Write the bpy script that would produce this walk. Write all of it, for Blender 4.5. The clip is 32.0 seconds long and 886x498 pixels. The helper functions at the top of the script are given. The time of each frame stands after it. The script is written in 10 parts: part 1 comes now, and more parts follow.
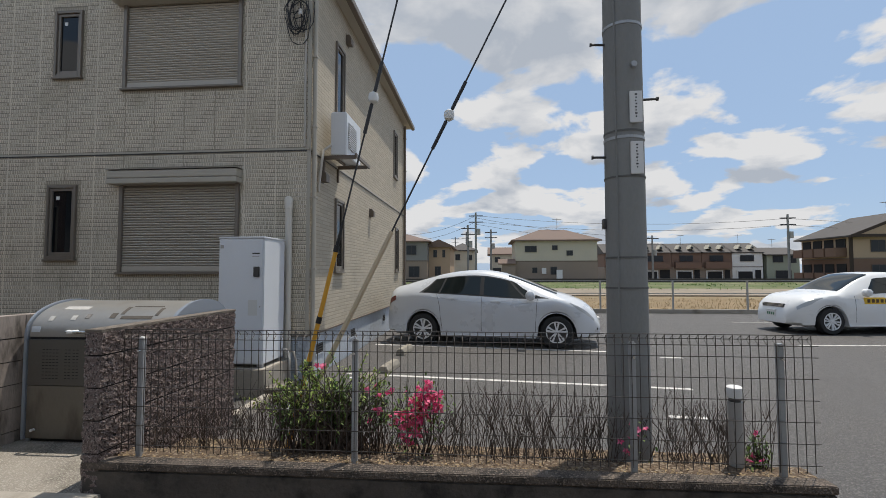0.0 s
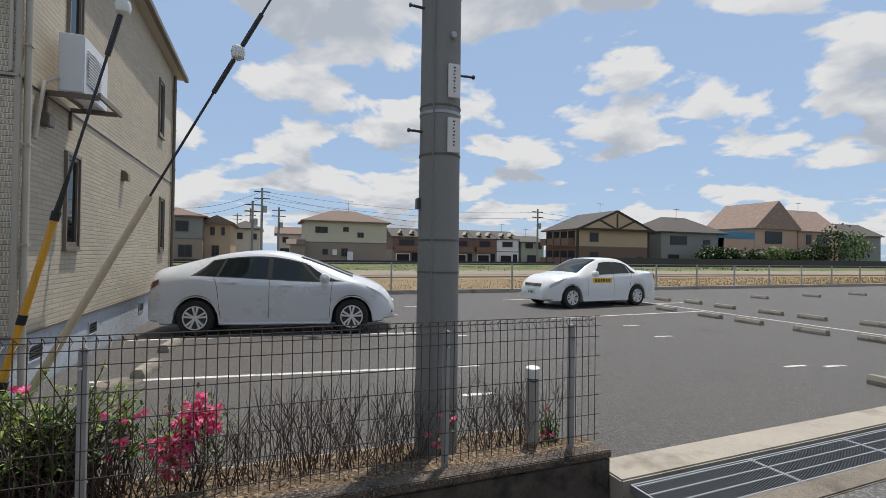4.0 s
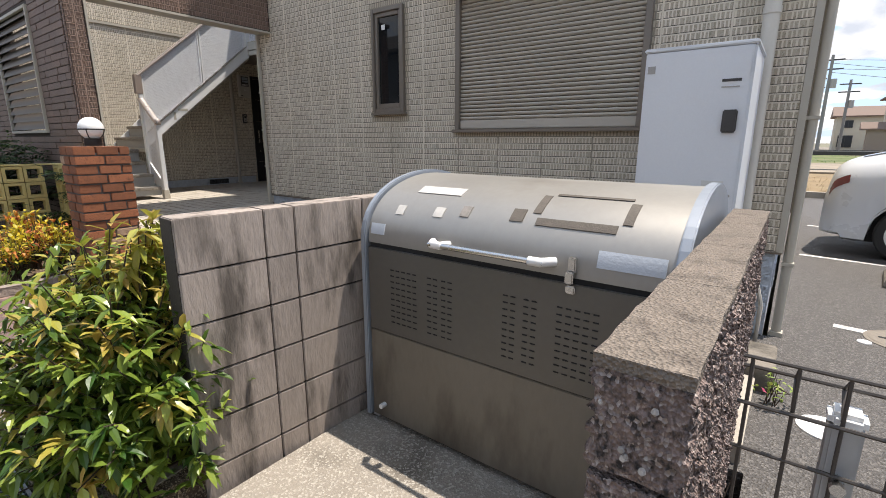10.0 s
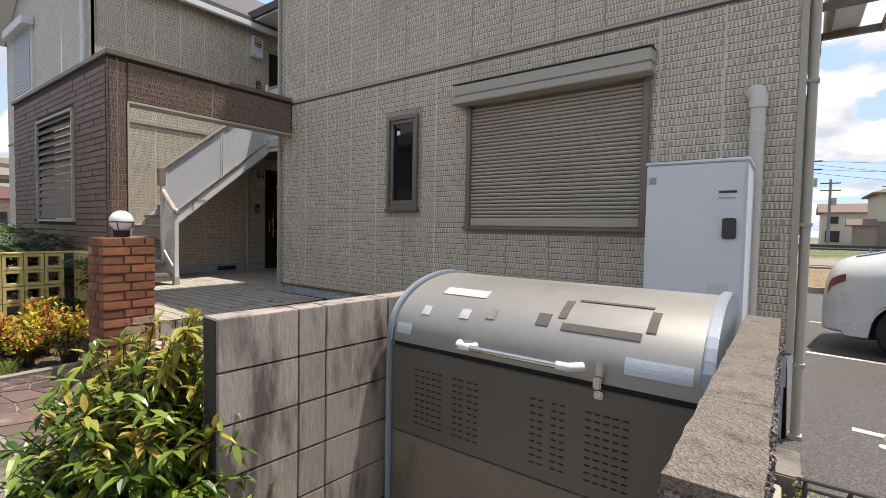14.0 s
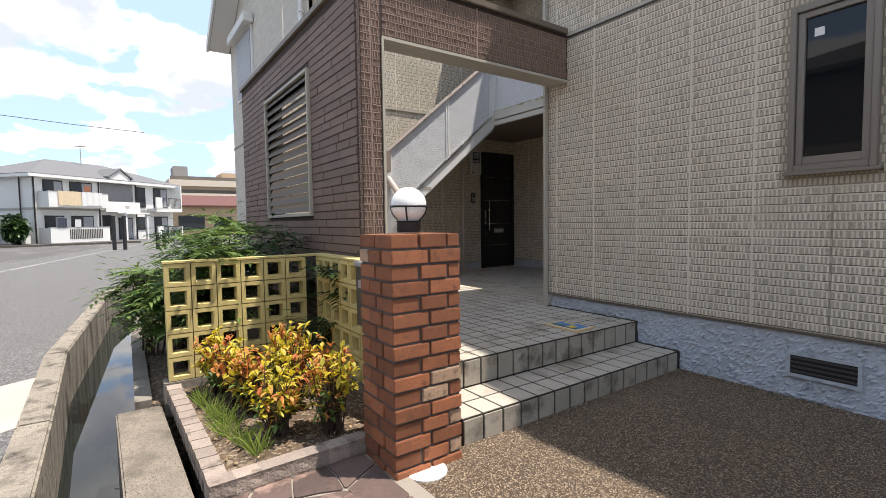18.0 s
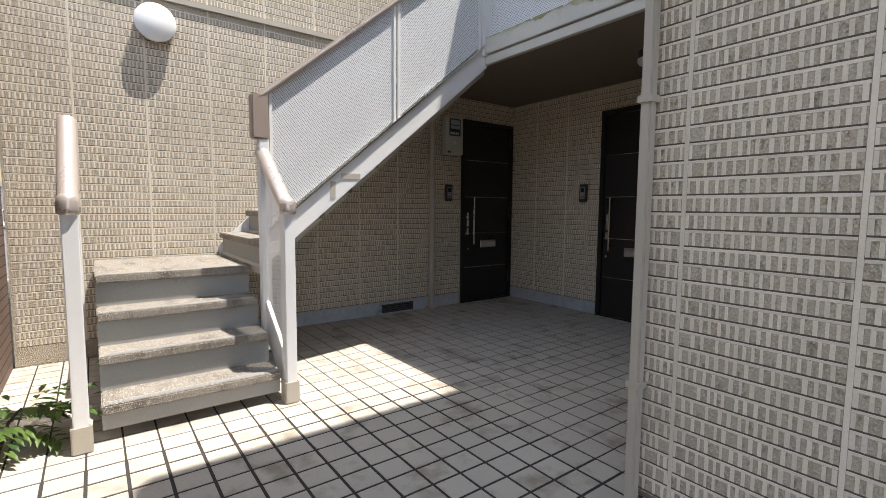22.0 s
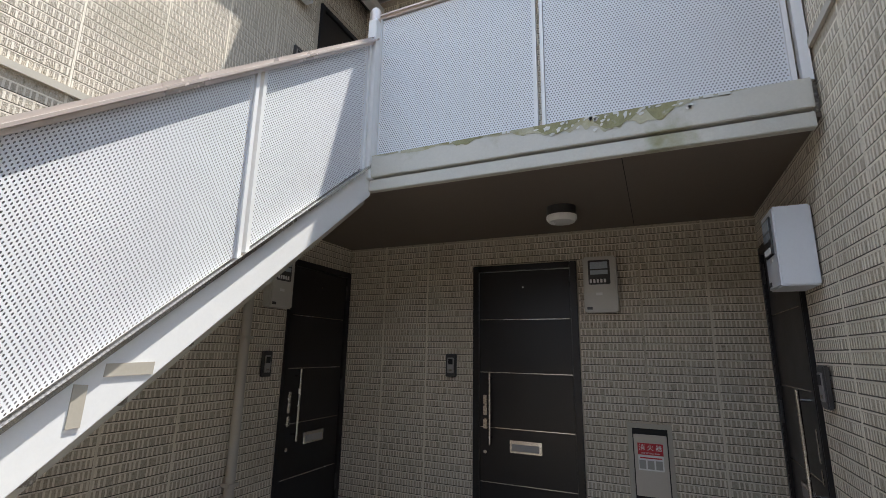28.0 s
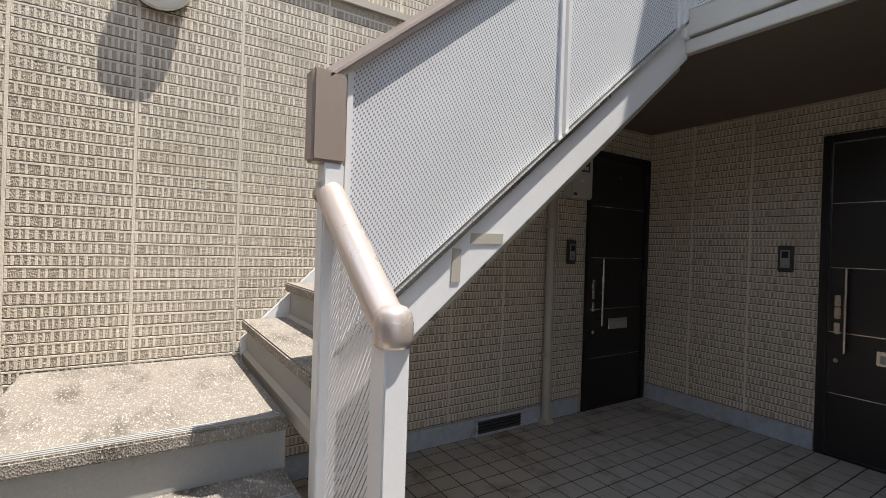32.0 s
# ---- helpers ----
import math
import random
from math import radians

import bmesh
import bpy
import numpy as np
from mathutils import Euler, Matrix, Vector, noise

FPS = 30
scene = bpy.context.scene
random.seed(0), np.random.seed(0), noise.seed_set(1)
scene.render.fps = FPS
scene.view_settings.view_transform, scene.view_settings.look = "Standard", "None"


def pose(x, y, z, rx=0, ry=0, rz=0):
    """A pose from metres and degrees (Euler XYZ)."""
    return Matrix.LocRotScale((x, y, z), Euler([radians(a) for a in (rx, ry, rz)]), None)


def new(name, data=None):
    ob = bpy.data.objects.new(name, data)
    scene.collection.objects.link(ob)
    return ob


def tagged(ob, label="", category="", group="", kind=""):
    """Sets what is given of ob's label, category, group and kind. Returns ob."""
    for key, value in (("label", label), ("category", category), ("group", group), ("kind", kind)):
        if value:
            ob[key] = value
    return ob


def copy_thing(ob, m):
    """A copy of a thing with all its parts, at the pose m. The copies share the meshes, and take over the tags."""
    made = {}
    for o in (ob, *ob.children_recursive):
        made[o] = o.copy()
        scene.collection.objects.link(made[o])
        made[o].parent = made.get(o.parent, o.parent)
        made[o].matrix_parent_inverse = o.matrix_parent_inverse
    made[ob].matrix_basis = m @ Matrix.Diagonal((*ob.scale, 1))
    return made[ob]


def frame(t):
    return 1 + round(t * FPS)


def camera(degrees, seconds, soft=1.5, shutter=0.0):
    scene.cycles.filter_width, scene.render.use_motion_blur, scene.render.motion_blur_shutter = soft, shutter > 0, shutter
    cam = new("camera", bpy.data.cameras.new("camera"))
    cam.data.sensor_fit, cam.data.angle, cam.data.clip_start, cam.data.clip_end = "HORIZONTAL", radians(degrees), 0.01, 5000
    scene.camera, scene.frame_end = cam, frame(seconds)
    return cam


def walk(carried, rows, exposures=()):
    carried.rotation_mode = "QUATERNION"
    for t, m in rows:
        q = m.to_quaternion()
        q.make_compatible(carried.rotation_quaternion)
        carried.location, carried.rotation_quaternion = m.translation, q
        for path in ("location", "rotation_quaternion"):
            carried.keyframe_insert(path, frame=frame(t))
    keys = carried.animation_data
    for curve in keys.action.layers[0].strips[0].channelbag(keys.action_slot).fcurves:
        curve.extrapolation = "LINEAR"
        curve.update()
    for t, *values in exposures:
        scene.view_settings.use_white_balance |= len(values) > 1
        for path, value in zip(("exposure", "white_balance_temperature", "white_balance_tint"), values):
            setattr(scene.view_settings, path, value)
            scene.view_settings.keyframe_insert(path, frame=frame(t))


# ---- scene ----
cam = camera(87.0, 32.0, soft=0.42)
METRES, EYE, TILT, LEAN, TURN = 11.6, 1.3, 0.0, 0.0, 4.9
ROWS = [
    (0.0, 0.0, 0.0, 0.0, 0.0, 2.78, 0.1),
    (0.5, 0.0022, -0.0002, 0.0, -7.28, 1.94, -0.28),
    (1.0, 0.0035, -0.0008, 0.0005, -13.76, 2.02, -0.33),
    (1.5, 0.0037, -0.0007, 0.0005, -18.73, 2.09, -0.59),
    (2.0, 0.0032, -0.0005, 0.0005, -21.95, 1.99, -0.71),
    (2.5, 0.0024, -0.0002, 0.0004, -23.79, 1.94, -0.67),
    (4.5, -0.0044, 0.0606, 0.0001, -25.38, 0.3, -0.88),
    (5.0, -0.0084, 0.0827, -0.0006, -21.46, 0.05, -1.14),
    (5.5, -0.0159, 0.1055, -0.0014, -7.08, -0.32, -1.28),
    (6.0, -0.034, 0.1222, -0.0028, 9.52, -0.94, -1.49),
    (6.5, -0.0551, 0.1373, -0.0022, 21.73, -1.05, -1.44),
    (7.0, -0.0766, 0.155, -0.0027, 31.2, -1.65, -0.77),
    (7.5, -0.1014, 0.1655, -0.0049, 37.53, -2.68, -0.77),
    (8.0, -0.1265, 0.1756, -0.0055, 39.3, -3.77, -0.13),
    (8.5, -0.1486, 0.1884, -0.0064, 40.16, -6.53, 0.81),
    (9.0, -0.1672, 0.1961, -0.0072, 38.41, -8.76, 0.88),
    (9.5, -0.1783, 0.2012, -0.0081, 34.3, -10.96, 0.67),
    (10.0, -0.1799, 0.2032, -0.0089, 31.79, -13.07, -0.12),
    (10.5, -0.1803, 0.2033, -0.0092, 30.53, -14.64, -0.81),
    (11.0, -0.1806, 0.2025, -0.0092, 29.82, -15.48, -1.05),
    (11.5, -0.1811, 0.2019, -0.0092, 29.44, -15.91, -1.05),
    (12.0, -0.1821, 0.2013, -0.0092, 28.28, -16.11, -1.31),
    (12.5, -0.1825, 0.2004, -0.0091, 27.55, -15.54, -1.26),
    (13.0, -0.1818, 0.1981, -0.0065, 27.05, -11.27, -1.01),
    (13.5, -0.1819, 0.1941, -0.0032, 28.29, -5.69, -0.45),
    (14.0, -0.1845, 0.1915, -0.0026, 31.63, -2.48, -1.06),
    (14.5, -0.1955, 0.192, -0.004, 37.81, -1.27, -1.5),
    (15.0, -0.2171, 0.1963, -0.0049, 46.15, -1.68, -1.89),
    (15.5, -0.2464, 0.196, -0.0068, 54.0, -2.19, -2.11),
    (17.5, -0.3676, 0.2209, -0.0089, 53.01, -3.86, 0.72),
    (18.0, -0.3942, 0.2402, -0.0086, 50.18, -3.32, 0.82),
    (18.5, -0.4206, 0.2628, -0.0087, 46.11, -3.17, 0.67),
    (19.0, -0.443, 0.292, -0.0078, 43.39, -3.52, 0.99),
    (19.5, -0.4661, 0.3205, -0.0075, 41.83, -3.39, 0.39),
    (20.0, -0.4863, 0.3514, -0.0066, 39.62, -3.6, -0.25),
    (20.5, -0.5076, 0.3796, -0.0043, 40.6, -4.03, -0.51),
    (21.0, -0.5329, 0.4018, -0.0017, 42.14, -4.49, -0.66),
    (21.5, -0.5594, 0.422, 0.0042, 44.76, -5.3, -0.64),
    (22.0, -0.5858, 0.4352, 0.0128, 48.33, -4.98, -0.49),
    (22.5, -0.6111, 0.4424, 0.0229, 48.75, -4.27, -1.17),
    (23.0, -0.6376, 0.4503, 0.0242, 47.6, -4.1, -1.07),
    (23.5, -0.6632, 0.4579, 0.0247, 44.82, -3.44, -0.98),
    (24.0, -0.6842, 0.4666, 0.0256, 38.4, -3.64, -0.57),
    (24.5, -0.6977, 0.4815, 0.0262, 32.38, -3.56, -0.01),
    (25.0, -0.707, 0.4908, 0.0274, 26.83, -3.06, 0.3),
    (25.5, -0.7132, 0.4929, 0.0281, 22.38, -2.62, 0.36),
    (27.5, -0.7131, 0.4907, 0.0342, 19.53, 5.81, -1.74),
    (28.0, -0.7133, 0.4887, 0.037, 19.31, 12.45, -0.97),
    (28.5, -0.7128, 0.4873, 0.0393, 20.06, 17.0, -0.63),
    (29.0, -0.7131, 0.4867, 0.0392, 20.59, 19.92, -0.12),
    (29.5, -0.7131, 0.4867, 0.039, 21.43, 20.89, 0.52),
    (30.0, -0.7158, 0.4873, 0.0368, 23.92, 18.36, 0.8),
    (30.5, -0.7197, 0.4865, 0.0334, 29.51, 12.76, 0.18),
    (31.0, -0.7234, 0.484, 0.0298, 37.38, 6.07, -1.02),
    (31.5, -0.7253, 0.4821, 0.0283, 46.02, 1.97, -1.59),
    (32.0, -0.7258, 0.4813, 0.0282, 52.3, -0.2, -1.83),
]
walk(cam, [(t, pose(0, 0, EYE, TILT, LEAN, TURN) @ pose(METRES * x, METRES * y, METRES * z, 90 + pitch, roll, yaw)) for t, x, y, z, yaw, pitch, roll in ROWS],
     [(0.0, -0.29, 6400, 10), (5.0, -0.27, 6400, 10), (7.0, 0.45, 6600, 13), (9.0, 0.5, 6600, 13), (13.0, 0.65, 6600, 13), (15.0, 0.1, 6600, 13), (18.0, 0.67, 6600, 13), (19.0, 0.92, 6700, 13), (20.0, 1.0, 6600, 13), (21.0, 0.88, 6500, 13), (22.0, 1.0, 6400, 13), (23.5, 1.20, 6400, 13), (24.0, 1.34, 6400, 13), (25.0, 1.85, 6500, 13), (28.0, 1.3, 6250, 11), (29.5, 0.92, 6200, 11), (31.0, 0.98, 6300, 12), (32.0, 0.88, 6350, 13)])

# ---- light ----
SUN = Vector((0.20, 0.24, 1.0)).normalized()
world = bpy.data.worlds.new("sky")
scene.world = world
world.use_nodes = True
wn, wl = world.node_tree.nodes, world.node_tree.links
wn.clear()


def wnode(kind, **values):
    n = wn.new(kind)
    for key, value in values.items():
        n.inputs[key].default_value = value
    return n


sky = wn.new("ShaderNodeTexSky")
sky.sky_type, sky.sun_disc = "NISHITA", False
sky.sun_elevation, sky.sun_rotation = math.asin(SUN.z), math.atan2(SUN.x, SUN.y)
sky.air_density, sky.dust_density, sky.ozone_density = 1.0, 0.6, 1.2
coord = wn.new("ShaderNodeTexCoord")
split = wn.new("ShaderNodeSeparateXYZ")
wl.new(coord.outputs["Generated"], split.inputs[0])


def wmath(op, a, b):
    n = wn.new("ShaderNodeMath")
    n.operation = op
    for k, v in enumerate((a, b)):
        if isinstance(v, (int, float)):
            n.inputs[k].default_value = v
        else:
            wl.new(v, n.inputs[k])
    return n.outputs[0]


def cloud_layer(lift):
    """Cumulus on a flat layer overhead; lift looks a little further up the same cloud."""
    depth = wmath("ADD", wmath("MAXIMUM", split.outputs["Z"], 0.0), 0.25 + lift)
    at = wn.new("ShaderNodeCombineXYZ")
    wl.new(wmath("DIVIDE", split.outputs["X"], depth), at.inputs[0])
    wl.new(wmath("DIVIDE", split.outputs["Y"], depth), at.inputs[1])
    at.inputs[2].default_value = 3.7
    tex = wnode("ShaderNodeTexNoise", Scale=2.9, Detail=10.0, Roughness=0.5, Distortion=0.2)
    wl.new(at.outputs[0], tex.inputs["Vector"])
    return tex.outputs[0]


cloud, above = cloud_layer(0.0), cloud_layer(0.05)
mask = wn.new("ShaderNodeValToRGB")
mask.color_ramp.elements[0].position, mask.color_ramp.elements[1].position = 0.485, 0.53
wl.new(cloud, mask.inputs[0])
shade = wn.new("ShaderNodeValToRGB")
shade.color_ramp.elements[0].position, shade.color_ramp.elements[1].position = 0.49, 0.63
shade.color_ramp.elements[0].color = (7.9, 7.85, 7.8, 1)
shade.color_ramp.elements[1].color = (4.6, 5.0, 5.6, 1)
wl.new(above, shade.inputs[0])
mixed = wn.new("ShaderNodeMix")
mixed.data_type = "RGBA"
wl.new(mask.outputs[0], mixed.inputs[0])
pale = wn.new("ShaderNodeMix")
pale.data_type = "RGBA"
pale.inputs[0].default_value = 0.72
pale.inputs[7].default_value = (4.3, 5.9, 8.3, 1)
wl.new(sky.outputs[0], pale.inputs[6])
wl.new(pale.outputs[2], mixed.inputs[6])
wl.new(shade.outputs[0], mixed.inputs[7])
back = wnode("ShaderNodeBackground", Strength=0.115)
wl.new(mixed.outputs[2], back.inputs[0])
wout = wn.new("ShaderNodeOutputWorld")
wl.new(back.outputs[0], wout.inputs[0])

sun = new("sun", bpy.data.lights.new("sun", "SUN"))
sun.data.energy, sun.data.angle, sun.data.color = 5.0, radians(0.6), (1.0, 0.94, 0.84)
sun.rotation_euler = SUN.to_track_quat("Z", "Y").to_euler()
sun.location = (0, 0, 30)
scene.view_settings.exposure = 0.0

# ---- materials ----


def mat(name, col, rough=0.6, metal=0.0, var=0.14, scale=2.5, fine=90.0, bump=0.15, rnd=0.0, island=0.0, stain=None, stain_at=0.6, stain_scale=1.5,
        stretch=(1, 1, 1), speck=None, speck_scale=120.0, speck_at=0.62, spec=0.5, coat=0.0):
    m = bpy.data.materials.new(name)
    m.use_nodes = True
    n, l = m.node_tree.nodes, m.node_tree.links
    b = n["Principled BSDF"]
    b.inputs["Roughness"].default_value, b.inputs["Metallic"].default_value = rough, metal
    b.inputs["Specular IOR Level"].default_value = spec
    b.inputs["Coat Weight"].default_value = coat
    geo = n.new("ShaderNodeNewGeometry")
    mp = n.new("ShaderNodeMapping")
    mp.inputs["Scale"].default_value = stretch
    l.new(geo.outputs["Position"], mp.inputs[0])

    def noise_at(s, detail=5.0, seed=0.0):
        t = n.new("ShaderNodeTexNoise")
        t.inputs["Scale"].default_value, t.inputs["Detail"].default_value = s, detail
        t.inputs["Roughness"].default_value = 0.6
        l.new(mp.outputs[0], t.inputs["Vector"])
        return t.outputs[0]

    def math_node(op, a, c):
        t = n.new("ShaderNodeMath")
        t.operation = op
        for i, v in enumerate((a, c)):
            if isinstance(v, (int, float)):
                t.inputs[i].default_value = v
            else:
                l.new(v, t.inputs[i])
        return t.outputs[0]

    big, small = noise_at(scale), noise_at(fine, 3.0)
    val = math_node("ADD", math_node("MULTIPLY", math_node("SUBTRACT", big, 0.5), 2.4 * var), math_node("MULTIPLY", math_node("SUBTRACT", small, 0.5), 1.6 * var))
    if rnd:
        oi = n.new("ShaderNodeObjectInfo")
        val = math_node("ADD", val, math_node("MULTIPLY", math_node("SUBTRACT", oi.outputs["Random"], 0.5), 2 * rnd))
    if island:
        val = math_node("ADD", val, math_node("MULTIPLY", math_node("SUBTRACT", geo.outputs["Random Per Island"], 0.5), 2 * island))
    val = math_node("ADD", val, 1.0)
    hsv = n.new("ShaderNodeHueSaturation")
    hsv.inputs["Color"].default_value = (*col, 1)
    l.new(val, hsv.inputs["Value"])
    out = hsv.outputs[0]

    def mix(fac, base, c):
        t = n.new("ShaderNodeMix")
        t.data_type = "RGBA"
        l.new(fac, t.inputs[0])
        l.new(base, t.inputs[6])
        t.inputs[7].default_value = (*c, 1)
        return t.outputs[2]

    def ramp(v, a, c):
        t = n.new("ShaderNodeMapRange")
        l.new(v, t.inputs[0])
        t.inputs[1].default_value, t.inputs[2].default_value = a, c
        return t.outputs[0]

    if stain:
        out = mix(ramp(noise_at(stain_scale, 6.0), stain_at, stain_at + 0.16), out, stain)
    if speck:
        v = n.new("ShaderNodeTexVoronoi")
        v.inputs["Scale"].default_value = speck_scale
        l.new(mp.outputs[0], v.inputs["Vector"])
        sp = n.new("ShaderNodeSeparateColor")
        l.new(v.outputs["Color"], sp.inputs[0])
        out = mix(ramp(sp.outputs[0], speck_at, min(0.99, speck_at + 0.33)), out, speck)
        bump_src = v.outputs["Distance"]
    else:
        bump_src = small
    l.new(out, b.inputs["Base Color"])
    if bump:
        bp = n.new("ShaderNodeBump")
        bp.inputs["Strength"].default_value, bp.inputs["Distance"].default_value = bump, 0.01
        l.new(bump_src, bp.inputs["Height"])
        l.new(bp.outputs[0], b.inputs["Normal"])
    rr = math_node("ADD", math_node("MULTIPLY", math_node("SUBTRACT", big, 0.5), 0.25), rough)
    l.new(rr, b.inputs["Roughness"])
    return m


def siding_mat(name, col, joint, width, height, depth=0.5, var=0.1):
    """Ceramic siding with small upright ribs in rows, seen from afar."""
    m = mat(name, col, 0.75, var=var, scale=0.9, fine=40, bump=0)
    n, l = m.node_tree.nodes, m.node_tree.links
    b = n["Principled BSDF"]
    geo = n.new("ShaderNodeNewGeometry")
    sp = n.new("ShaderNodeSeparateXYZ")
    l.new(geo.outputs["Position"], sp.inputs[0])
    add = n.new("ShaderNodeMath")
    l.new(sp.outputs[0], add.inputs[0])
    l.new(sp.outputs[1], add.inputs[1])
    cv = n.new("ShaderNodeCombineXYZ")
    l.new(add.outputs[0], cv.inputs[0])
    l.new(sp.outputs[2], cv.inputs[1])
    br = n.new("ShaderNodeTexBrick")
    br.offset, br.inputs["Scale"].default_value = 0.37, 1.0
    br.inputs["Brick Width"].default_value, br.inputs["Row Height"].default_value = width, height
    br.inputs["Mortar Size"].default_value, br.inputs["Mortar Smooth"].default_value = 0.006, 0.3
    br.inputs["Color1"].default_value = (1, 1, 1, 1)
    br.inputs["Color2"].default_value = (0.86, 0.86, 0.86, 1)
    br.inputs["Mortar"].default_value = (joint, joint, joint, 1)
    l.new(cv.outputs[0], br.inputs["Vector"])
    mul = n.new("ShaderNodeMix")
    mul.data_type, mul.blend_type = "RGBA", "MULTIPLY"
    mul.inputs[0].default_value = 1.0
    l.new(b.inputs["Base Color"].links[0].from_socket, mul.inputs[6])
    l.new(br.outputs["Color"], mul.inputs[7])
    l.new(mul.outputs[2], b.inputs["Base Color"])
    bp = n.new("ShaderNodeBump")
    bp.inputs["Strength"].default_value, bp.inputs["Distance"].default_value = depth, 0.01
    bp.invert = True
    l.new(br.outputs["Fac"], bp.inputs["Height"])
    l.new(bp.outputs[0], b.inputs["Normal"])
    return m


def glass_mat(name, tint, rough=0.02, spec=0.9):
    m = bpy.data.materials.new(name)
    m.use_nodes = True
    b = m.node_tree.nodes["Principled BSDF"]
    b.inputs["Base Color"].default_value = (*tint, 1)
    b.inputs["Roughness"].default_value = rough
    b.inputs["Specular IOR Level"].default_value = spec
    return m


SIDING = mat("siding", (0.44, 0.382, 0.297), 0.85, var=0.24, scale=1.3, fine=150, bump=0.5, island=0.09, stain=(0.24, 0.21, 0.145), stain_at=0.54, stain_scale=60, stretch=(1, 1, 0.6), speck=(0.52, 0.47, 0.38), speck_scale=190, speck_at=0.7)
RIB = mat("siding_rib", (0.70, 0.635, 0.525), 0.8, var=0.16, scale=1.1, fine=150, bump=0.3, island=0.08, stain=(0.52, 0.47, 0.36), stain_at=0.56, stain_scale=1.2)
# near-black tone that holds the shade of the siding grooves
GROOVE_SHADE = mat("siding_groove_shade", (0.10, 0.084, 0.066), 0.85, var=0.12, scale=1.5, fine=120, bump=0.25)
SIDING_FAR = siding_mat("siding_far", (0.50, 0.435, 0.335), 0.52, 0.026, 0.0535)
SIDING_SIDE = siding_mat("siding_plain", (0.48, 0.42, 0.325), 0.72, 0.30, 0.0535)
WING = siding_mat("siding_wing", (0.60, 0.56, 0.48), 0.85, 0.20, 0.065, 0.3)
BROWN = mat("brown_tile", (0.15, 0.097, 0.073), 0.6, var=0.16, scale=2, fine=140, bump=0.3, rnd=0.06, island=0.14)
BROWN_JOINT = mat("brown_joint", (0.04, 0.026, 0.02), 0.85, var=0.1)
TRIM = mat("taupe_trim", (0.15, 0.118, 0.09), 0.45, var=0.06, bump=0.03)
PADM = mat("pad_concrete", (0.25, 0.222, 0.185), 0.92, var=0.22, scale=3, fine=60, bump=0.4, stain=(0.12, 0.105, 0.085), stain_at=0.52, stain_scale=2.0, speck=(0.38, 0.35, 0.30), speck_scale=140)
KERB = mat("weathered_kerb", (0.235, 0.20, 0.16), 0.92, var=0.34, scale=4, fine=90, bump=0.8, stain=(0.10, 0.085, 0.065), stain_at=0.50, stain_scale=3.2, speck=(0.15, 0.13, 0.105), speck_scale=130, speck_at=0.66)
KERB_STREAK = mat("streaked_ditch_wall", (0.30, 0.265, 0.215), 0.95, var=0.4, scale=5, fine=80, bump=0.9, stain=(0.07, 0.06, 0.048), stain_at=0.49, stain_scale=6, stretch=(1, 1, 0.22), speck=(0.19, 0.165, 0.135), speck_scale=120, speck_at=0.7)
KERB_TOP = mat("mossy_kerb_top", (0.12, 0.095, 0.075), 0.95, var=0.4, scale=7, fine=90, bump=0.9, stain=(0.05, 0.042, 0.035), stain_at=0.47, stain_scale=6, speck=(0.24, 0.19, 0.15), speck_scale=110, speck_at=0.72)
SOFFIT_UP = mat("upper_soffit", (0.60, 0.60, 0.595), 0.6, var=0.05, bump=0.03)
MOSS = mat("moss", (0.27, 0.26, 0.14), 0.9, var=0.3, scale=18, fine=80, bump=0.4, stain=(0.42, 0.41, 0.35), stain_at=0.56, stain_scale=22)
BACKSHEET = mat("back_sheet_shade", (0.24, 0.24, 0.245), 0.7, var=0.05, bump=0)
PEEL = mat("peeling_paint", (0.62, 0.62, 0.58), 0.7, var=0.2, scale=30, bump=0.2)
FOUND_SEAM = mat("foundation_seam", (0.44, 0.47, 0.50), 0.9, var=0.1, bump=0.2)
TRIM_PALE = mat("pale_trim", (0.42, 0.385, 0.32), 0.5, var=0.07, bump=0.04, stain=(0.3, 0.27, 0.2), stain_at=0.68)
FOUND = mat("foundation_render", (0.42, 0.455, 0.50), 0.9, var=0.26, scale=14, fine=26, bump=1.0, stain=(0.2, 0.22, 0.25), stain_at=0.60, stain_scale=7)
WHITE = mat("white_paint", (0.72, 0.72, 0.71), 0.42, var=0.05, scale=1.5, bump=0.03, stain=(0.5, 0.5, 0.47), stain_at=0.68)
PANEL = mat("white_perforated", (0.71, 0.72, 0.735), 0.45, var=0.04, bump=0)
NEWEL = mat("taupe_aluminium", (0.36, 0.29, 0.245), 0.4, 0.3, var=0.05, bump=0.02)
CAP = mat("champagne_rail", (0.585, 0.51, 0.46), 0.3, 0.5, var=0.05, bump=0.02)
STEP = mat("step_concrete", (0.225, 0.20, 0.168), 0.85, var=0.16, scale=5.0, fine=90, bump=0.4, stain=(0.115, 0.098, 0.078), stain_at=0.50, stain_scale=4, stretch=(0.7, 1.7, 1), speck=(0.40, 0.37, 0.32), speck_scale=140, speck_at=0.72)
RISER = mat("step_steel", (0.30, 0.30, 0.285), 0.6, var=0.14, stain=(0.2, 0.17, 0.13), stain_at=0.66, stain_scale=4)
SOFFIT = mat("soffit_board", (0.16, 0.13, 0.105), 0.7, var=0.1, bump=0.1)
TILE = mat("porch_tile", (0.41, 0.37, 0.315), 0.6, var=0.13, scale=2.2, fine=70, bump=0.12, rnd=0.05, island=0.05, stain=(0.24, 0.20, 0.15), stain_at=0.53, stain_scale=4.5)
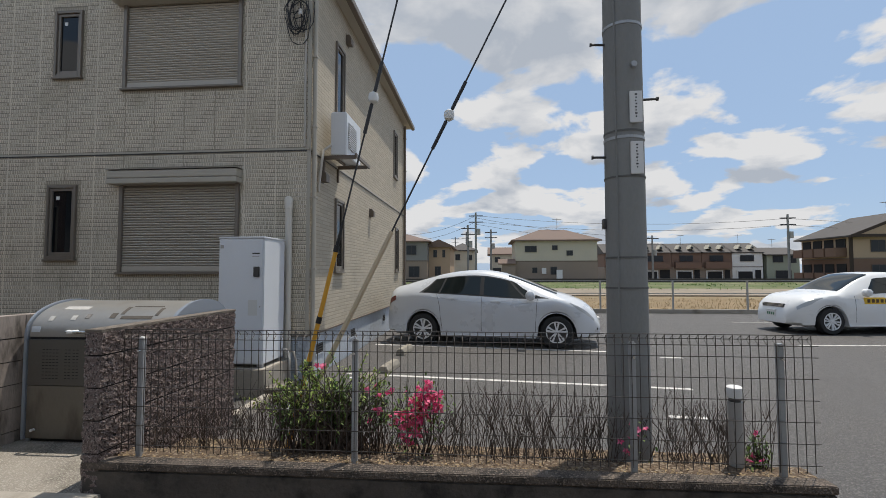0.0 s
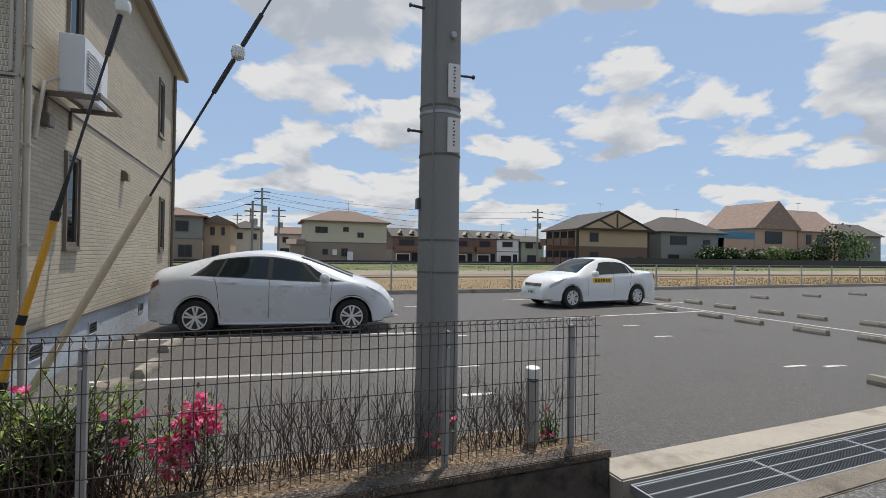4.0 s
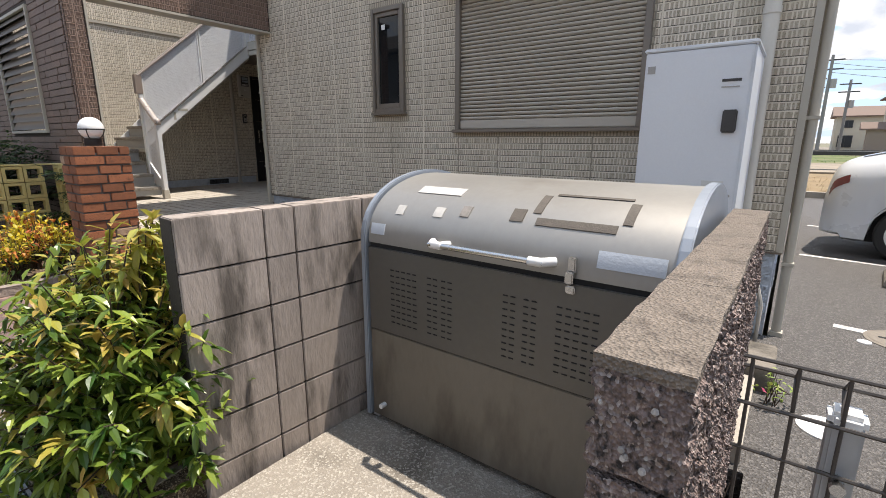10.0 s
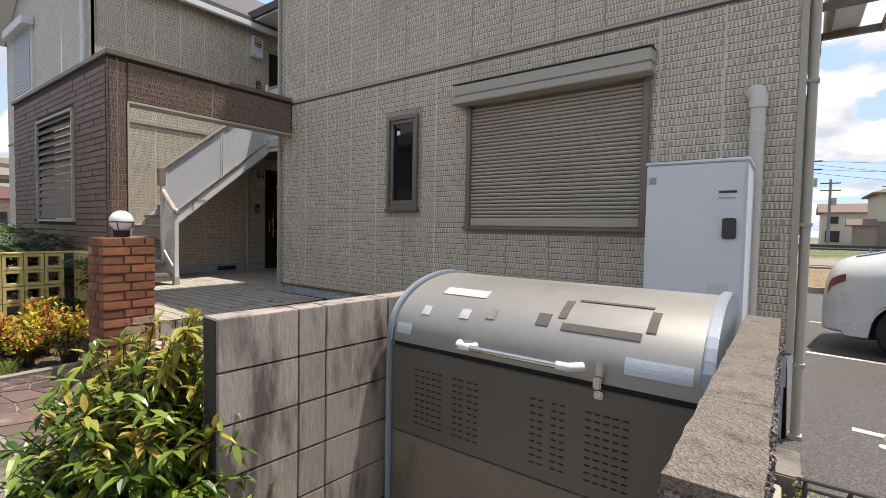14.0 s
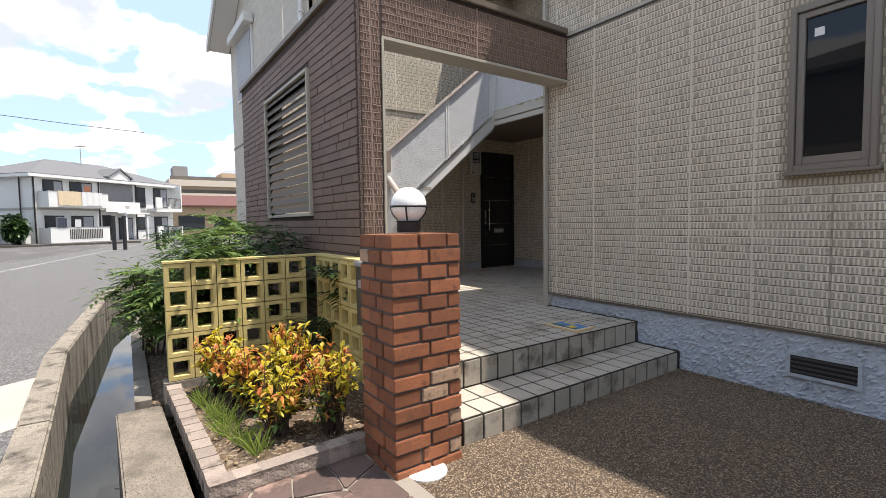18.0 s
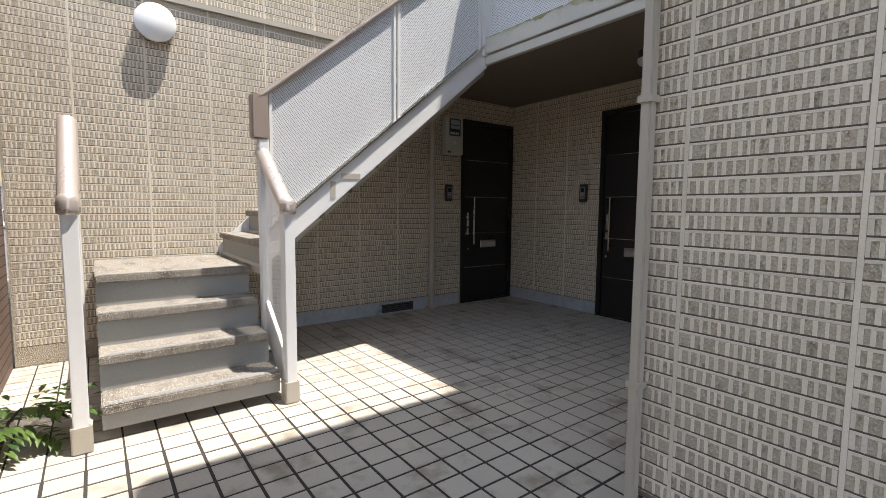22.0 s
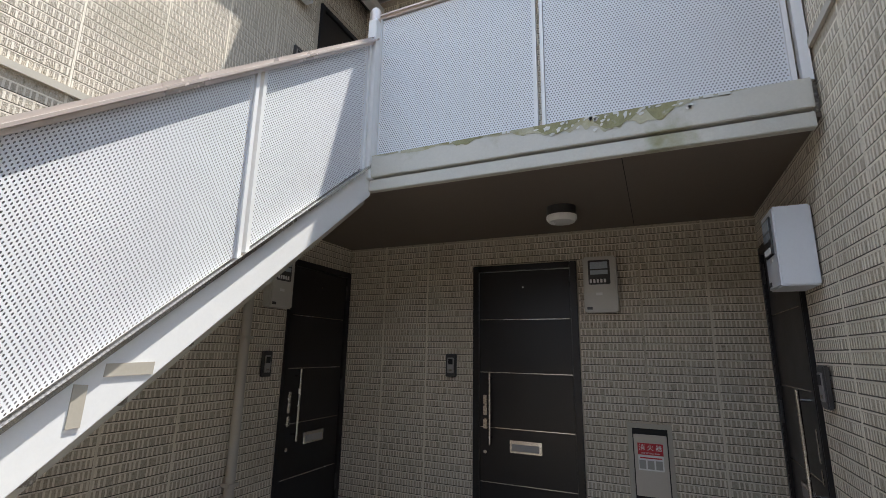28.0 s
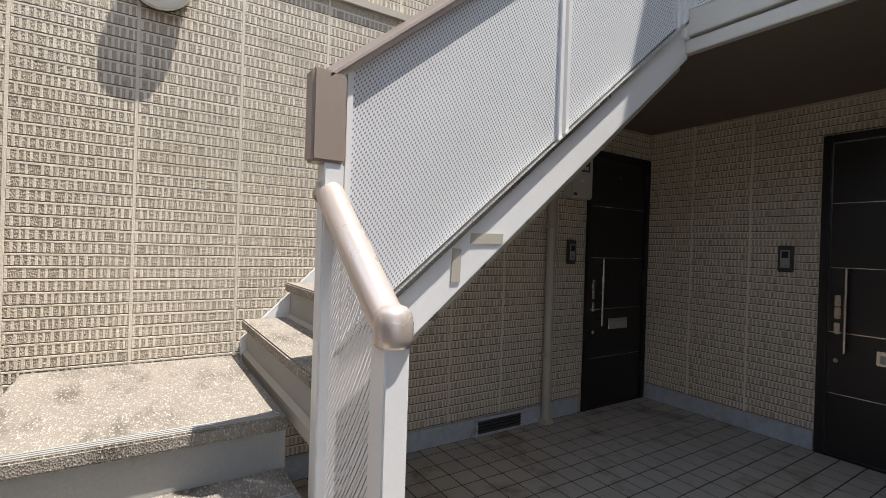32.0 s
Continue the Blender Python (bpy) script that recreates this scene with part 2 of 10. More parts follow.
GROUT = mat("tile_joint", (0.035, 0.031, 0.027), 0.95, var=0.2)
BLACKDOOR = mat("door_black", (0.012, 0.011, 0.012), 0.38, var=0.1, scale=3, bump=0.06)
CHROME = mat("brushed_steel", (0.62, 0.61, 0.59), 0.25, 1.0, var=0.04, bump=0.0)
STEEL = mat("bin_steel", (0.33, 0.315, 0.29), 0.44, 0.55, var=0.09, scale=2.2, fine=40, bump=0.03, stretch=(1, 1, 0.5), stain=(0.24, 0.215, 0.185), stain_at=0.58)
# the bin's steel again, darkened in colour for its shaded front
STEEL_FRONT = mat("bin_steel_shaded", (0.125, 0.117, 0.105), 0.5, 0.45, var=0.08, scale=2.5, fine=40, bump=0.03, stain=(0.17, 0.155, 0.135), stain_at=0.58)
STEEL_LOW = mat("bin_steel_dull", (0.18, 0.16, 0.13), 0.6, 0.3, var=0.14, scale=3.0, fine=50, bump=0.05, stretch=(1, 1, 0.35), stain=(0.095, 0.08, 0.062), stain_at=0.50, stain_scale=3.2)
EDGE = mat("bin_edge", (0.27, 0.30, 0.345), 0.4, 0.2, var=0.05, bump=0.02)
BLOCK = mat("concrete_block", (0.30, 0.255, 0.222), 0.9, var=0.3, scale=5, fine=80, bump=0.45, rnd=0.10, stain=(0.10, 0.084, 0.071), stain_at=0.50, stain_scale=9, stretch=(1, 1, 0.24))
CONC = mat("concrete", (0.34, 0.305, 0.255), 0.9, var=0.18, scale=2.2, fine=50, bump=0.3, stain=(0.16, 0.135, 0.105), stain_at=0.55)
PALE_CONC = mat("pale_road_concrete", (0.38, 0.35, 0.305), 0.92, var=0.2, scale=2.0, fine=60, bump=0.3, stain=(0.24, 0.21, 0.17), stain_at=0.6, stain_scale=2.5)
CONC_DARK = mat("weathered_concrete", (0.20, 0.175, 0.145), 0.95, var=0.25, scale=3, fine=40, bump=0.5, stain=(0.07, 0.062, 0.05), stain_at=0.53, stain_scale=2.4)
GRANITE = mat("split_stone", (0.225, 0.168, 0.15), 0.95, var=0.6, scale=40, fine=170, bump=1.0, rnd=0.05, stain=(0.03, 0.026, 0.025), stain_at=0.49, stain_scale=75, stretch=(1, 1, 0.75), speck=(0.42, 0.36, 0.33), speck_scale=200, speck_at=0.74)
GRANITE_TOP = mat("stone_cap", (0.23, 0.19, 0.155), 0.95, var=0.3, scale=9, fine=120, bump=0.9, stain=(0.105, 0.085, 0.07), stain_at=0.54, stain_scale=14, speck=(0.19, 0.16, 0.13), speck_scale=190, speck_at=0.6)
ASPHALT = mat("asphalt_lot", (0.068, 0.062, 0.057), 0.62, var=0.24, scale=0.45, fine=45, bump=0.8, speck=(0.15, 0.138, 0.127), speck_scale=110, stain=(0.052, 0.047, 0.043), stain_at=0.58, stain_scale=0.7)
ROADM = mat("asphalt_road", (0.082, 0.079, 0.077), 0.75, var=0.14, scale=0.4, fine=40, bump=0.45, speck=(0.23, 0.22, 0.21), speck_scale=100, stain=(0.09, 0.086, 0.082), stain_at=0.62, stain_scale=0.5)
AGG = mat("washed_aggregate", (0.10, 0.068, 0.044), 0.85, var=0.25, scale=2.0, fine=110, bump=1.0, speck=(0.46, 0.36, 0.25), speck_scale=190, stain=(0.10, 0.075, 0.05), stain_at=0.58)
FLAG = mat("flagstone", (0.10, 0.066, 0.056), 0.75, var=0.3, scale=4, fine=40, bump=0.5, island=0.5, rnd=0.5, stain=(0.33, 0.22, 0.18), stain_at=0.56, stain_scale=5)
MORTAR = mat("mortar", (0.25, 0.222, 0.185), 0.95, var=0.2, bump=0.4)
BRICK = mat("red_brick", (0.27, 0.10, 0.046), 0.88, var=0.36, scale=11, fine=420, bump=0.2, rnd=0.34, stain=(0.15, 0.06, 0.035), stain_at=0.57, stain_scale=18, speck=(0.10, 0.045, 0.03), speck_scale=420, speck_at=0.74)
BRICK_OLD = mat("brick_pale", (0.40, 0.27, 0.18), 0.9, var=0.25, scale=14, fine=90, bump=0.5, rnd=0.15, stain=(0.12, 0.08, 0.06), stain_at=0.52, stain_scale=16)
BRICK_MORTAR = mat("brick_mortar", (0.10, 0.092, 0.088), 0.95, var=0.2, bump=0.4)
YELLOW = mat("screen_yellow", (0.52, 0.42, 0.17), 0.8, var=0.16, scale=6, fine=60, bump=0.3, rnd=0.06, stain=(0.25, 0.2, 0.09), stain_at=0.62, stain_scale=6)
SOIL = mat("soil", (0.10, 0.068, 0.043), 1.0, var=0.35, scale=9, fine=60, bump=1.0, speck=(0.24, 0.19, 0.135), speck_scale=60)
GALV = mat("galvanised", (0.40, 0.41, 0.42), 0.5, 0.5, var=0.12, scale=8, bump=0.05)
WIRE = mat("fence_wire", (0.062, 0.053, 0.046), 0.45, 0.3, var=0.1, scale=12, bump=0.03)
GRATE_DARK = mat("grating_rib", (0.09, 0.097, 0.105), 0.5, 0.5, var=0.15, scale=10, bump=0.05)
GRATE = mat("grating", (0.29, 0.305, 0.32), 0.5, 0.5, var=0.15, scale=10, bump=0.05)
POLEM = mat("pole_concrete", (0.235, 0.235, 0.225), 0.85, var=0.13, scale=2.5, fine=60, bump=0.25, stain=(0.17, 0.17, 0.165), stain_at=0.6, stretch=(1, 1, 0.4))
YCOVER = mat("yellow_cover", (0.66, 0.33, 0.03), 0.5, var=0.12, scale=5, stain=(0.4, 0.22, 0.05), stain_at=0.66)
BEIGE = mat("beige_cover", (0.55, 0.45, 0.31), 0.6, var=0.1)
BLACK = mat("black_rubber", (0.015, 0.015, 0.016), 0.6, var=0.1)
# near-black fill: the darkness inside openings, slots and gaps as a colour
DARK = mat("dark_inside", (0.02, 0.02, 0.021), 0.9, var=0.1)
WIRECABLE = mat("cable", (0.03, 0.03, 0.032), 0.6, var=0.1)
BROWN_RIB = mat("brown_rib", (0.27, 0.185, 0.145), 0.6, var=0.14, scale=3, fine=120, bump=0.3, island=0.1)
PIPE_PALE = mat("pale_pipe", (0.60, 0.565, 0.50), 0.45, var=0.06, bump=0.02, stain=(0.48, 0.45, 0.38), stain_at=0.64)
BLADE = mat("louvre_blade", (0.135, 0.115, 0.098), 0.7, var=0.08, scale=3, bump=0.03)
KERB_BLACK = mat("blackened_concrete", (0.085, 0.072, 0.06), 0.95, var=0.35, scale=6, fine=45, bump=0.9, stain=(0.03, 0.026, 0.022), stain_at=0.5, stain_scale=5)
CERAMIC = mat("porcelain", (0.75, 0.75, 0.73), 0.25, var=0.05)
UNIT = mat("appliance_white", (0.66, 0.68, 0.71), 0.4, var=0.05, scale=2, bump=0.02, stain=(0.56, 0.55, 0.51), stain_at=0.66)
FRAME = mat("window_frame", (0.21, 0.182, 0.152), 0.4, 0.3, var=0.06, bump=0.02)
SHUTTER = mat("shutter_slat", (0.45, 0.41, 0.35), 0.5, 0.1, var=0.08, scale=2, bump=0.05)
GLASS = glass_mat("window_glass", (0.006, 0.008, 0.01), 0.02, 0.4)
PAINTLINE = mat("line_paint", (0.56, 0.535, 0.50), 0.8, var=0.3, scale=6, fine=60, bump=0.2, stain=(0.14, 0.13, 0.122), stain_at=0.54, stain_scale=9)
ROOF = mat("roof_slate", (0.085, 0.082, 0.08), 0.8, var=0.15, scale=3, fine=30, bump=0.3)
GLOBE = mat("globe_white", (0.80, 0.80, 0.78), 0.25, var=0.02, bump=0.0)
GREY = mat("grey_plastic", (0.34, 0.33, 0.31), 0.5, var=0.06)
GREYDARK = mat("dark_plastic", (0.05, 0.048, 0.048), 0.4, var=0.08)
SIGNRED = mat("sign_red", (0.50, 0.03, 0.04), 0.5, var=0.04)
SIGNWHITE = mat("sign_white", (0.72, 0.71, 0.69), 0.5, var=0.03)
PIPE = mat("downpipe", (0.46, 0.425, 0.37), 0.45, var=0.06, bump=0.02)
WATER = glass_mat("water", (0.010, 0.013, 0.012), 0.03, 0.5)

# ---- helpers for shapes ----
ORIGIN = {}


class Shape:
    """Collects faces of one mesh, in world places unless made with local=True."""

    def __init__(self):
        self.v, self.f = [], []

    def add(self, verts, faces):
        k = len(self.v)
        self.v += [tuple(p) for p in verts]
        self.f += [tuple(i + k for i in q) for q in faces]
        return self

    def box(self, x0, x1, y0, y1, z0, z1):
        return self.add([(x0, y0, z0), (x1, y0, z0), (x1, y1, z0), (x0, y1, z0), (x0, y0, z1), (x1, y0, z1), (x1, y1, z1), (x0, y1, z1)],
                        [(0, 3, 2, 1), (4, 5, 6, 7), (0, 1, 5, 4), (1, 2, 6, 5), (2, 3, 7, 6), (3, 0, 4, 7)])

    def prism(self, poly, axis, a, b):
        """A flat outline (counter-clockwise) drawn out along an axis: axis x takes (y, z), y takes (x, z), z takes (x, y)."""
        n = len(poly)

        def at(p, w):
            return {"x": (w, p[0], p[1]), "y": (p[0], w, p[1]), "z": (p[0], p[1], w)}[axis]

        vs = [at(p, a) for p in poly] + [at(p, b) for p in poly]
        fs = [tuple(range(n))[::-1], tuple(range(n, 2 * n))] + [(i, (i + 1) % n, n + (i + 1) % n, n + i) for i in range(n)]
        if axis == "y":
            fs = [q[::-1] for q in fs]
        return self.add(vs, fs)

    def tube(self, points, r, n=8, cap=True, r1=None):
        pts = [Vector(p) for p in points]
        rings = []
        m = len(pts)
        ref = None
        for i, p in enumerate(pts):
            d = (pts[min(i + 1, m - 1)] - pts[max(i - 1, 0)]).normalized()
            if ref is None:
                ref = Vector((0, 0, 1)) if abs(d.z) < 0.9 else Vector((1, 0, 0))
            u = d.cross(ref).normalized()
            w = u.cross(d)
            rad = r if r1 is None else r + (r1 - r) * i / (m - 1)
            rings.append([p + (u * math.cos(2 * math.pi * k / n) + w * math.sin(2 * math.pi * k / n)) * rad for k in range(n)])
        vs = [q for ring in rings for q in ring]
        fs = [(i * n + k, i * n + (k + 1) % n, (i + 1) * n + (k + 1) % n, (i + 1) * n + k) for i in range(m - 1) for k in range(n)]
        if cap:
            fs += [tuple(range(n))[::-1], tuple((m - 1) * n + k for k in range(n))]
        return self.add(vs, fs)

    def lathe(self, profile, centre, n=16, axis="z", caps=True):
        """profile: (radius, height) from bottom to top."""
        m = len(profile)
        vs = []
        for r, h in profile:
            for k in range(n):
                c, s = r * math.cos(2 * math.pi * k / n), r * math.sin(2 * math.pi * k / n)
                p = {"z": (c, s, h), "x": (h, c, s), "y": (s, h, c)}[axis]
                vs.append((p[0] + centre[0], p[1] + centre[1], p[2] + centre[2]))
        fs = [(i * n + k, i * n + (k + 1) % n, (i + 1) * n + (k + 1) % n, (i + 1) * n + k) for i in range(m - 1) for k in range(n)]
        if caps:
            fs += [tuple(range(n))[::-1], tuple((m - 1) * n + k for k in range(n))]
        return self.add(vs, fs)

    def mesh(self, name, material, origin=None, bevel=0.0, smooth=False):
        me = bpy.data.meshes.new(name)
        vs = self.v if origin is None else [(p[0] - origin[0], p[1] - origin[1], p[2] - origin[2]) for p in self.v]
        me.from_pydata(vs, [], self.f)
        if bevel or smooth:
            bm = bmesh.new()
            bm.from_mesh(me)
            if bevel:
                bmesh.ops.bevel(bm, geom=[e for e in bm.edges if len(e.link_faces) == 2 and e.calc_face_angle(0) > 0.5], offset=bevel, segments=2, affect="EDGES", clamp_overlap=True)
            if smooth:
                for q in bm.faces:
                    q.smooth = True
                for e in bm.edges:
                    if len(e.link_faces) == 2 and e.calc_face_angle(0) > 0.7:
                        e.smooth = False
            bm.to_mesh(me)
            bm.free()
        me.materials.append(material)
        return me


def thing(name, place, label, category, group="", turn=0.0):
    ob = new(name)
    ob.empty_display_size = 0.1
    ob.matrix_basis = pose(*place, 0, 0, turn)
    ORIGIN[ob] = Vector(place)
    return tagged(ob, label, category, group)


def part(name, shape, material, parent=None, label="", bevel=0.0, smooth=False, local=False, kind=""):
    org = None if local or parent is None else ORIGIN.get(parent)
    ob = new(name, shape.mesh(name, material, org, bevel, smooth))
    if parent is not None:
        ob.parent = parent
        ORIGIN[ob] = Vector((0, 0, 0)) if local else ORIGIN.get(parent, Vector((0, 0, 0)))
    return tagged(ob, label=label, kind=kind)


def solo(name, shape, material, label, category, group="", bevel=0.0, smooth=False, base=None):
    """A thing that is one mesh."""
    xs = [sum(p[i] for p in shape.v) / len(shape.v) for i in range(2)]
    org = base or (xs[0], xs[1], min(p[2] for p in shape.v))
    ob = new(name, shape.mesh(name, material, org, bevel, smooth))
    ob.location = org
    ORIGIN[ob] = Vector(org)
    return tagged(ob, label, category, group)


def setting(name, shape, material, label="", category="", bevel=0.0):
    ob = new(name, shape.mesh(name, material, None, bevel))
    ORIGIN[ob] = Vector((0, 0, 0))
    return tagged(ob, label, category, "", "structure")


def cut_wall(shape, axis, c0, c1, u0, u1, z0, z1, holes=()):
    """A wall from c0 to c1 in depth with square openings (u0, u1, z0, z1) through it."""
    us = sorted({u0, u1, *[h[0] for h in holes], *[h[1] for h in holes]})
    for a, b in zip(us, us[1:]):
        cuts = sorted((h[2], h[3]) for h in holes if h[0] <= a + 1e-6 and h[1] >= b - 1e-6)
        z = z0
        for lo, hi in cuts + [(z1, z1)]:
            if lo > z + 1e-6:
                if axis == "y":
                    shape.box(a, b, c0, c1, z, lo)
                else:
                    shape.box(c0, c1, a, b, z, lo)
            z = max(z, hi)
    return shape


def ribs(parent, axis, c, sign, u0, u1, z0, z1, holes=(), pitch=0.0535, wide=(0.011, 0.020), seams=(), name="siding_cells", material=None, depth=(0.0002, 0.0007), seed=3, rib=(0.0075, 0.0125), rib_material=None, proud=1.0):
    """Rows of small sunken cells between proud narrow ribs under a pale lip, with groove shade drawn as flat dark
    strips between the rows; tiles where rib is empty.
    """
    rng = np.random.default_rng(seed)
    cells, bars, grooves = [], [], []
    rows = int((z1 - z0) / pitch)
    for r in range(rows):
        za, zb = z0 + r * pitch + (0.0048 if rib else 0.003), z0 + (r + 1) * pitch - (0.0 if rib else 0.0035)
        turn = 0
        blocked = sorted([(h[0], h[1]) for h in holes if h[2] < zb and h[3] > za] + [(s - 0.0075, s + 0.0075) for s in seams])
        runs, u = [], u0 + 0.004
        for p, q in blocked:
            if p > u:
                runs.append((u, min(p, u1 - 0.004)))
            u = max(u, q)
        runs.append((u, u1 - 0.004))
        for p, q in runs:
            if q - p < 0.008:
                continue
            if rib:
                bars.append((p, q, zb - rng.uniform(0.007, 0.0095), zb, 0.0018 * proud))
                # flat dark strip stands in for the shade in the groove
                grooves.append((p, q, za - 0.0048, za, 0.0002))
            u = p
            while u < q - 0.003:
                slim = bool(rib) and turn % 2 == 1
                w = rng.uniform(*(rib if slim else wide))
                if rib and not slim and rng.random() < 0.14:
                    w *= rng.uniform(1.6, 2.4)
                w = min(w, q - u)
                if slim:
                    bars.append((u, u + w, za, zb - 0.0085, rng.uniform(0.0012, 0.0019) * proud))
                else:
                    cells.append((u, u + w - (0.0 if rib else 0.0035), za + rng.uniform(0, 0.001), zb - (0.007 if rib else rng.uniform(0, 0.002)), rng.uniform(*depth)))
                u += w
                turn += 1
    for q in seams:
        if rib and not any(h[0] < q < h[1] for h in holes):
            bars.append((q - 0.0065, q + 0.0065, z0, z1, 0.0016))
    for rows_of, label, m in ((cells, name, material or SIDING), (bars, "siding_ribs", rib_material or RIB), (grooves, "siding_grooves", GROOVE_SHADE)):
        if not rows_of:
            continue
        a = np.array(rows_of)
        n = len(a)
        e = 0.0006 if label != "siding_grooves" else 0.0
        verts = np.zeros((n, 8, 3))
        ui, ci = (0, 1) if axis == "y" else (1, 0)
        for k, (du, dz) in enumerate(((0, 0), (1, 0), (1, 1), (0, 1))):
            verts[:, k, ui] = a[:, 1] if du else a[:, 0]
            verts[:, k, 2] = a[:, 3] if dz else a[:, 2]
            verts[:, k, ci] = c
            verts[:, k + 4, ui] = (a[:, 1] - e) if du else (a[:, 0] + e)
            verts[:, k + 4, 2] = (a[:, 3] - e) if dz else (a[:, 2] + e)
            verts[:, k + 4, ci] = c + sign * a[:, 4]
        quads = np.array([(4, 5, 6, 7), (0, 1, 5, 4), (1, 2, 6, 5), (2, 3, 7, 6), (3, 0, 4, 7)])
        if (axis == "y") == (sign > 0):
            quads = quads[:, ::-1]
        faces = (quads[None] + 8 * np.arange(n)[:, None, None]).reshape(-1, 4)
        me = bpy.data.meshes.new(label)
        me.from_pydata(verts.reshape(-1, 3).tolist(), [], faces.tolist())
        me.materials.append(m)
        ob = new(label, me)
        ob.parent = parent
        tagged(ob, kind="stuff")



# ---- ground ----
FLOOR, STEP_Z, GRAVEL, LOT, FACE = 0.345, 0.17, 0.03, -0.12, 5.94
EAST, WEST, NORTH, RECESS = -2.28, -11.40, 8.66, -8.05


def drain(u, v):
    """A place on the roadside drain: metres along it and across it."""
    return (u, 2.375 + 0.0275 * u + v)


setting("ground", Shape().box(-500, 500, -400, 600, -1.2, -0.62), mat("far_earth", (0.16, 0.15, 0.10), 1.0, var=0.3, scale=0.1, fine=4, bump=0.3), "bare earth and field that reaches the horizon", "ground")
setting("pavement_lot", Shape().box(-2.28, 60, 3.64, 16.4, -0.55, LOT).box(-3.9, -2.28, 4.22, 5.94, -0.55, LOT).box(1.88, 60, 2.90, 3.64, -0.55, LOT), ASPHALT, "weathered grey asphalt of a car park", "asphalt")
edge = [(-60, 20), (-44, 13.2), (-30, 6.8), (-23, 4.25), (-18.9, 2.93), (-14.9, 2.08), (-10.4, 1.78), (-8.45, 1.84), (-7.2, 1.87)]
road_poly = [(-60, -80), (60, -80), (60, 2.375 + 0.0275 * 60 - 0.34), (-7.2, 2.375 - 0.0275 * 7.2 - 0.34)] + edge[::-1][1:]
setting("road", Shape().prism(road_poly, "z", -0.58, 0.0), ROADM, "grey asphalt road with faint cracks and patches", "road")
setting("road_band", Shape().prism([(-5.18, -6.0), (-3.55, -6.0), (-8.51, 1.835), (-9.68, 1.80)], "z", -0.02, 0.0045), PALE_CONC, "pale concrete strip set across the road", "pavement")
setting("road_patch", Shape().prism([(-42.6, -3.2), (-30.0, -9.0), (-22.0, -5.4), (-27.0, -0.6), (-44.6, 2.9)], "z", -0.3, 0.004), mat("patched_asphalt", (0.085, 0.08, 0.076), 0.85, var=0.4, scale=0.5, fine=20, bump=0.6, stain=(0.16, 0.15, 0.14), stain_at=0.55, stain_scale=0.5, stretch=(0.5, 2.0, 1)), "old cracked and patched asphalt across the road", "asphalt")
setting("road_line", Shape().prism([(-40.0, 3.36), (-17.4, -1.22), (-12.0, -3.22), (-12.07, -3.31), (-17.46, -1.32), (-40.0, 3.22)], "z", -0.02, 0.004), mat("worn_line", (0.26, 0.25, 0.235), 0.85, var=0.4, scale=3, fine=40, bump=0.2, stain=(0.10, 0.096, 0.092), stain_at=0.5, stain_scale=4), "worn white edge line on the road", "road line")

# drain along the road
kerb_west = Shape()
inner = [(x, y + 0.17) for x, y in edge]
for (a, b), (c, d) in zip(zip(edge, inner), zip(edge[1:], inner[1:])):
    kerb_west.prism([a, c, d, b], "z", -0.6, 0.03)
setting("kerb_west", kerb_west, KERB_STREAK, "low curved concrete wall along an open ditch", "kerb", bevel=0.012)


def strip(u0, u1, v0, v1, z0, z1):
    return Shape().prism([drain(u0, v0), drain(u1, v0), drain(u1, v1), drain(u0, v1)], "z", z0, z1)


setting("kerb_road", strip(-7.2, 40, -0.34, -0.18, -0.6, 0.012), KERB, "worn concrete kerb between road and drain", "kerb", bevel=0.008)
setting("kerb_house", strip(-8.35, -3.85, 0.18, 0.43, -0.6, 0.02), KERB, "worn concrete edge beside the drain grating", "kerb", bevel=0.01)
setting("kerb_lot", strip(1.88, 40, 0.2, 0.47, -0.6, 0.01), CONC, "pale concrete edge beside the drain grating", "kerb", bevel=0.01)
setting("drain_cover", strip(-3.86, -2.28, -0.175, 0.36, -0.5, -0.02), CONC, "plain concrete slab over the drain", "concrete slab", bevel=0.006)
setting("drain_bed", strip(-7.25, 40, -0.35, 0.45, -0.66, -0.56), CONC_DARK, "dark bottom of a concrete drain", "drain")
setting("water", Shape().box(-40, -7.2, 1.6, 12, -0.7, -0.47), WATER, "still shallow water in the ditch", "water")

# grating panels
gp = thing("drain_grating", (*drain(-6.66, 0), 0), "galvanised steel drain grating with fine bars", "grating", "drain gratings")
g = Shape()
for k in range(4):
    v = -0.15 + 0.1 * k
    part("bearing_bar", Shape().box(-0.485, 0.485, v - 0.005, v + 0.005, -0.04, 0.0), GRATE, gp, local=True)
g = Shape()
for k in range(49):
    u = -0.48 + 0.02 * k
    g.box(u - 0.0035, u + 0.0035, -0.165, 0.165, -0.012, -0.002)
part("cross_bars", g, GRATE_DARK, gp, local=True, kind="stuff")
g = Shape().box(-0.498, -0.486, -0.172, 0.172, -0.045, 0.002).box(0.486, 0.498, -0.172, 0.172, -0.045, 0.002).box(-0.486, 0.486, -0.172, -0.162, -0.045, 0.002).box(-0.486, 0.486, 0.162, 0.172, -0.045, 0.002)
part("frame", g, GRATE, gp, local=True)
gp.matrix_basis = pose(*drain(-6.66, 0), 0.006, 0, 0, 1.58)
for k in range(1, 3):
    copy_thing(gp, pose(*drain(-6.66 + k, 0), 0.006, 0, 0, 1.58))
for k in range(14):
    copy_thing(gp, pose(*drain(2.42 + k, 0), -0.01, 0, 0, 1.58))

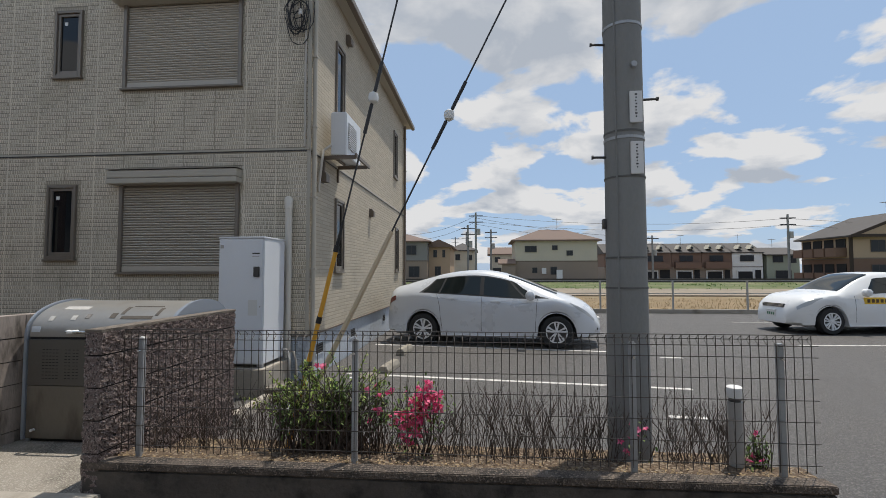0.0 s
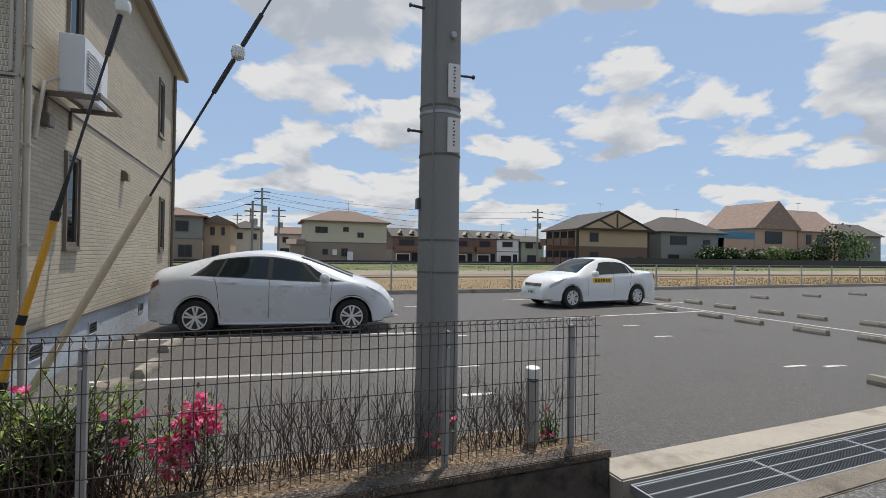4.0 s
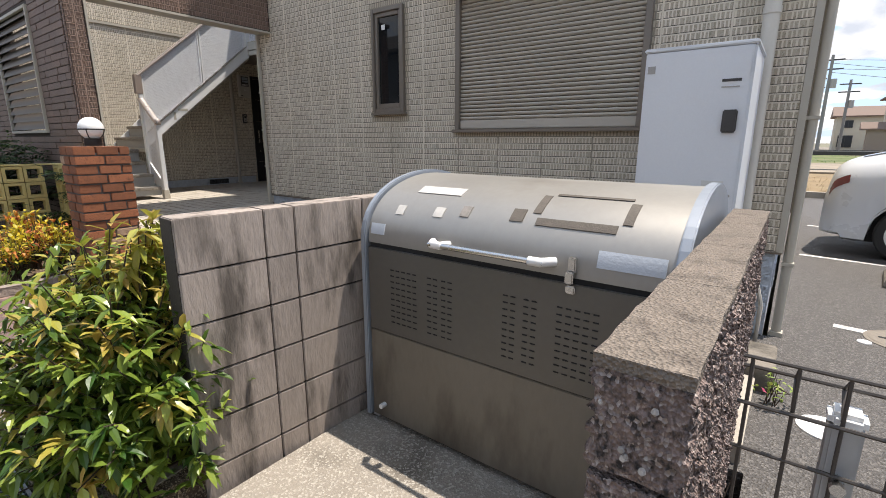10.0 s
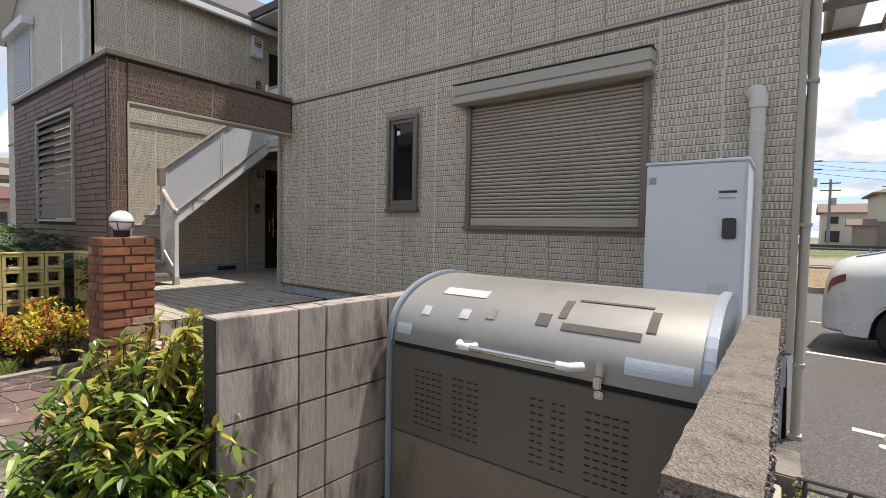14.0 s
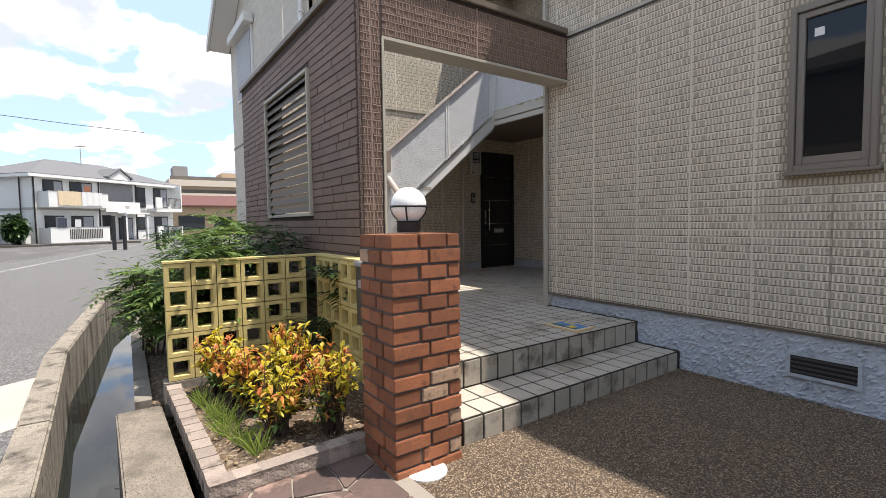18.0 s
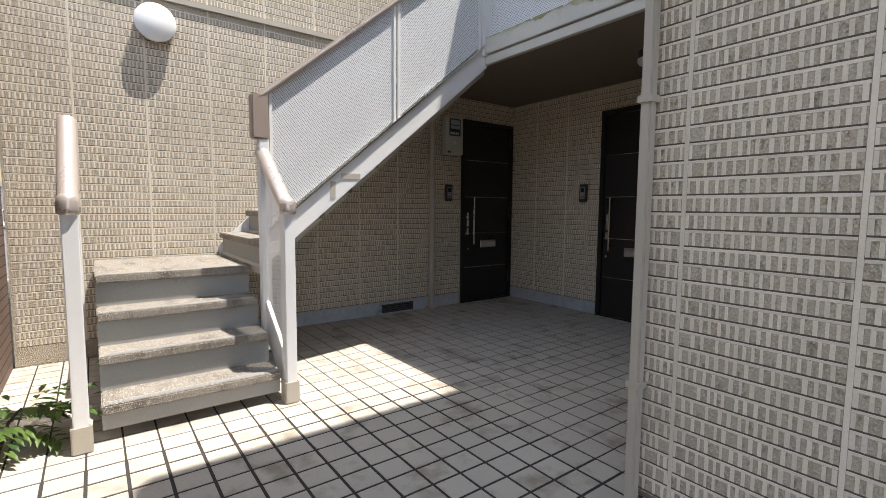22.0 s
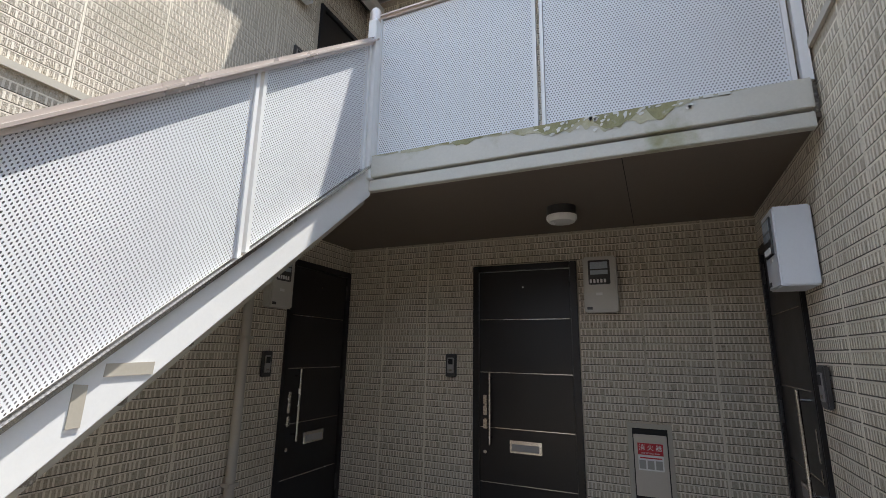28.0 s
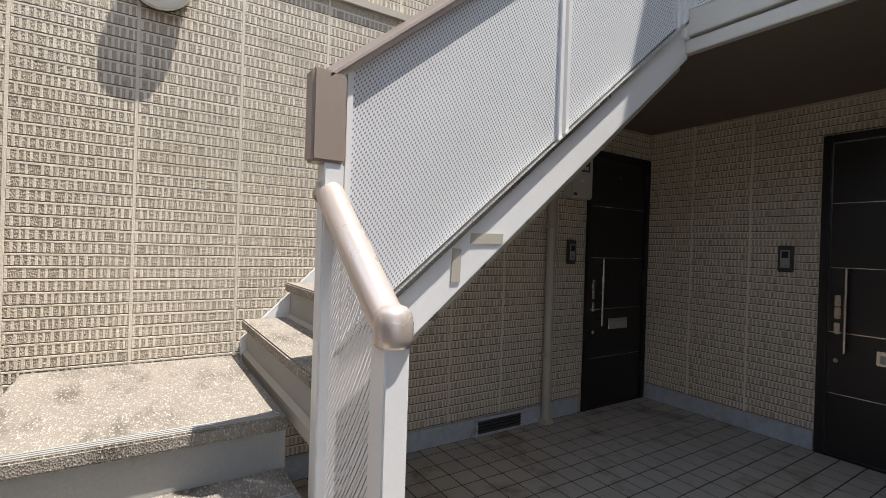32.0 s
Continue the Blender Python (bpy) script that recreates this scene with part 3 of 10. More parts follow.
# forecourt
setting("pavement_pad", Shape().box(-3.80, -2.42, 2.66, 4.3, -0.4, -0.07), PADM, "grey concrete pad before the bin", "concrete slab")
setting("pavement_gravel", Shape().box(-6.69, -3.86, 2.66, 5.94, -0.4, GRAVEL), AGG, "brown washed-aggregate paving", "paving")
setting("pavement_flag_bed", Shape().prism([(-6.97, 2.60), (-3.9, 2.68), (-4.0, 3.3), (-5.4, 3.25), (-6.1, 3.45), (-6.97, 3.42)], "z", -0.3, GRAVEL + 0.006), MORTAR, "mortar bed of crazy paving", "paving")

# ---- building with the shutters ----
HOLES = [(-6.0, -5.565, 1.485, 2.50), (-4.90, -3.26, 1.30, 2.48), (-5.97, -5.56, 4.02, 4.97), (-4.91, -3.26, 3.83, 5.0)]
s = cut_wall(Shape(), "y", FACE, FACE + 0.16, RECESS, EAST, 0.465, 5.75, HOLES)
s.prism([(RECESS, 5.75), (EAST, 5.75), ((RECESS + EAST) / 2, 6.85)], "y", FACE, FACE + 0.16)
wall_south = setting("wall_south", s, SIDING_FAR, "beige ribbed siding wall of a two-storey apartment house", "wall")
SIDE_HOLES = [(7.0, 7.44, 1.30, 2.44), (11.95, 12.4, 1.29, 2.46), (6.98, 7.43, 3.74, 4.92), (11.72, 12.18, 3.74, 4.95)]
wall_east = setting("wall_east", cut_wall(Shape(), "x", EAST - 0.16, EAST, FACE + 0.16, 13.3, 0.465, 5.6, SIDE_HOLES), SIDING_SIDE, "sunlit beige siding side wall", "wall")
setting("wall_north", Shape().box(RECESS, EAST - 0.16, 13.14, 13.3, 0.465, 5.6), SIDING_SIDE, "beige siding back wall", "wall")
DOOR_R = (7.74, 8.57, 0.33, 2.43)
wall_recess = setting("wall_recess_east", cut_wall(Shape(), "x", RECESS, RECESS + 0.16, FACE + 0.16, 13.14, 0.465, 5.6, [DOOR_R]), SIDING, "beige ribbed siding wall of the stair hall", "wall")
setting("foundation", Shape().box(RECESS + 0.02, EAST - 0.03, FACE + 0.02, 6.2, -0.3, 0.452).box(EAST - 0.3, EAST - 0.03, 6.2, 13.3, -0.3, 0.452).box(RECESS + 0.02, RECESS + 0.2, 6.2, 7.735, -0.3, 0.452).box(RECESS + 0.02, RECESS + 0.2, 8.61, NORTH, -0.3, 0.452), FOUND, "rough blue-grey rendered foundation", "foundation")
for x in [RECESS + 0.5 + 0.91 * k for k in range(6)]:
    setting("trim_foundation_seam", Shape().box(x, x + 0.012, FACE + 0.0165, FACE + 0.0205, -0.1, 0.45), FOUND_SEAM, "pale vertical seam in the foundation render", "seam")
rough = Shape()
nx_, nz_ = 480, 40
gx = [RECESS + 0.03 + (EAST - RECESS - 0.07) * i / nx_ for i in range(nx_ + 1)]
gz = [-0.02 + 0.465 * j / nz_ for j in range(nz_ + 1)]
rough.add([(x, FACE + 0.017 - 0.017 * max(0.0, noise.noise(Vector((x * 26, z * 34, 2))) + 0.8 * noise.noise(Vector((x * 62, z * 70, 7))) + 0.3 * noise.noise(Vector((x * 120, z * 120, 3)))), z) for x in gx for z in gz],
          [(i * (nz_ + 1) + j, (i + 1) * (nz_ + 1) + j, (i + 1) * (nz_ + 1) + j + 1, i * (nz_ + 1) + j + 1) for i in range(nx_) for j in range(nz_)])
setting("foundation_face", rough, FOUND, "rough hewn blue-grey face of the foundation", "foundation")
setting("trim_drip", Shape().box(RECESS - 0.004, EAST + 0.004, FACE - 0.010, FACE + 0.1, 0.460, 0.472).box(EAST - 0.1, EAST + 0.012, FACE + 0.1, 13.3, 0.452, 0.472), TRIM, "thin metal drip edge", "trim")
# thin dark strip draws the shadow line below the storey band
setting("trim_band_gap", Shape().box(-7.79, EAST + 0.004, FACE - 0.008, FACE - 0.002, 2.903, 2.9175).box(EAST + 0.002, EAST + 0.008, FACE - 0.008, 13.3, 2.903, 2.9175), GREYDARK, "dark strip drawn for the shadow line under the storey band", "trim")
setting("trim_band", Shape().box(-7.79, EAST + 0.01, FACE - 0.016, FACE - 0.002, 2.918, 2.945).box(EAST + 0.002, EAST + 0.016, FACE - 0.016, 13.3, 2.918, 2.945), TRIM_PALE, "slim pale band between the storeys", "trim")
setting("trim_corner", Shape().box(EAST - 0.03, EAST + 0.010, FACE - 0.010, FACE + 0.03, 0.475, 5.7).box(EAST - 0.03, EAST + 0.010, 13.27, 13.31, 0.475, 5.6), TRIM_PALE, "corner trim of the siding", "trim")
SEAMS_S = [-7.93 + 0.4325 * k for k in range(13)]
LOWER = [h for h in HOLES if h[3] < 3]
grow = [(h[0] - 0.05, h[1] + 0.05, h[2] - 0.05, h[3] + (0.22 if h[1] - h[0] > 1 else 0.03)) for h in LOWER]
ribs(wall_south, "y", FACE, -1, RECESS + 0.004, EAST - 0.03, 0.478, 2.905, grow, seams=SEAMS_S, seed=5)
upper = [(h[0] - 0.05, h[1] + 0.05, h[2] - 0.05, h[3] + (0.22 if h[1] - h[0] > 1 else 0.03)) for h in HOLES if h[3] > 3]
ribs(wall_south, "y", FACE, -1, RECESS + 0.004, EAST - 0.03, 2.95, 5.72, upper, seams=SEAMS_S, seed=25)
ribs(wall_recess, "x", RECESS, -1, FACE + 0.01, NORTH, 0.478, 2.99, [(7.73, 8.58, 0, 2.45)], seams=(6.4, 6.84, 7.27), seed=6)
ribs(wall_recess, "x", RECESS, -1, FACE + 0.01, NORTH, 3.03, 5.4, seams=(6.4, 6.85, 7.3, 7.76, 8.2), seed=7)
setting("trim_band_recess", Shape().box(RECESS - 0.016, RECESS - 0.002, FACE, NORTH, 2.99, 3.025), TRIM_PALE, "slim pale band between the storeys", "trim")

mid = (RECESS + EAST) / 2
slope = (6.85 - 5.75) / (EAST - mid)
roof = Shape()
for sx in (-1, 1):
    xe = mid + sx * (EAST - mid + 0.18)
    ze = 6.85 - slope * abs(xe - mid)
    roof.prism([(mid, 6.93), (xe, ze + 0.08), (xe, ze - 0.06), (mid, 6.79)] if sx < 0 else [(mid, 6.79), (xe, ze - 0.06), (xe, ze + 0.08), (mid, 6.93)], "y", FACE - 0.12, 13.75)
roof_a = setting("roof_south_house", roof, ROOF, "dark slate roof with taupe verge boards", "roof")
xe = EAST + 0.18
ze = 6.85 - slope * (xe - mid)
part("gutter", Shape().box(xe - 0.02, xe + 0.07, FACE - 0.1, 13.78, ze - 0.13, ze - 0.02), TRIM, roof_a, "taupe eaves gutter", bevel=0.01)
part("soffit", Shape().box(EAST - 0.05, xe - 0.02, FACE - 0.1, 13.74, ze - 0.10, ze - 0.065), TRIM_PALE, roof_a)
part("gutter", Shape().box(2 * mid - xe - 0.07, 2 * mid - xe + 0.02, FACE - 0.1, 13.75, ze - 0.13, ze - 0.02), TRIM, roof_a, "taupe eaves gutter", bevel=0.01)

# ---- stair hall ----
DOOR_M = (-10.12, -9.265, 0.33, 2.43)
DOOR_L = (7.84, 8.645, 0.33, 2.45)
DOOR_UP = (7.93, 8.62, 2.86, 4.95)
wall_hall = setting("wall_hall_north", cut_wall(Shape(), "y", NORTH, NORTH + 0.16, WEST - 0.3, RECESS + 0.16, 0.3, 5.6, [DOOR_M]), SIDING, "beige ribbed siding wall with a black front door", "wall")
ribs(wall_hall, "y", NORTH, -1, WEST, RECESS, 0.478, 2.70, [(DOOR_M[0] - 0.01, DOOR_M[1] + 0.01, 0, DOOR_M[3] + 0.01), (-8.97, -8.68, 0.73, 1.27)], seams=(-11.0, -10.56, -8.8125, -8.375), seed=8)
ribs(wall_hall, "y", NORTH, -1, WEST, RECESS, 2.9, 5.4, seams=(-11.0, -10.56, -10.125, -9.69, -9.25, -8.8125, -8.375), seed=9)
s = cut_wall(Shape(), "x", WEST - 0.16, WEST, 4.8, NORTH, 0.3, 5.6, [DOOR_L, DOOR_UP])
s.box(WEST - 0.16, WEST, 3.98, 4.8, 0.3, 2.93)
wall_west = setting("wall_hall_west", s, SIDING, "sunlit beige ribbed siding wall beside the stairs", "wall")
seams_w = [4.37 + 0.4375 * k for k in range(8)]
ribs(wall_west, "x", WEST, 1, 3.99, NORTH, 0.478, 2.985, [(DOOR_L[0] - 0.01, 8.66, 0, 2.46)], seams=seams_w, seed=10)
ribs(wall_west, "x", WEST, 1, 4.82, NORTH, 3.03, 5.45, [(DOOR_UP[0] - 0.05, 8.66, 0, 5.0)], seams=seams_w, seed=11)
setting("trim_band_west", Shape().box(WEST + 0.002, WEST + 0.022, 3.98, 7.2, 2.985, 3.025), TRIM_PALE, "pale band between the storeys", "trim")
setting("baseboard_hall", Shape().box(WEST + 0.002, WEST + 0.012, 5.4, 7.79, FLOOR, 0.47).box(WEST, DOOR_M[0] - 0.01, NORTH - 0.012, NORTH - 0.002, FLOOR, 0.47).box(DOOR_M[1] + 0.01, RECESS, NORTH - 0.012, NORTH - 0.002, FLOOR, 0.47), FOUND, "grey-blue rendered skirting", "baseboard")
setting("floor_porch_bed", Shape().box(WEST - 0.1, -7.055, 3.92, NORTH + 0.1, -0.3, FLOOR - 0.0022).box(-7.055, -6.695, 3.82, FACE + 0.03, -0.3, STEP_Z - 0.0022), GROUT, "dark joints under the porch tiles", "floor")

# landing and upper roof
landing = setting("floor_landing", Shape().box(-10.23, RECESS, 7.15, NORTH, 2.715, 2.86).box(WEST, -10.23, 7.15, NORTH, 2.715, 2.86), STEP, "concrete upper landing", "landing")
setting("trim_landing", Shape().box(-10.25, RECESS - 0.03, 7.095, 7.15, 2.714, 2.846).box(-10.25, RECESS - 0.03, 7.108, 7.15, 2.634, 2.702), mat("landing_fascia", (0.50, 0.485, 0.43), 0.5, var=0.1, stain=(0.24, 0.23, 0.10), stain_at=0.56, stain_scale=2.2), "cream steel fascia stained green with moss", "landing edge", bevel=0.004)
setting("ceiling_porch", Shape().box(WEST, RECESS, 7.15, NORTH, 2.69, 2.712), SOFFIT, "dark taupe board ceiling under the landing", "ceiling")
setting("trim_ceiling_joint", Shape().box(-8.824, -8.820, 7.16, NORTH - 0.01, 2.6875, 2.6898), DARK, "thin joint between the ceiling boards", "trim")
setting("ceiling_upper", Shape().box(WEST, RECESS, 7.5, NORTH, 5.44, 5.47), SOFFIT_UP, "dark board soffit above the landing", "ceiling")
setting("roof_link", Shape().box(WEST, RECESS, 7.45, 13.1, 5.475, 5.62), ROOF, "flat roof between the two houses", "roof")

# brown tiled screen round the stairs
PX, PY = -7.80, 3.81
LOUVRE = (-10.2, -8.85, 1.30, 2.52)
s = cut_wall(Shape(), "y", PY, PY + 0.16, WEST - 0.01, PX, -0.1, 2.93, [LOUVRE])
s.box(PX - 0.18, PX, PY + 0.16, 3.97, -0.1, 2.93)
s.box(PX - 0.18, PX, 3.97, FACE - 0.002, 2.52, 2.93)
brown = setting("wall_stair_screen", s, BROWN_JOINT, "dark brown tiled screen wall with a louvred opening", "wall")
setting("trim_coping", Shape().box(WEST - 0.03, PX + 0.03, PY - 0.03, PY + 0.19, 2.932, 2.985).box(PX - 0.21, PX + 0.03, PY + 0.19, FACE - 0.02, 2.932, 2.985), TRIM, "taupe metal coping", "trim", bevel=0.006)
setting("trim_lintel", Shape().box(PX - 0.185, PX + 0.012, 3.975, FACE - 0.003, 2.495, 2.517).box(PX - 0.02, PX + 0.012, 3.972, 3.99, FLOOR, 2.495), TRIM_PALE, "pale edge trim of the opening", "trim")
ribs(brown, "y", PY, -1, WEST, PX - 0.06, 0.0, 2.92, [(LOUVRE[0] - 0.04, LOUVRE[1] + 0.04, LOUVRE[2] - 0.04, LOUVRE[3] + 0.04)], pitch=0.065, wide=(0.18, 0.34), name="brown_tiles", material=BROWN, rib=(), depth=(0.004, 0.008), seed=12)
ribs(brown, "y", PY, -1, PX - 0.055, PX, 0.0, 2.92, wide=(0.010, 0.02), name="brown_tiles", material=BROWN, proud=3.0, rib=(0.006, 0.009), rib_material=BROWN_RIB, seed=13)
ribs(brown, "x", PX, 1, PY, 3.965, 0.0, 2.92, wide=(0.010, 0.02), name="brown_tiles", material=BROWN, proud=3.0, rib=(0.006, 0.009), seams=(3.888,), rib_material=BROWN_RIB, seed=14)
ribs(brown, "x", PX, 1, 3.98, FACE - 0.01, 2.525, 2.92, wide=(0.010, 0.022), name="brown_tiles", material=BROWN, proud=3.0, rib=(0.006, 0.009), seams=(4.85,), rib_material=BROWN_RIB, seed=15)
ribs(brown, "y", PY + 0.16, 1, WEST, PX - 0.2, 0.34, 2.92, [(LOUVRE[0], LOUVRE[1], LOUVRE[2], LOUVRE[3])], pitch=0.065, wide=(0.18, 0.34), name="brown_tiles", material=BROWN, rib=(), seed=16)

# ---- west wing behind the stairs ----
s = cut_wall(Shape(), "y", 4.8, 4.96, -17.0, WEST - 0.16, -0.1, 5.5, [(-16.2, -14.85, 3.95, 5.2)])
s.prism([(-17.0, 5.5), (WEST, 5.5), ((-17.0 + WEST) / 2, 7.3)], "y", 4.8, 4.96)
s.box(WEST - 0.16, WEST, 4.8, 4.96, 2.985, 5.5)
s.box(-17.0, -16.84, 4.96, 14, -0.1, 5.5)
s.box(-17, WEST - 0.16, 13.84, 14, -0.1, 5.5)
s.box(WEST - 0.16, WEST, NORTH, 14, 0.3, 5.5)
setting("wall_wing", s, WING, "grey-beige siding of the neighbouring wing", "wall")
wm = (-17.0 + WEST) / 2
ws = (7.3 - 5.5) / (WEST - wm)
r = Shape()
for sx in (-1, 1):
    xe = wm + sx * (WEST - wm + 0.16)
    ze = 7.3 - ws * abs(xe - wm)
    r.prism([(wm, 7.38), (xe, ze + 0.08), (xe, ze - 0.08), (wm, 7.22)] if sx < 0 else [(wm, 7.22), (xe, ze - 0.08), (xe, ze + 0.08), (wm, 7.38)], "y", 4.35, 14.3)
roof_w = setting("roof_wing", r, ROOF, "dark slate gable roof with white verge", "roof")
part("gutter", Shape().box(WEST + 0.14, WEST + 0.23, 4.35, 14.3, ze - 0.14, ze - 0.03), WHITE, roof_w, "white eaves gutter", bevel=0.01)
for sx in (-1, 1):
    xe = wm + sx * (WEST - wm + 0.17)
    ze = 7.3 - ws * abs(xe - wm)
    part("verge_board", Shape().prism([(wm, 7.40), (xe, ze + 0.10), (xe, ze - 0.12), (wm, 7.18)] if sx < 0 else [(wm, 7.18), (xe, ze - 0.12), (xe, ze + 0.10), (wm, 7.40)], "y", 4.30, 4.348), WHITE, roof_w)
for sx in (-1, 1):
    xe = wm + sx * (WEST - wm + 0.15)
    ze = 7.3 - ws * abs(xe - wm)
    part("soffit", Shape().prism([(wm, 7.215), (xe, ze - 0.085), (xe, ze - 0.10), (wm, 7.20)] if sx < 0 else [(wm, 7.20), (xe, ze - 0.10), (xe, ze - 0.085), (wm, 7.215)], "y", 4.36, 4.79), WHITE, roof_w, "white boarded verge soffit")
setting("trim_wing_band", Shape().box(-17.01, WEST - 0.02, 4.785, 4.799, 2.99, 3.03), TRIM, "slim band between the storeys", "trim")

# ---- stairs ----
stairs = thing("staircase", (-10.6, 5.3, FLOOR), "outdoor stairs with worn concrete treads and white perforated parapet", "stairs")
RISE, RUN = 0.178, 0.215
tx = [-9.80, -10.005, -10.21, -10.415, WEST + 0.02]
for k in range(4):
    z = FLOOR + 0.178 * (k + 1)
    tread = part("tread", Shape().box(tx[k + 1] - (0.03 if k < 3 else 0.0), tx[k], 4.44, 5.26, z - 0.045, z), STEP, stairs, "worn concrete tread with ribbed nosing", bevel=0.006)
    for j in range(3):
        part("nosing_rib", Shape().box(tx[k] - 0.022 - 0.014 * j, tx[k] - 0.014 - 0.014 * j, 4.46, 5.24, z + 0.0005, z + 0.003), RISER, tread)
    part("riser", Shape().box(tx[k] - 0.035, tx[k] - 0.025, 4.44, 5.26, z - 0.178 + (0.055 if k == 0 else 0), z - 0.046), RISER, stairs)
PLAT = FLOOR + 0.178 * 4
N_UP = 10
dz, dy = (2.86 - PLAT) / N_UP, (7.13 - 5.27) / (N_UP - 1)
for k in range(N_UP - 1):
    z, y = PLAT + dz * (k + 1), 5.27 + dy * k
    part("tread", Shape().box(WEST + 0.04, -10.23, y, y + dy + 0.03, z - 0.045, z), STEP, stairs, "worn concrete tread with ribbed nosing", bevel=0.006)
    part("riser", Shape().box(WEST + 0.04, -10.23, y + 0.028, y + 0.038, z - dz, z - 0.046), RISER, stairs)
part("riser", Shape().box(WEST + 0.04, -10.23, 7.155, 7.165, 2.86 - dz, 2.82), RISER, stairs)


def slant(y):
    return 1.525 + 0.835 * (y - 5.598)


part("stringer", Shape().prism([(5.30, slant(5.30) - 0.19), (7.13, slant(7.13) - 0.19), (7.13, slant(7.13)), (5.30, slant(5.30))], "x", -10.225, -10.195), WHITE, stairs, "white steel stringer with taped patches", bevel=0.003)
part("underside", Shape().prism([(5.28, slant(5.28) - 0.24), (7.14, slant(7.14) - 0.24), (7.14, slant(7.14) - 0.195), (5.28, slant(5.28) - 0.195)], "x", WEST + 0.03, -10.24), TRIM_PALE, stairs)
part("wall_stringer", Shape().prism([(5.27, PLAT), (5.33, PLAT), (7.13, 2.86 - 0.16), (7.13, 2.86 + 0.06), (5.27, PLAT + 0.08)], "x", WEST + 0.012, WEST + 0.03), WHITE, stairs)
part("stringer_lip", Shape().prism([(5.32, slant(5.32)), (7.10, slant(7.10)), (7.10, slant(7.10) + 0.018), (5.32, slant(5.32) + 0.018)], "x", -10.222, -10.175), CHROME, stairs)
part("tape_patch", Shape().prism([(5.735, 1.508), (5.772, 1.510), (5.775, 1.622), (5.738, 1.626)], "x", -10.194, -10.191), TRIM_PALE, stairs, "peeling beige tape")
part("tape_patch", Shape().prism([(5.812, 1.642), (5.958, 1.646), (5.961, 1.684), (5.815, 1.680)], "x", -10.194, -10.191), TRIM_PALE, stairs, "peeling beige tape")


def perforated(name, o, u, v, parent, pitch=0.0145, hole=0.0038, back=0.0):
    """A sheet of steel with staggered round holes, spanned by u and v from o."""
    o, u, v = Vector(o), Vector(u), Vector(v)
    nu, nv = max(2, round(u.length / pitch)), max(2, round(v.length / (pitch * 0.88)))
    cu, cv = u / nu, v / nv
    n_dir = u.cross(v).normalized()
    hu = u.normalized() * hole
    hv = v.normalized() * hole
    verts, faces = [], []
    rim = [(-1, -1), (0, -1), (1, -1), (1, 0), (1, 1), (0, 1), (-1, 1), (-1, 0)]
    ring = [(math.cos(math.pi * (1.25 + 0.25 * k)), math.sin(math.pi * (1.25 + 0.25 * k))) for k in range(8)]
    for j in range(nv):
        odd = j % 2
        for i in range(nu - odd):
            c = o + cu * (i + 0.5 + 0.5 * odd) + cv * (j + 0.5)
            k = len(verts)
            verts += [c + cu * (0.5 * a) + cv * (0.5 * b) for a, b in rim] + [c + hu * a + hv * b for a, b in ring]
            faces += [(k + q, k + (q + 1) % 8, k + 8 + (q + 1) % 8, k + 8 + q) for q in range(8)]
        if odd:
            for a in (0.0, nu - 0.5):
                k = len(verts)
                verts += [o + cu * a + cv * j, o + cu * (a + 0.5) + cv * j, o + cu * (a + 0.5) + cv * (j + 1), o + cu * a + cv * (j + 1)]
                faces.append((k, k + 1, k + 2, k + 3))
    # back sheet's dark colour carries the shade seen through the holes
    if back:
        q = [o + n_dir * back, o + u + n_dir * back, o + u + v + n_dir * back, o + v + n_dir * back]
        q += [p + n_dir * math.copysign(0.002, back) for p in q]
        part("back_sheet", Shape().add(q, [(0, 1, 2, 3), (7, 6, 5, 4), (0, 4, 5, 1), (1, 5, 6, 2), (2, 6, 7, 3), (3, 7, 4, 0)]), BACKSHEET, parent, "plain steel back sheet, coloured dark for the shade in the cavity")
    return part(name, Shape().add(verts, faces), PANEL, parent, "white steel sheet with small round holes", kind="stuff")


def top_of(y):
    return slant(y) + 0.85


XP = -10.205
for ya, yb in ((5.345, 6.25), (6.27, 7.06)):
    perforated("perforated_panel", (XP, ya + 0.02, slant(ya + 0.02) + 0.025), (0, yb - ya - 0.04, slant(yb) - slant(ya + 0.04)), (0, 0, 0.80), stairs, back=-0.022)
    for yy in (ya, yb - 0.018):
        part("panel_frame", Shape().prism([(yy, slant(yy) + 0.012), (yy + 0.018, slant(yy + 0.018) + 0.012), (yy + 0.018, top_of(yy + 0.018)), (yy, top_of(yy))], "x", XP - 0.012, XP + 0.012), WHITE, stairs)
part("top_rail", Shape().prism([(5.27, top_of(5.27) - 0.03), (7.12, top_of(7.12) - 0.03), (7.12, top_of(7.12) + 0.025), (5.27, top_of(5.27) + 0.025)], "x", XP - 0.035, XP + 0.035), CAP, stairs, "rounded champagne aluminium rail", bevel=0.016)
part("newel", Shape().box(XP - 0.035, XP + 0.035, 5.235, 5.336, 1.86, top_of(5.3)), NEWEL, stairs, "champagne aluminium end post", bevel=0.008)
part("post", Shape().box(XP - 0.03, XP + 0.03, 5.275, 5.335, FLOOR + 0.2, 1.86), WHITE, stairs, bevel=0.004)
part("corner_post", Shape().box(XP - 0.03, XP + 0.03, 7.07, 7.13, 2.7, 3.76), WHITE, stairs, bevel=0.004)
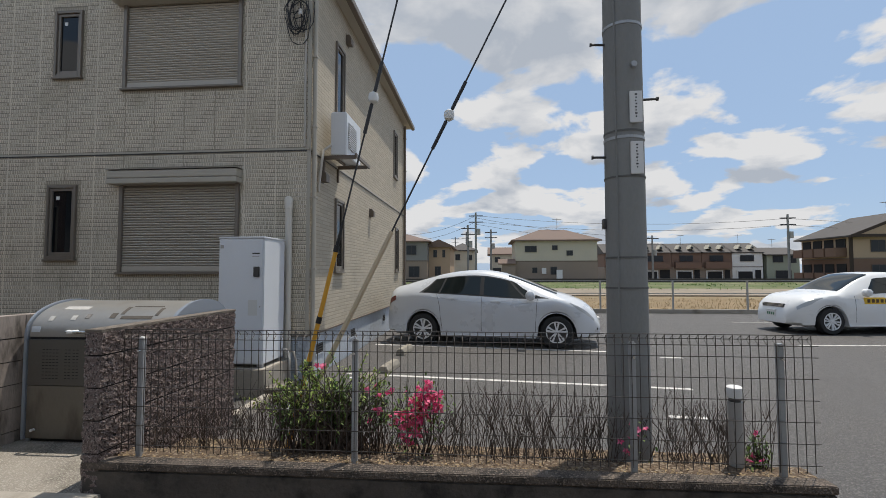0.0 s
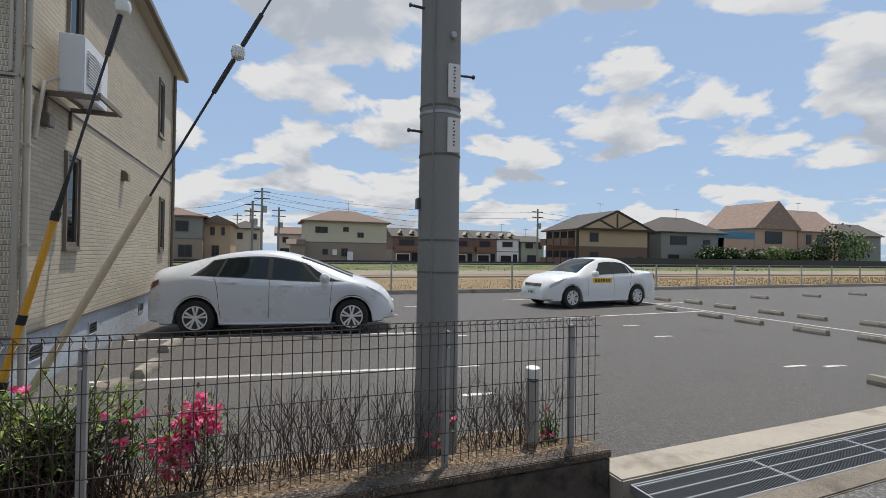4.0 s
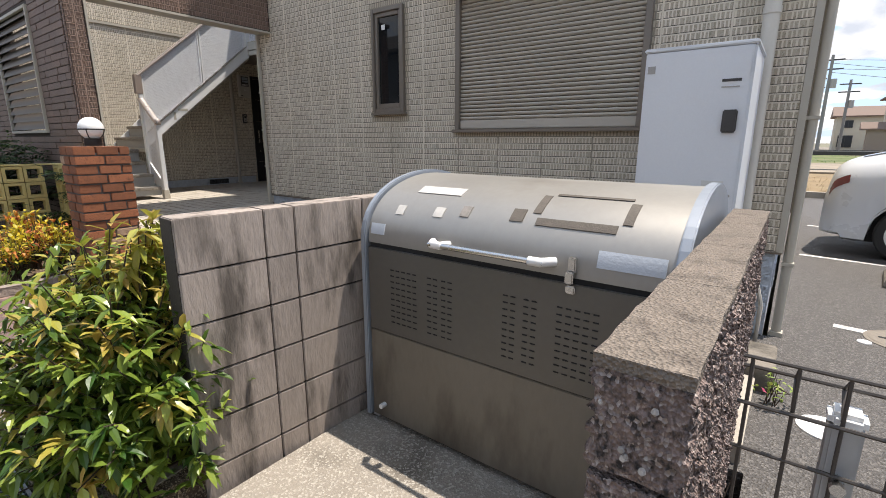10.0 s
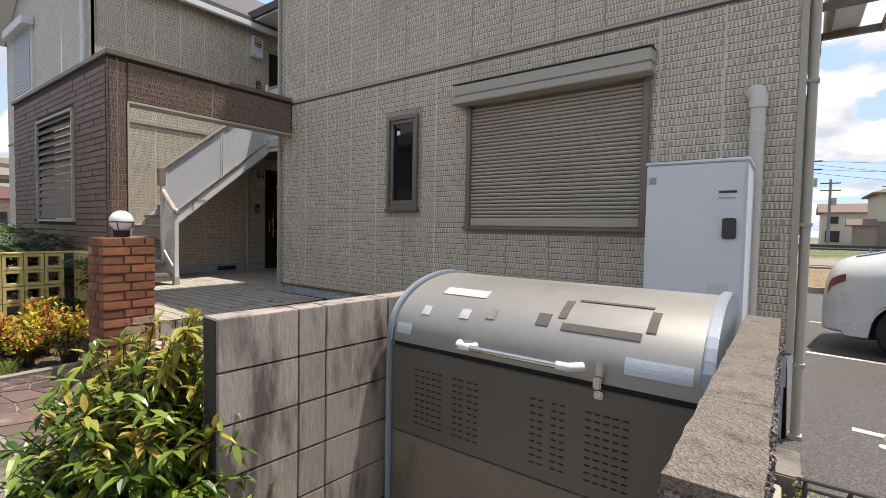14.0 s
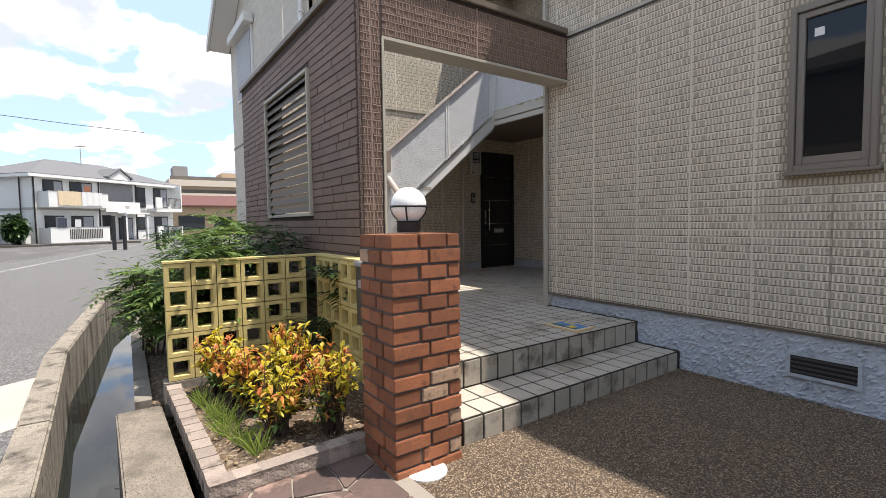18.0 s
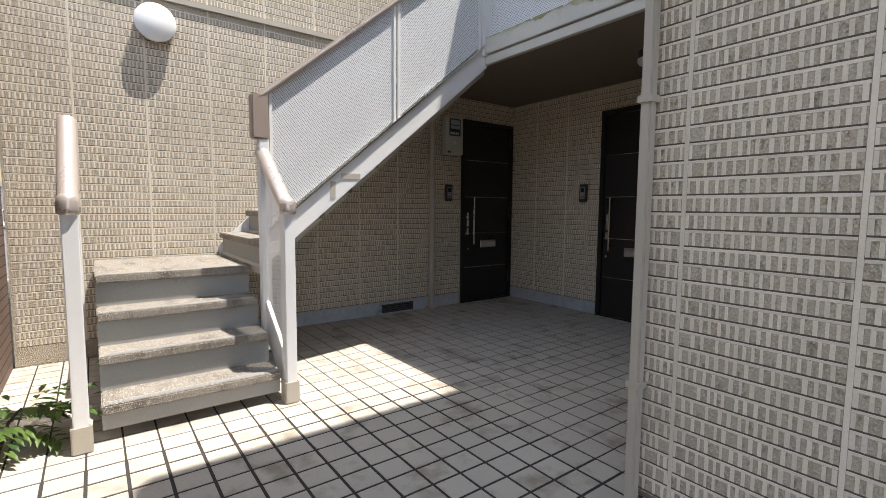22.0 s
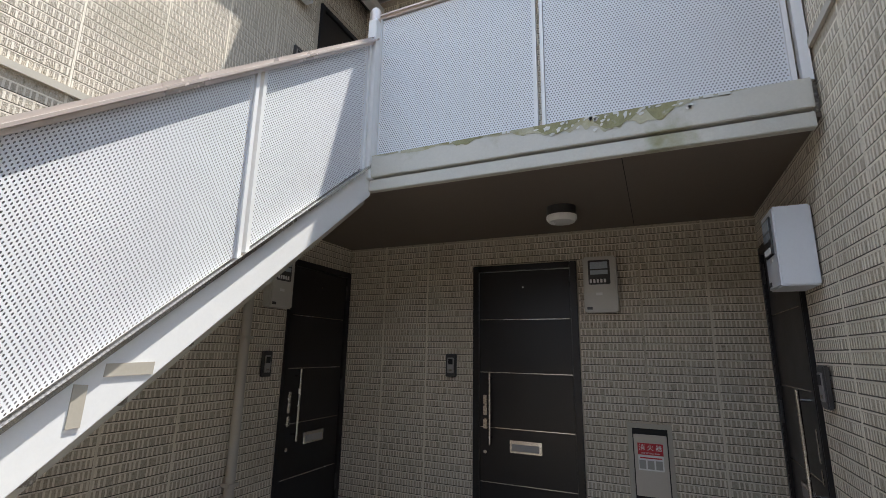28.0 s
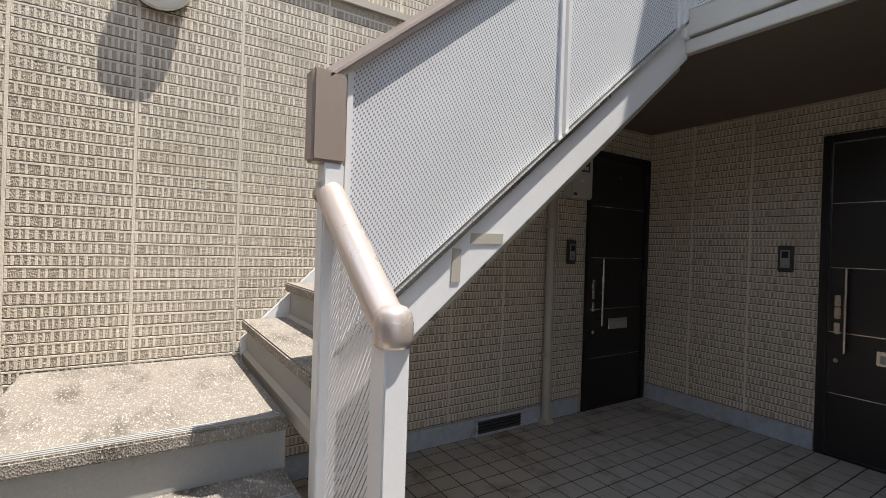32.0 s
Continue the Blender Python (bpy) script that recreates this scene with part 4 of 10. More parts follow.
for yy, x0, x1, lab in ((5.305, -9.80, -10.22, "right"), (4.365, -9.80, -10.22, "left")):
    za, zb = 1.46, 1.46 + (0.78 if lab == "right" else 0.95) * (x0 - x1)
    part("handrail", Shape().tube([(x0 + 0.03, yy, za - 0.012), (x0 - 0.02, yy, za + 0.016), (x1, yy, zb), (x1 - 0.02, yy, zb - 0.02)], 0.042, 16), CAP, stairs, "rounded champagne handrail", smooth=True)
    part("rail_end", Shape().lathe([(0.036, -0.052), (0.043, -0.045), (0.0445, -0.03), (0.0445, 0.0), (0.040, 0.022), (0.028, 0.036), (0.001, 0.042)], (x0 + 0.03, yy, za), 18), CAP, stairs, "rounded champagne rail end", smooth=True)
    part("post", Shape().box(x0 - 0.02, x0 + 0.055, yy - 0.03, yy + 0.03, FLOOR + 0.12, za - 0.03), WHITE, stairs, bevel=0.004)
    part("post_foot", Shape().box(x0 - 0.025, x0 + 0.06, yy - 0.04, yy + 0.04, FLOOR, FLOOR + 0.13), TRIM_PALE, stairs, "beige post foot", bevel=0.006)
    part("stringer", Shape().prism([(x1, FLOOR + 0.12 + 0.78 * (x0 - x1) + 0.10), (x1, FLOOR + 0.12 + 0.78 * (x0 - x1) - 0.14), (x0 - 0.02, FLOOR + 0.03), (x0 - 0.02, FLOOR + 0.24)][::-1], "y", yy - 0.012, yy + 0.012), WHITE, stairs)
    perforated("perforated_panel", (x0 - 0.02, yy, FLOOR + 0.27), (x1 - x0 + 0.03, 0, 0.78 * (x0 - x1 - 0.03)), (0, 0, 0.76), stairs)
    if lab == "left":
        part("post", Shape().box(x1 - 0.03, x1 + 0.03, yy - 0.028, yy + 0.028, FLOOR + 0.6, zb - 0.03), WHITE, stairs, bevel=0.004)

landing_rail = thing("landing_parapet", (-9.1, 7.14, 2.847), "white perforated steel parapet along the landing", "railing")
for xa, xb in ((-10.19, -9.20), (-9.18, -8.115)):
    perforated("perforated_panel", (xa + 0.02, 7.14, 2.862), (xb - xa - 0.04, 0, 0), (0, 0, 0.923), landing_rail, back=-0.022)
    for xx in (xa, xb - 0.018):
        part("panel_frame", Shape().box(xx, xx + 0.018, 7.128, 7.152, 2.847, 3.79), WHITE, landing_rail)
    part("panel_frame", Shape().box(xa + 0.018, xb - 0.018, 7.128, 7.152, 2.847, 2.862), WHITE, landing_rail)
part("top_rail", Shape().box(-10.2, RECESS - 0.003, 7.112, 7.168, 3.79, 3.828), CAP, landing_rail, "rounded champagne aluminium rail", bevel=0.015)
part("corner_cap", Shape().lathe([(0.04, 0), (0.042, 0.1), (0.03, 0.125), (0.0, 0.13)], (-10.22, 7.13, 3.745), 12), CAP, landing_rail, smooth=True)
part("wall_post", Shape().box(RECESS - 0.05, RECESS - 0.012, 7.12, 7.16, 2.847, 3.79), WHITE, landing_rail)

# moss and peeling paint on the landing's edge
moss = thing("moss_patch", (-9.0, 7.094, 2.8), "green-brown moss under peeling paint on the landing edge", "moss")
rng = random.Random(19)
FTOP = 2.845


def ragged(x0, x1, step, drop, amount, y0, y1, m, name, label=""):
    """A stain that hangs from the fascia's top edge with an uneven lower edge."""
    n = int((x1 - x0) / step)
    low = []
    for k in range(n + 1):
        x = x0 + step * k
        body = math.sin(math.pi * k / n) ** 0.7
        z = FTOP - body * (drop + amount * noise.noise(Vector((x * 9, 4.2, drop * 40))) + 0.6 * amount * noise.noise(Vector((x * 31, 1.7, 0)))) - 0.002
        low.append((x, max(2.716, min(z, FTOP - 0.001))))
    part(name, Shape().prism(low + [(x1, FTOP), (x0, FTOP)], "y", y0, y1), m, moss, label)


MOSS_PALE = mat("algae_film", (0.42, 0.40, 0.29), 0.85, var=0.25, scale=14, fine=60, bump=0.1, stain=(0.30, 0.275, 0.12), stain_at=0.55, stain_scale=9)
ragged(-10.2, -8.3, 0.012, 0.018, 0.022, 7.0936, 7.0949, MOSS_PALE, "algae_film", "thin olive film")
ragged(-9.35, -8.48, 0.008, 0.062, 0.06, 7.0925, 7.0935, MOSS_PALE, "algae_film", "thin olive film")
for x0, x1, d in ((-9.22, -8.98, 0.05), (-8.95, -8.72, 0.085), (-8.70, -8.56, 0.06), (-9.75, -9.3, 0.014)):
    ragged(x0, x1, 0.007, d, 0.03, 7.0913, 7.0924, MOSS, "moss")
for k in range(40):
    x, z, w = rng.gauss(-8.85, 0.2), FTOP - 0.004 - abs(rng.gauss(0, 0.026)), rng.uniform(0.006, 0.022)
    h = rng.uniform(0.004, 0.022) * (2.2 if rng.random() < 0.2 else 1)
    if -9.6 < x < -8.35:
        part("paint_flake", Shape().prism([(x, z - h), (x + w * 0.6, z - h * 0.7), (x + w, z), (x + w * 0.4, z + 0.003), (x - w * 0.3, z - h * 0.3)], "y", 7.0885, 7.0912), PEEL, moss)
for k in range(12):
    x, w = rng.uniform(-10.1, -8.4), rng.uniform(0.012, 0.05)
    part("paint_flake", Shape().prism([(x, FTOP - 0.012), (x + w, FTOP - rng.uniform(0.004, 0.014)), (x + w * 0.9, FTOP), (x, FTOP)], "y", 7.0885, 7.0912), PEEL, moss)

# ---- front doors ----


def front_door(place, turn, w, h, mirror=False):
    d = thing("front_door", place, "closed black front door with thin metal lines and a long steel handle", "door", "front doors", turn)

    def X(a, b):
        return (w - b, w - a) if mirror else (a, b)

    f = Shape()
    f.box(0, 0.05, -0.02, 0.08, 0, h).box(w - 0.05, w, -0.02, 0.08, 0, h).box(0.05, w - 0.05, -0.02, 0.08, h - 0.05, h).box(0.05, w - 0.05, -0.01, 0.08, 0, 0.015)
    part("frame", f, BLACKDOOR, d, local=True, bevel=0.004)
    leaf = part("leaf", Shape().box(0.054, w - 0.054, 0.0, 0.045, 0.018, h - 0.054), BLACKDOOR, d, local=True, bevel=0.003)
    for z in (0.195, 0.385, 0.585, 0.785):
        part("metal_line", Shape().box(0.06, w - 0.06, -0.003, 0.002, h * z, h * z + 0.006), CHROME, leaf, local=True)
    a, b = X(0.145, 0.165)
    c = (a + b) / 2
    handle = part("handle", Shape().tube([(c, -0.055, 0.69), (c, -0.055, 1.23)], 0.010, 10), CHROME, leaf, "long brushed steel pull", local=True, smooth=True)
    for z in (0.74, 1.18):
        part("handle_stand", Shape().tube([(c, -0.055, z), (c, 0.0, z)], 0.007, 8), CHROME, handle, local=True)
    a, b = X(0.085, 0.118)
    for z in (0.80, 0.90, 0.98):
        part("lock_plate", Shape().box(a, b, -0.012, 0.0, z, z + 0.075), CHROME, leaf, "steel lock plate", local=True, bevel=0.004)
    part("keyhole", Shape().lathe([(0.014, -0.012), (0.016, -0.006), (0.016, 0.0)], ((a + b) / 2, 0, 0.63), 12, "y"), CHROME, leaf, local=True)
    a, b = X(0.30, 0.55) if w > 0.8 else X(0.26, 0.48)
    slot = part("mail_slot", Shape().box(a, b, -0.010, 0.0, 0.64, 0.73), CHROME, leaf, "steel letter slot", local=True, bevel=0.004)
    part("flap", Shape().box(a + 0.02, b - 0.02, -0.013, -0.008, 0.655, 0.705), GREY, slot, local=True)
    a, b = X(w - 0.056, w - 0.044)
    for z in (0.2, 1.0, 1.85):
        part("hinge", Shape().tube([((a + b) / 2, -0.012, z), ((a + b) / 2, -0.012, z + 0.13)], 0.007, 8), GREYDARK, d, local=True)
    part("peephole", Shape().lathe([(0.007, -0.004), (0.007, 0)], (w / 2, 0, h - 0.19), 8, "y"), CHROME, leaf, local=True)
    return d


front_door((DOOR_M[0], NORTH - 0.004, FLOOR), 0, DOOR_M[1] - DOOR_M[0], 2.10)
front_door((WEST + 0.004, DOOR_L[0], FLOOR), 90, DOOR_L[1] - DOOR_L[0], 2.11)
front_door((RECESS - 0.004, DOOR_R[1], FLOOR), -90, DOOR_R[1] - DOOR_R[0], 2.09, True)
front_door((WEST + 0.004, DOOR_UP[0], 2.86), 90, DOOR_UP[1] - DOOR_UP[0], 2.08)


SCREENM = mat("meter_screen", (0.42, 0.47, 0.52), 0.2, var=0.15, scale=60, bump=0)


def meter(place, turn, pale=False, deep=0.09, tall=0.415):
    m = thing("electricity_meter", place, "grey electricity meter box with a dark display" if not pale else "white electricity meter box with a clear round meter", "meter", "electricity meters", turn)
    body = part("case", Shape().box(-0.01, 0.23, -deep, -0.004, -0.005, tall), UNIT if pale else mat("meter_case", (0.55, 0.53, 0.48), 0.5, var=0.05), m, local=True, bevel=0.012 if deep < 0.1 else 0.006)
    disp = part("display", Shape().box(0.03, 0.185, -deep - 0.008, -deep + 0.002, tall - 0.215, tall - 0.03), GREYDARK, body, "dark meter window", local=True, bevel=0.006)
    part("screen", Shape().box(0.045, 0.17, -deep - 0.01, -deep - 0.007, tall - 0.097, tall - 0.045), SCREENM, disp, local=True)
    part("screen", Shape().box(0.045, 0.17, -deep - 0.01, -deep - 0.007, tall - 0.14, tall - 0.107), SCREENM, disp, local=True)
    for k in range(5):
        part("key", Shape().box(0.04 + 0.025 * k, 0.055 + 0.025 * k, -deep - 0.012, -deep - 0.007, tall - 0.202, tall - 0.175), SIGNWHITE, disp, local=True)
    part("label_plate", Shape().box(0.08, 0.125, -deep - 0.002, -deep + 0.001, 0.12, 0.14), SIGNWHITE, body, local=True)
    part("label_plate", Shape().box(0.012, 0.05, -deep - 0.002, -deep + 0.001, 0.015, 0.035), GREYDARK, body, local=True)
    return m


meter((-9.195, NORTH - 0.008, 2.04), 0)
meter((WEST + 0.008, 7.56, 2.04), 90)
meter((RECESS - 0.008, 7.65, 2.045), -90, True, 0.15, 0.36)
meter((WEST + 0.008, 7.50, 4.75), 90, True)


def doorbell(place, turn):
    m = thing("doorbell", place, "small dark intercom panel beside the door", "intercom", "intercoms", turn)
    c = part("case", Shape().box(0, 0.095, -0.028, -0.004, 0, 0.185), GREYDARK, m, local=True, bevel=0.006)
    part("plate", Shape().box(0.018, 0.077, -0.033, -0.027, 0.03, 0.155), GREY, c, local=True, bevel=0.003)
    part("camera_window", Shape().box(0.028, 0.067, -0.036, -0.032, 0.10, 0.145), BLACK, c, local=True)
    part("button", Shape().box(0.035, 0.06, -0.036, -0.032, 0.045, 0.06), CHROME, c, local=True)
    return m


doorbell((-10.36, NORTH - 0.008, 1.53), 0)
doorbell((WEST + 0.008, 7.60, 1.53), 90)
doorbell((RECESS - 0.008, 7.605, 1.515), -90)
meter((-9.19, NORTH - 0.008, 4.90), 0)
doorbell((WEST + 0.008, 7.62, 4.1), 90)

# extinguisher cabinet
ec = thing("extinguisher_cabinet", (-8.822, NORTH, 0.73), "recessed steel fire extinguisher cabinet with a red label", "cabinet")
fr = Shape().box(-8.965, -8.935, NORTH - 0.018, NORTH + 0.02, 0.73, 1.265).box(-8.71, -8.68, NORTH - 0.018, NORTH + 0.02, 0.73, 1.265).box(-8.935, -8.71, NORTH - 0.018, NORTH + 0.02, 1.235, 1.265).box(-8.935, -8.71, NORTH - 0.018, NORTH + 0.02, 0.73, 0.755)
part("frame", fr, TRIM_PALE, ec, bevel=0.003)
part("recess", Shape().box(-8.935, -8.71, NORTH - 0.001, NORTH + 0.01, 0.755, 1.235), DARK, ec)
dr = part("door", Shape().box(-8.928, -8.717, NORTH - 0.014, NORTH - 0.004, 0.80, 1.195), mat("cabinet_steel", (0.52, 0.48, 0.42), 0.45, 0.3, var=0.06), ec, bevel=0.003)
part("red_label", Shape().box(-8.905, -8.745, NORTH - 0.017, NORTH - 0.013, 1.065, 1.14), SIGNRED, dr)
part("picture_label", Shape().box(-8.905, -8.745, NORTH - 0.017, NORTH - 0.013, 0.965, 1.062), SIGNWHITE, dr)
for k in range(3):
    part("picture_mark", Shape().box(-8.90 + 0.052 * k, -8.858 + 0.052 * k, NORTH - 0.019, NORTH - 0.016, 0.975, 1.03), GREY, dr)
part("picture_line", Shape().box(-8.895, -8.755, NORTH - 0.019, NORTH - 0.016, 1.042, 1.050), SIGNRED, dr)
part("red_base", Shape().box(-8.86, -8.74, NORTH - 0.012, NORTH - 0.002, 0.762, 0.785), SIGNRED, ec)


def words(text, size, m, material, parent, name="lettering"):
    cu = bpy.data.curves.new(name, "FONT")
    cu.body, cu.size, cu.extrude, cu.align_x, cu.align_y = text, size, 0.0006, "CENTER", "CENTER"
    tmp = bpy.data.objects.new("tmp", cu)
    scene.collection.objects.link(tmp)
    me = bpy.data.meshes.new_from_object(tmp.evaluated_get(bpy.context.evaluated_depsgraph_get()))
    bpy.data.objects.remove(tmp)
    me.transform(Matrix.Translation(-ORIGIN.get(parent, Vector((0, 0, 0)))) @ m)
    me.materials.clear()
    me.materials.append(material)
    ob = new(name, me)
    ob.parent = parent
    return ob


words("消 火 器", 0.042, pose(-8.825, NORTH - 0.0185, 1.11, 90, 0, 0), SIGNWHITE, dr)
words("FIRE EXTINGUISHER", 0.013, pose(-8.825, NORTH - 0.0185, 1.076, 90, 0, 0), SIGNWHITE, dr)


def round_lamp(place, axis, dia, label, depth=0.09):
    m = thing("wall_lamp" if axis == "x" else "ceiling_lamp", place, label, "lamp")
    sgn = 1 if axis == "x" else -1
    part("base", Shape().lathe([(dia * 0.47, 0), (dia * 0.47, sgn * depth * 0.45)] if sgn > 0 else [(dia * 0.485, -depth * 0.58), (dia * 0.485, 0)], place, 24, axis), GREYDARK, m, smooth=True)
    prof = [(dia * 0.5, depth * (0.45 if sgn > 0 else 0.58)), (dia * 0.5, depth * 0.78), (dia * 0.42, depth * 0.97), (0.001, depth)]
    if sgn < 0:
        prof = [(r, -h) for r, h in prof][::-1]
    part("shade", Shape().lathe(prof, place, 28, axis), GLOBE, m, "white glass shade", smooth=True)
    return m


round_lamp((WEST + 0.004, 4.88, 2.795), "x", 0.27, "round white wall lamp on beige siding", 0.09)
round_lamp((-9.25, 8.0, 2.69), "z", 0.20, "round ceiling lamp under the landing", 0.105)

# downpipes in the hall
def downpipe(name, x, y, z0, z1, r, material, label, square=False):
    d = thing(name, (x, y, z0), label, "downpipe", "downpipes")
    if square:
        part("pipe", Shape().box(x - r, x + r, y - r, y + r, z0, z1), material, d, bevel=0.006)
    else:
        part("pipe", Shape().tube([(x, y, z0), (x, y, z1)], r, 14), material, d, smooth=True)
    z = z0 + 0.5
    while z < z1 - 0.1:
        part("clip", Shape().box(x - r - 0.006, x + r + 0.006, y - r - 0.006, y + r + 0.006, z, z + 0.022), material, d)
        z += 0.95
    part("shoe", Shape().box(x - r - 0.008, x + r + 0.008, y - r - 0.008, y + r + 0.008, z0, z0 + 0.03), material, d)
    return d


downpipe("downpipe", WEST + 0.05, 7.40, FLOOR, 2.69, 0.033, PIPE, "beige round downpipe on the hall wall")
downpipe("downpipe", RECESS + 0.004, FACE - 0.030, FLOOR, 5.6, 0.019, TRIM_PALE, "pale square downpipe at the wall's corner", True)
downpipe("downpipe", EAST + 0.045, FACE + 0.06, LOT, 5.55, 0.03, TRIM_PALE, "pale downpipe at the house corner")
downpipe("downpipe", EAST + 0.05, 13.2, LOT, 5.5, 0.035, TRIM, "taupe downpipe at the far corner")
downpipe("downpipe", WEST - 0.35, 4.74, 0.0, 5.35, 0.035, WHITE, "pale downpipe on the wing")

# floor vents
def floor_vent(name, x0, x1, y, z0, z1, label, axis="y", sgn=-1):
    v = thing(name, ((x0 + x1) / 2, y, z0) if axis == "y" else (y, (x0 + x1) / 2, z0), label, "vent", "foundation vents")

    def bx(a, b, d0, d1, za, zb):
        lo, hi = sorted((y + sgn * d0, y + sgn * d1))
        return Shape().box(a, b, lo, hi, za, zb) if axis == "y" else Shape().box(lo, hi, a, b, za, zb)

    part("hole", bx(x0, x1, 0.001, 0.003, z0, z1), DARK, v)
    for a, b, za, zb in ((x0 - 0.02, x0, z0 - 0.02, z1 + 0.02), (x1, x1 + 0.02, z0 - 0.02, z1 + 0.02), (x0, x1, z1, z1 + 0.02), (x0, x1, z0 - 0.02, z0)):
        part("frame", bx(a, b, 0.0, 0.012, za, zb), FOUND, v)
    n = 4
    for k in range(n):
        z = z0 + (z1 - z0) * (k + 0.5) / n
        part("slat", bx(x0, x1, 0.002, 0.010, z - 0.006, z + 0.006), GREYDARK, v)
    return v


floor_vent("foundation_vent", -5.96, -5.62, FACE + 0.004, 0.19, 0.31, "dark slatted vent in the rendered foundation")
floor_vent("foundation_vent", -9.07, -8.60, NORTH - 0.012, 0.36, 0.45, "low dark vent grille in the skirting")
floor_vent("foundation_vent", 6.79, 7.18, WEST + 0.012, 0.36, 0.45, "low dark vent grille in the skirting", "x", 1)
for yy in (6.32, 8.0, 10.6, 12.4):
    floor_vent("foundation_vent", yy, yy + 0.3, EAST - 0.03, 0.16, 0.30, "dark slatted vent in the rendered foundation", "x", 1)

# louvre in the brown screen
lv = thing("louvre_window", ((LOUVRE[0] + LOUVRE[1]) / 2, PY, LOUVRE[2]), "brown louvred opening in the tiled screen", "louvre")
for a, b, za, zb in ((LOUVRE[0] - 0.03, LOUVRE[0], LOUVRE[2] - 0.03, LOUVRE[3] + 0.03), (LOUVRE[1], LOUVRE[1] + 0.03, LOUVRE[2] - 0.03, LOUVRE[3] + 0.03), (LOUVRE[0], LOUVRE[1], LOUVRE[3], LOUVRE[3] + 0.03), (LOUVRE[0], LOUVRE[1], LOUVRE[2] - 0.03, LOUVRE[2])):
    part("frame", Shape().box(a, b, PY - 0.03, PY + 0.1, za, zb), TRIM_PALE, lv, bevel=0.003)
z = LOUVRE[2] + 0.01
while z < LOUVRE[3] - 0.06:
    part("blade", Shape().prism([(PY - 0.022, z), (PY - 0.014, z), (PY + 0.036, z + 0.094), (PY + 0.028, z + 0.094)], "x", LOUVRE[0], LOUVRE[1]), BLADE, lv)
    z += 0.088

# doormat on the porch
dm = thing("doormat", (-7.25, 5.35, FLOOR), "blue and yellow printed mat lying on the tiles", "mat")
def mat_piece(name, a, b, c, d, z0, z1, m, label=""):
    u, v = Vector((0.335, -0.005)), Vector((-0.012, 0.236))
    o = Vector((-7.42, 5.212))
    pts = [o + u * p + v * q for p, q in ((a, c), (b, c), (b, d), (a, d))]
    part(name, Shape().prism([tuple(p) for p in pts], "z", z0, z1), m, dm, label)


mat_piece("border", 0, 1, 0, 1, FLOOR, FLOOR + 0.012, mat("mat_frame", (0.60, 0.44, 0.24), 0.7, var=0.15, scale=9), "pale wooden edge")
mat_piece("white_line", 0.09, 0.91, 0.12, 0.88, FLOOR + 0.012, FLOOR + 0.0135, SIGNWHITE)
mat_piece("field", 0.11, 0.89, 0.15, 0.85, FLOOR + 0.0135, FLOOR + 0.015, mat("mat_blue", (0.02, 0.17, 0.45), 0.5, var=0.35, scale=14), "bright blue printed field")
mat_piece("green_field", 0.11, 0.89, 0.15, 0.32, FLOOR + 0.015, FLOOR + 0.0162, mat("mat_green", (0.035, 0.075, 0.03), 0.5, var=0.6, scale=40))
mat_piece("banner", 0.20, 0.56, 0.66, 0.76, FLOOR + 0.015, FLOOR + 0.0162, mat("mat_yellow", (0.68, 0.52, 0.05), 0.6, var=0.25, scale=50), "yellow printed banner")
mat_piece("yellow_patch", 0.56, 0.76, 0.22, 0.50, FLOOR + 0.0162, FLOOR + 0.0172, mat("mat_yellow_deep", (0.62, 0.44, 0.05), 0.6, var=0.3, scale=40), "plain yellow patch")

# ---- windows and shutters ----


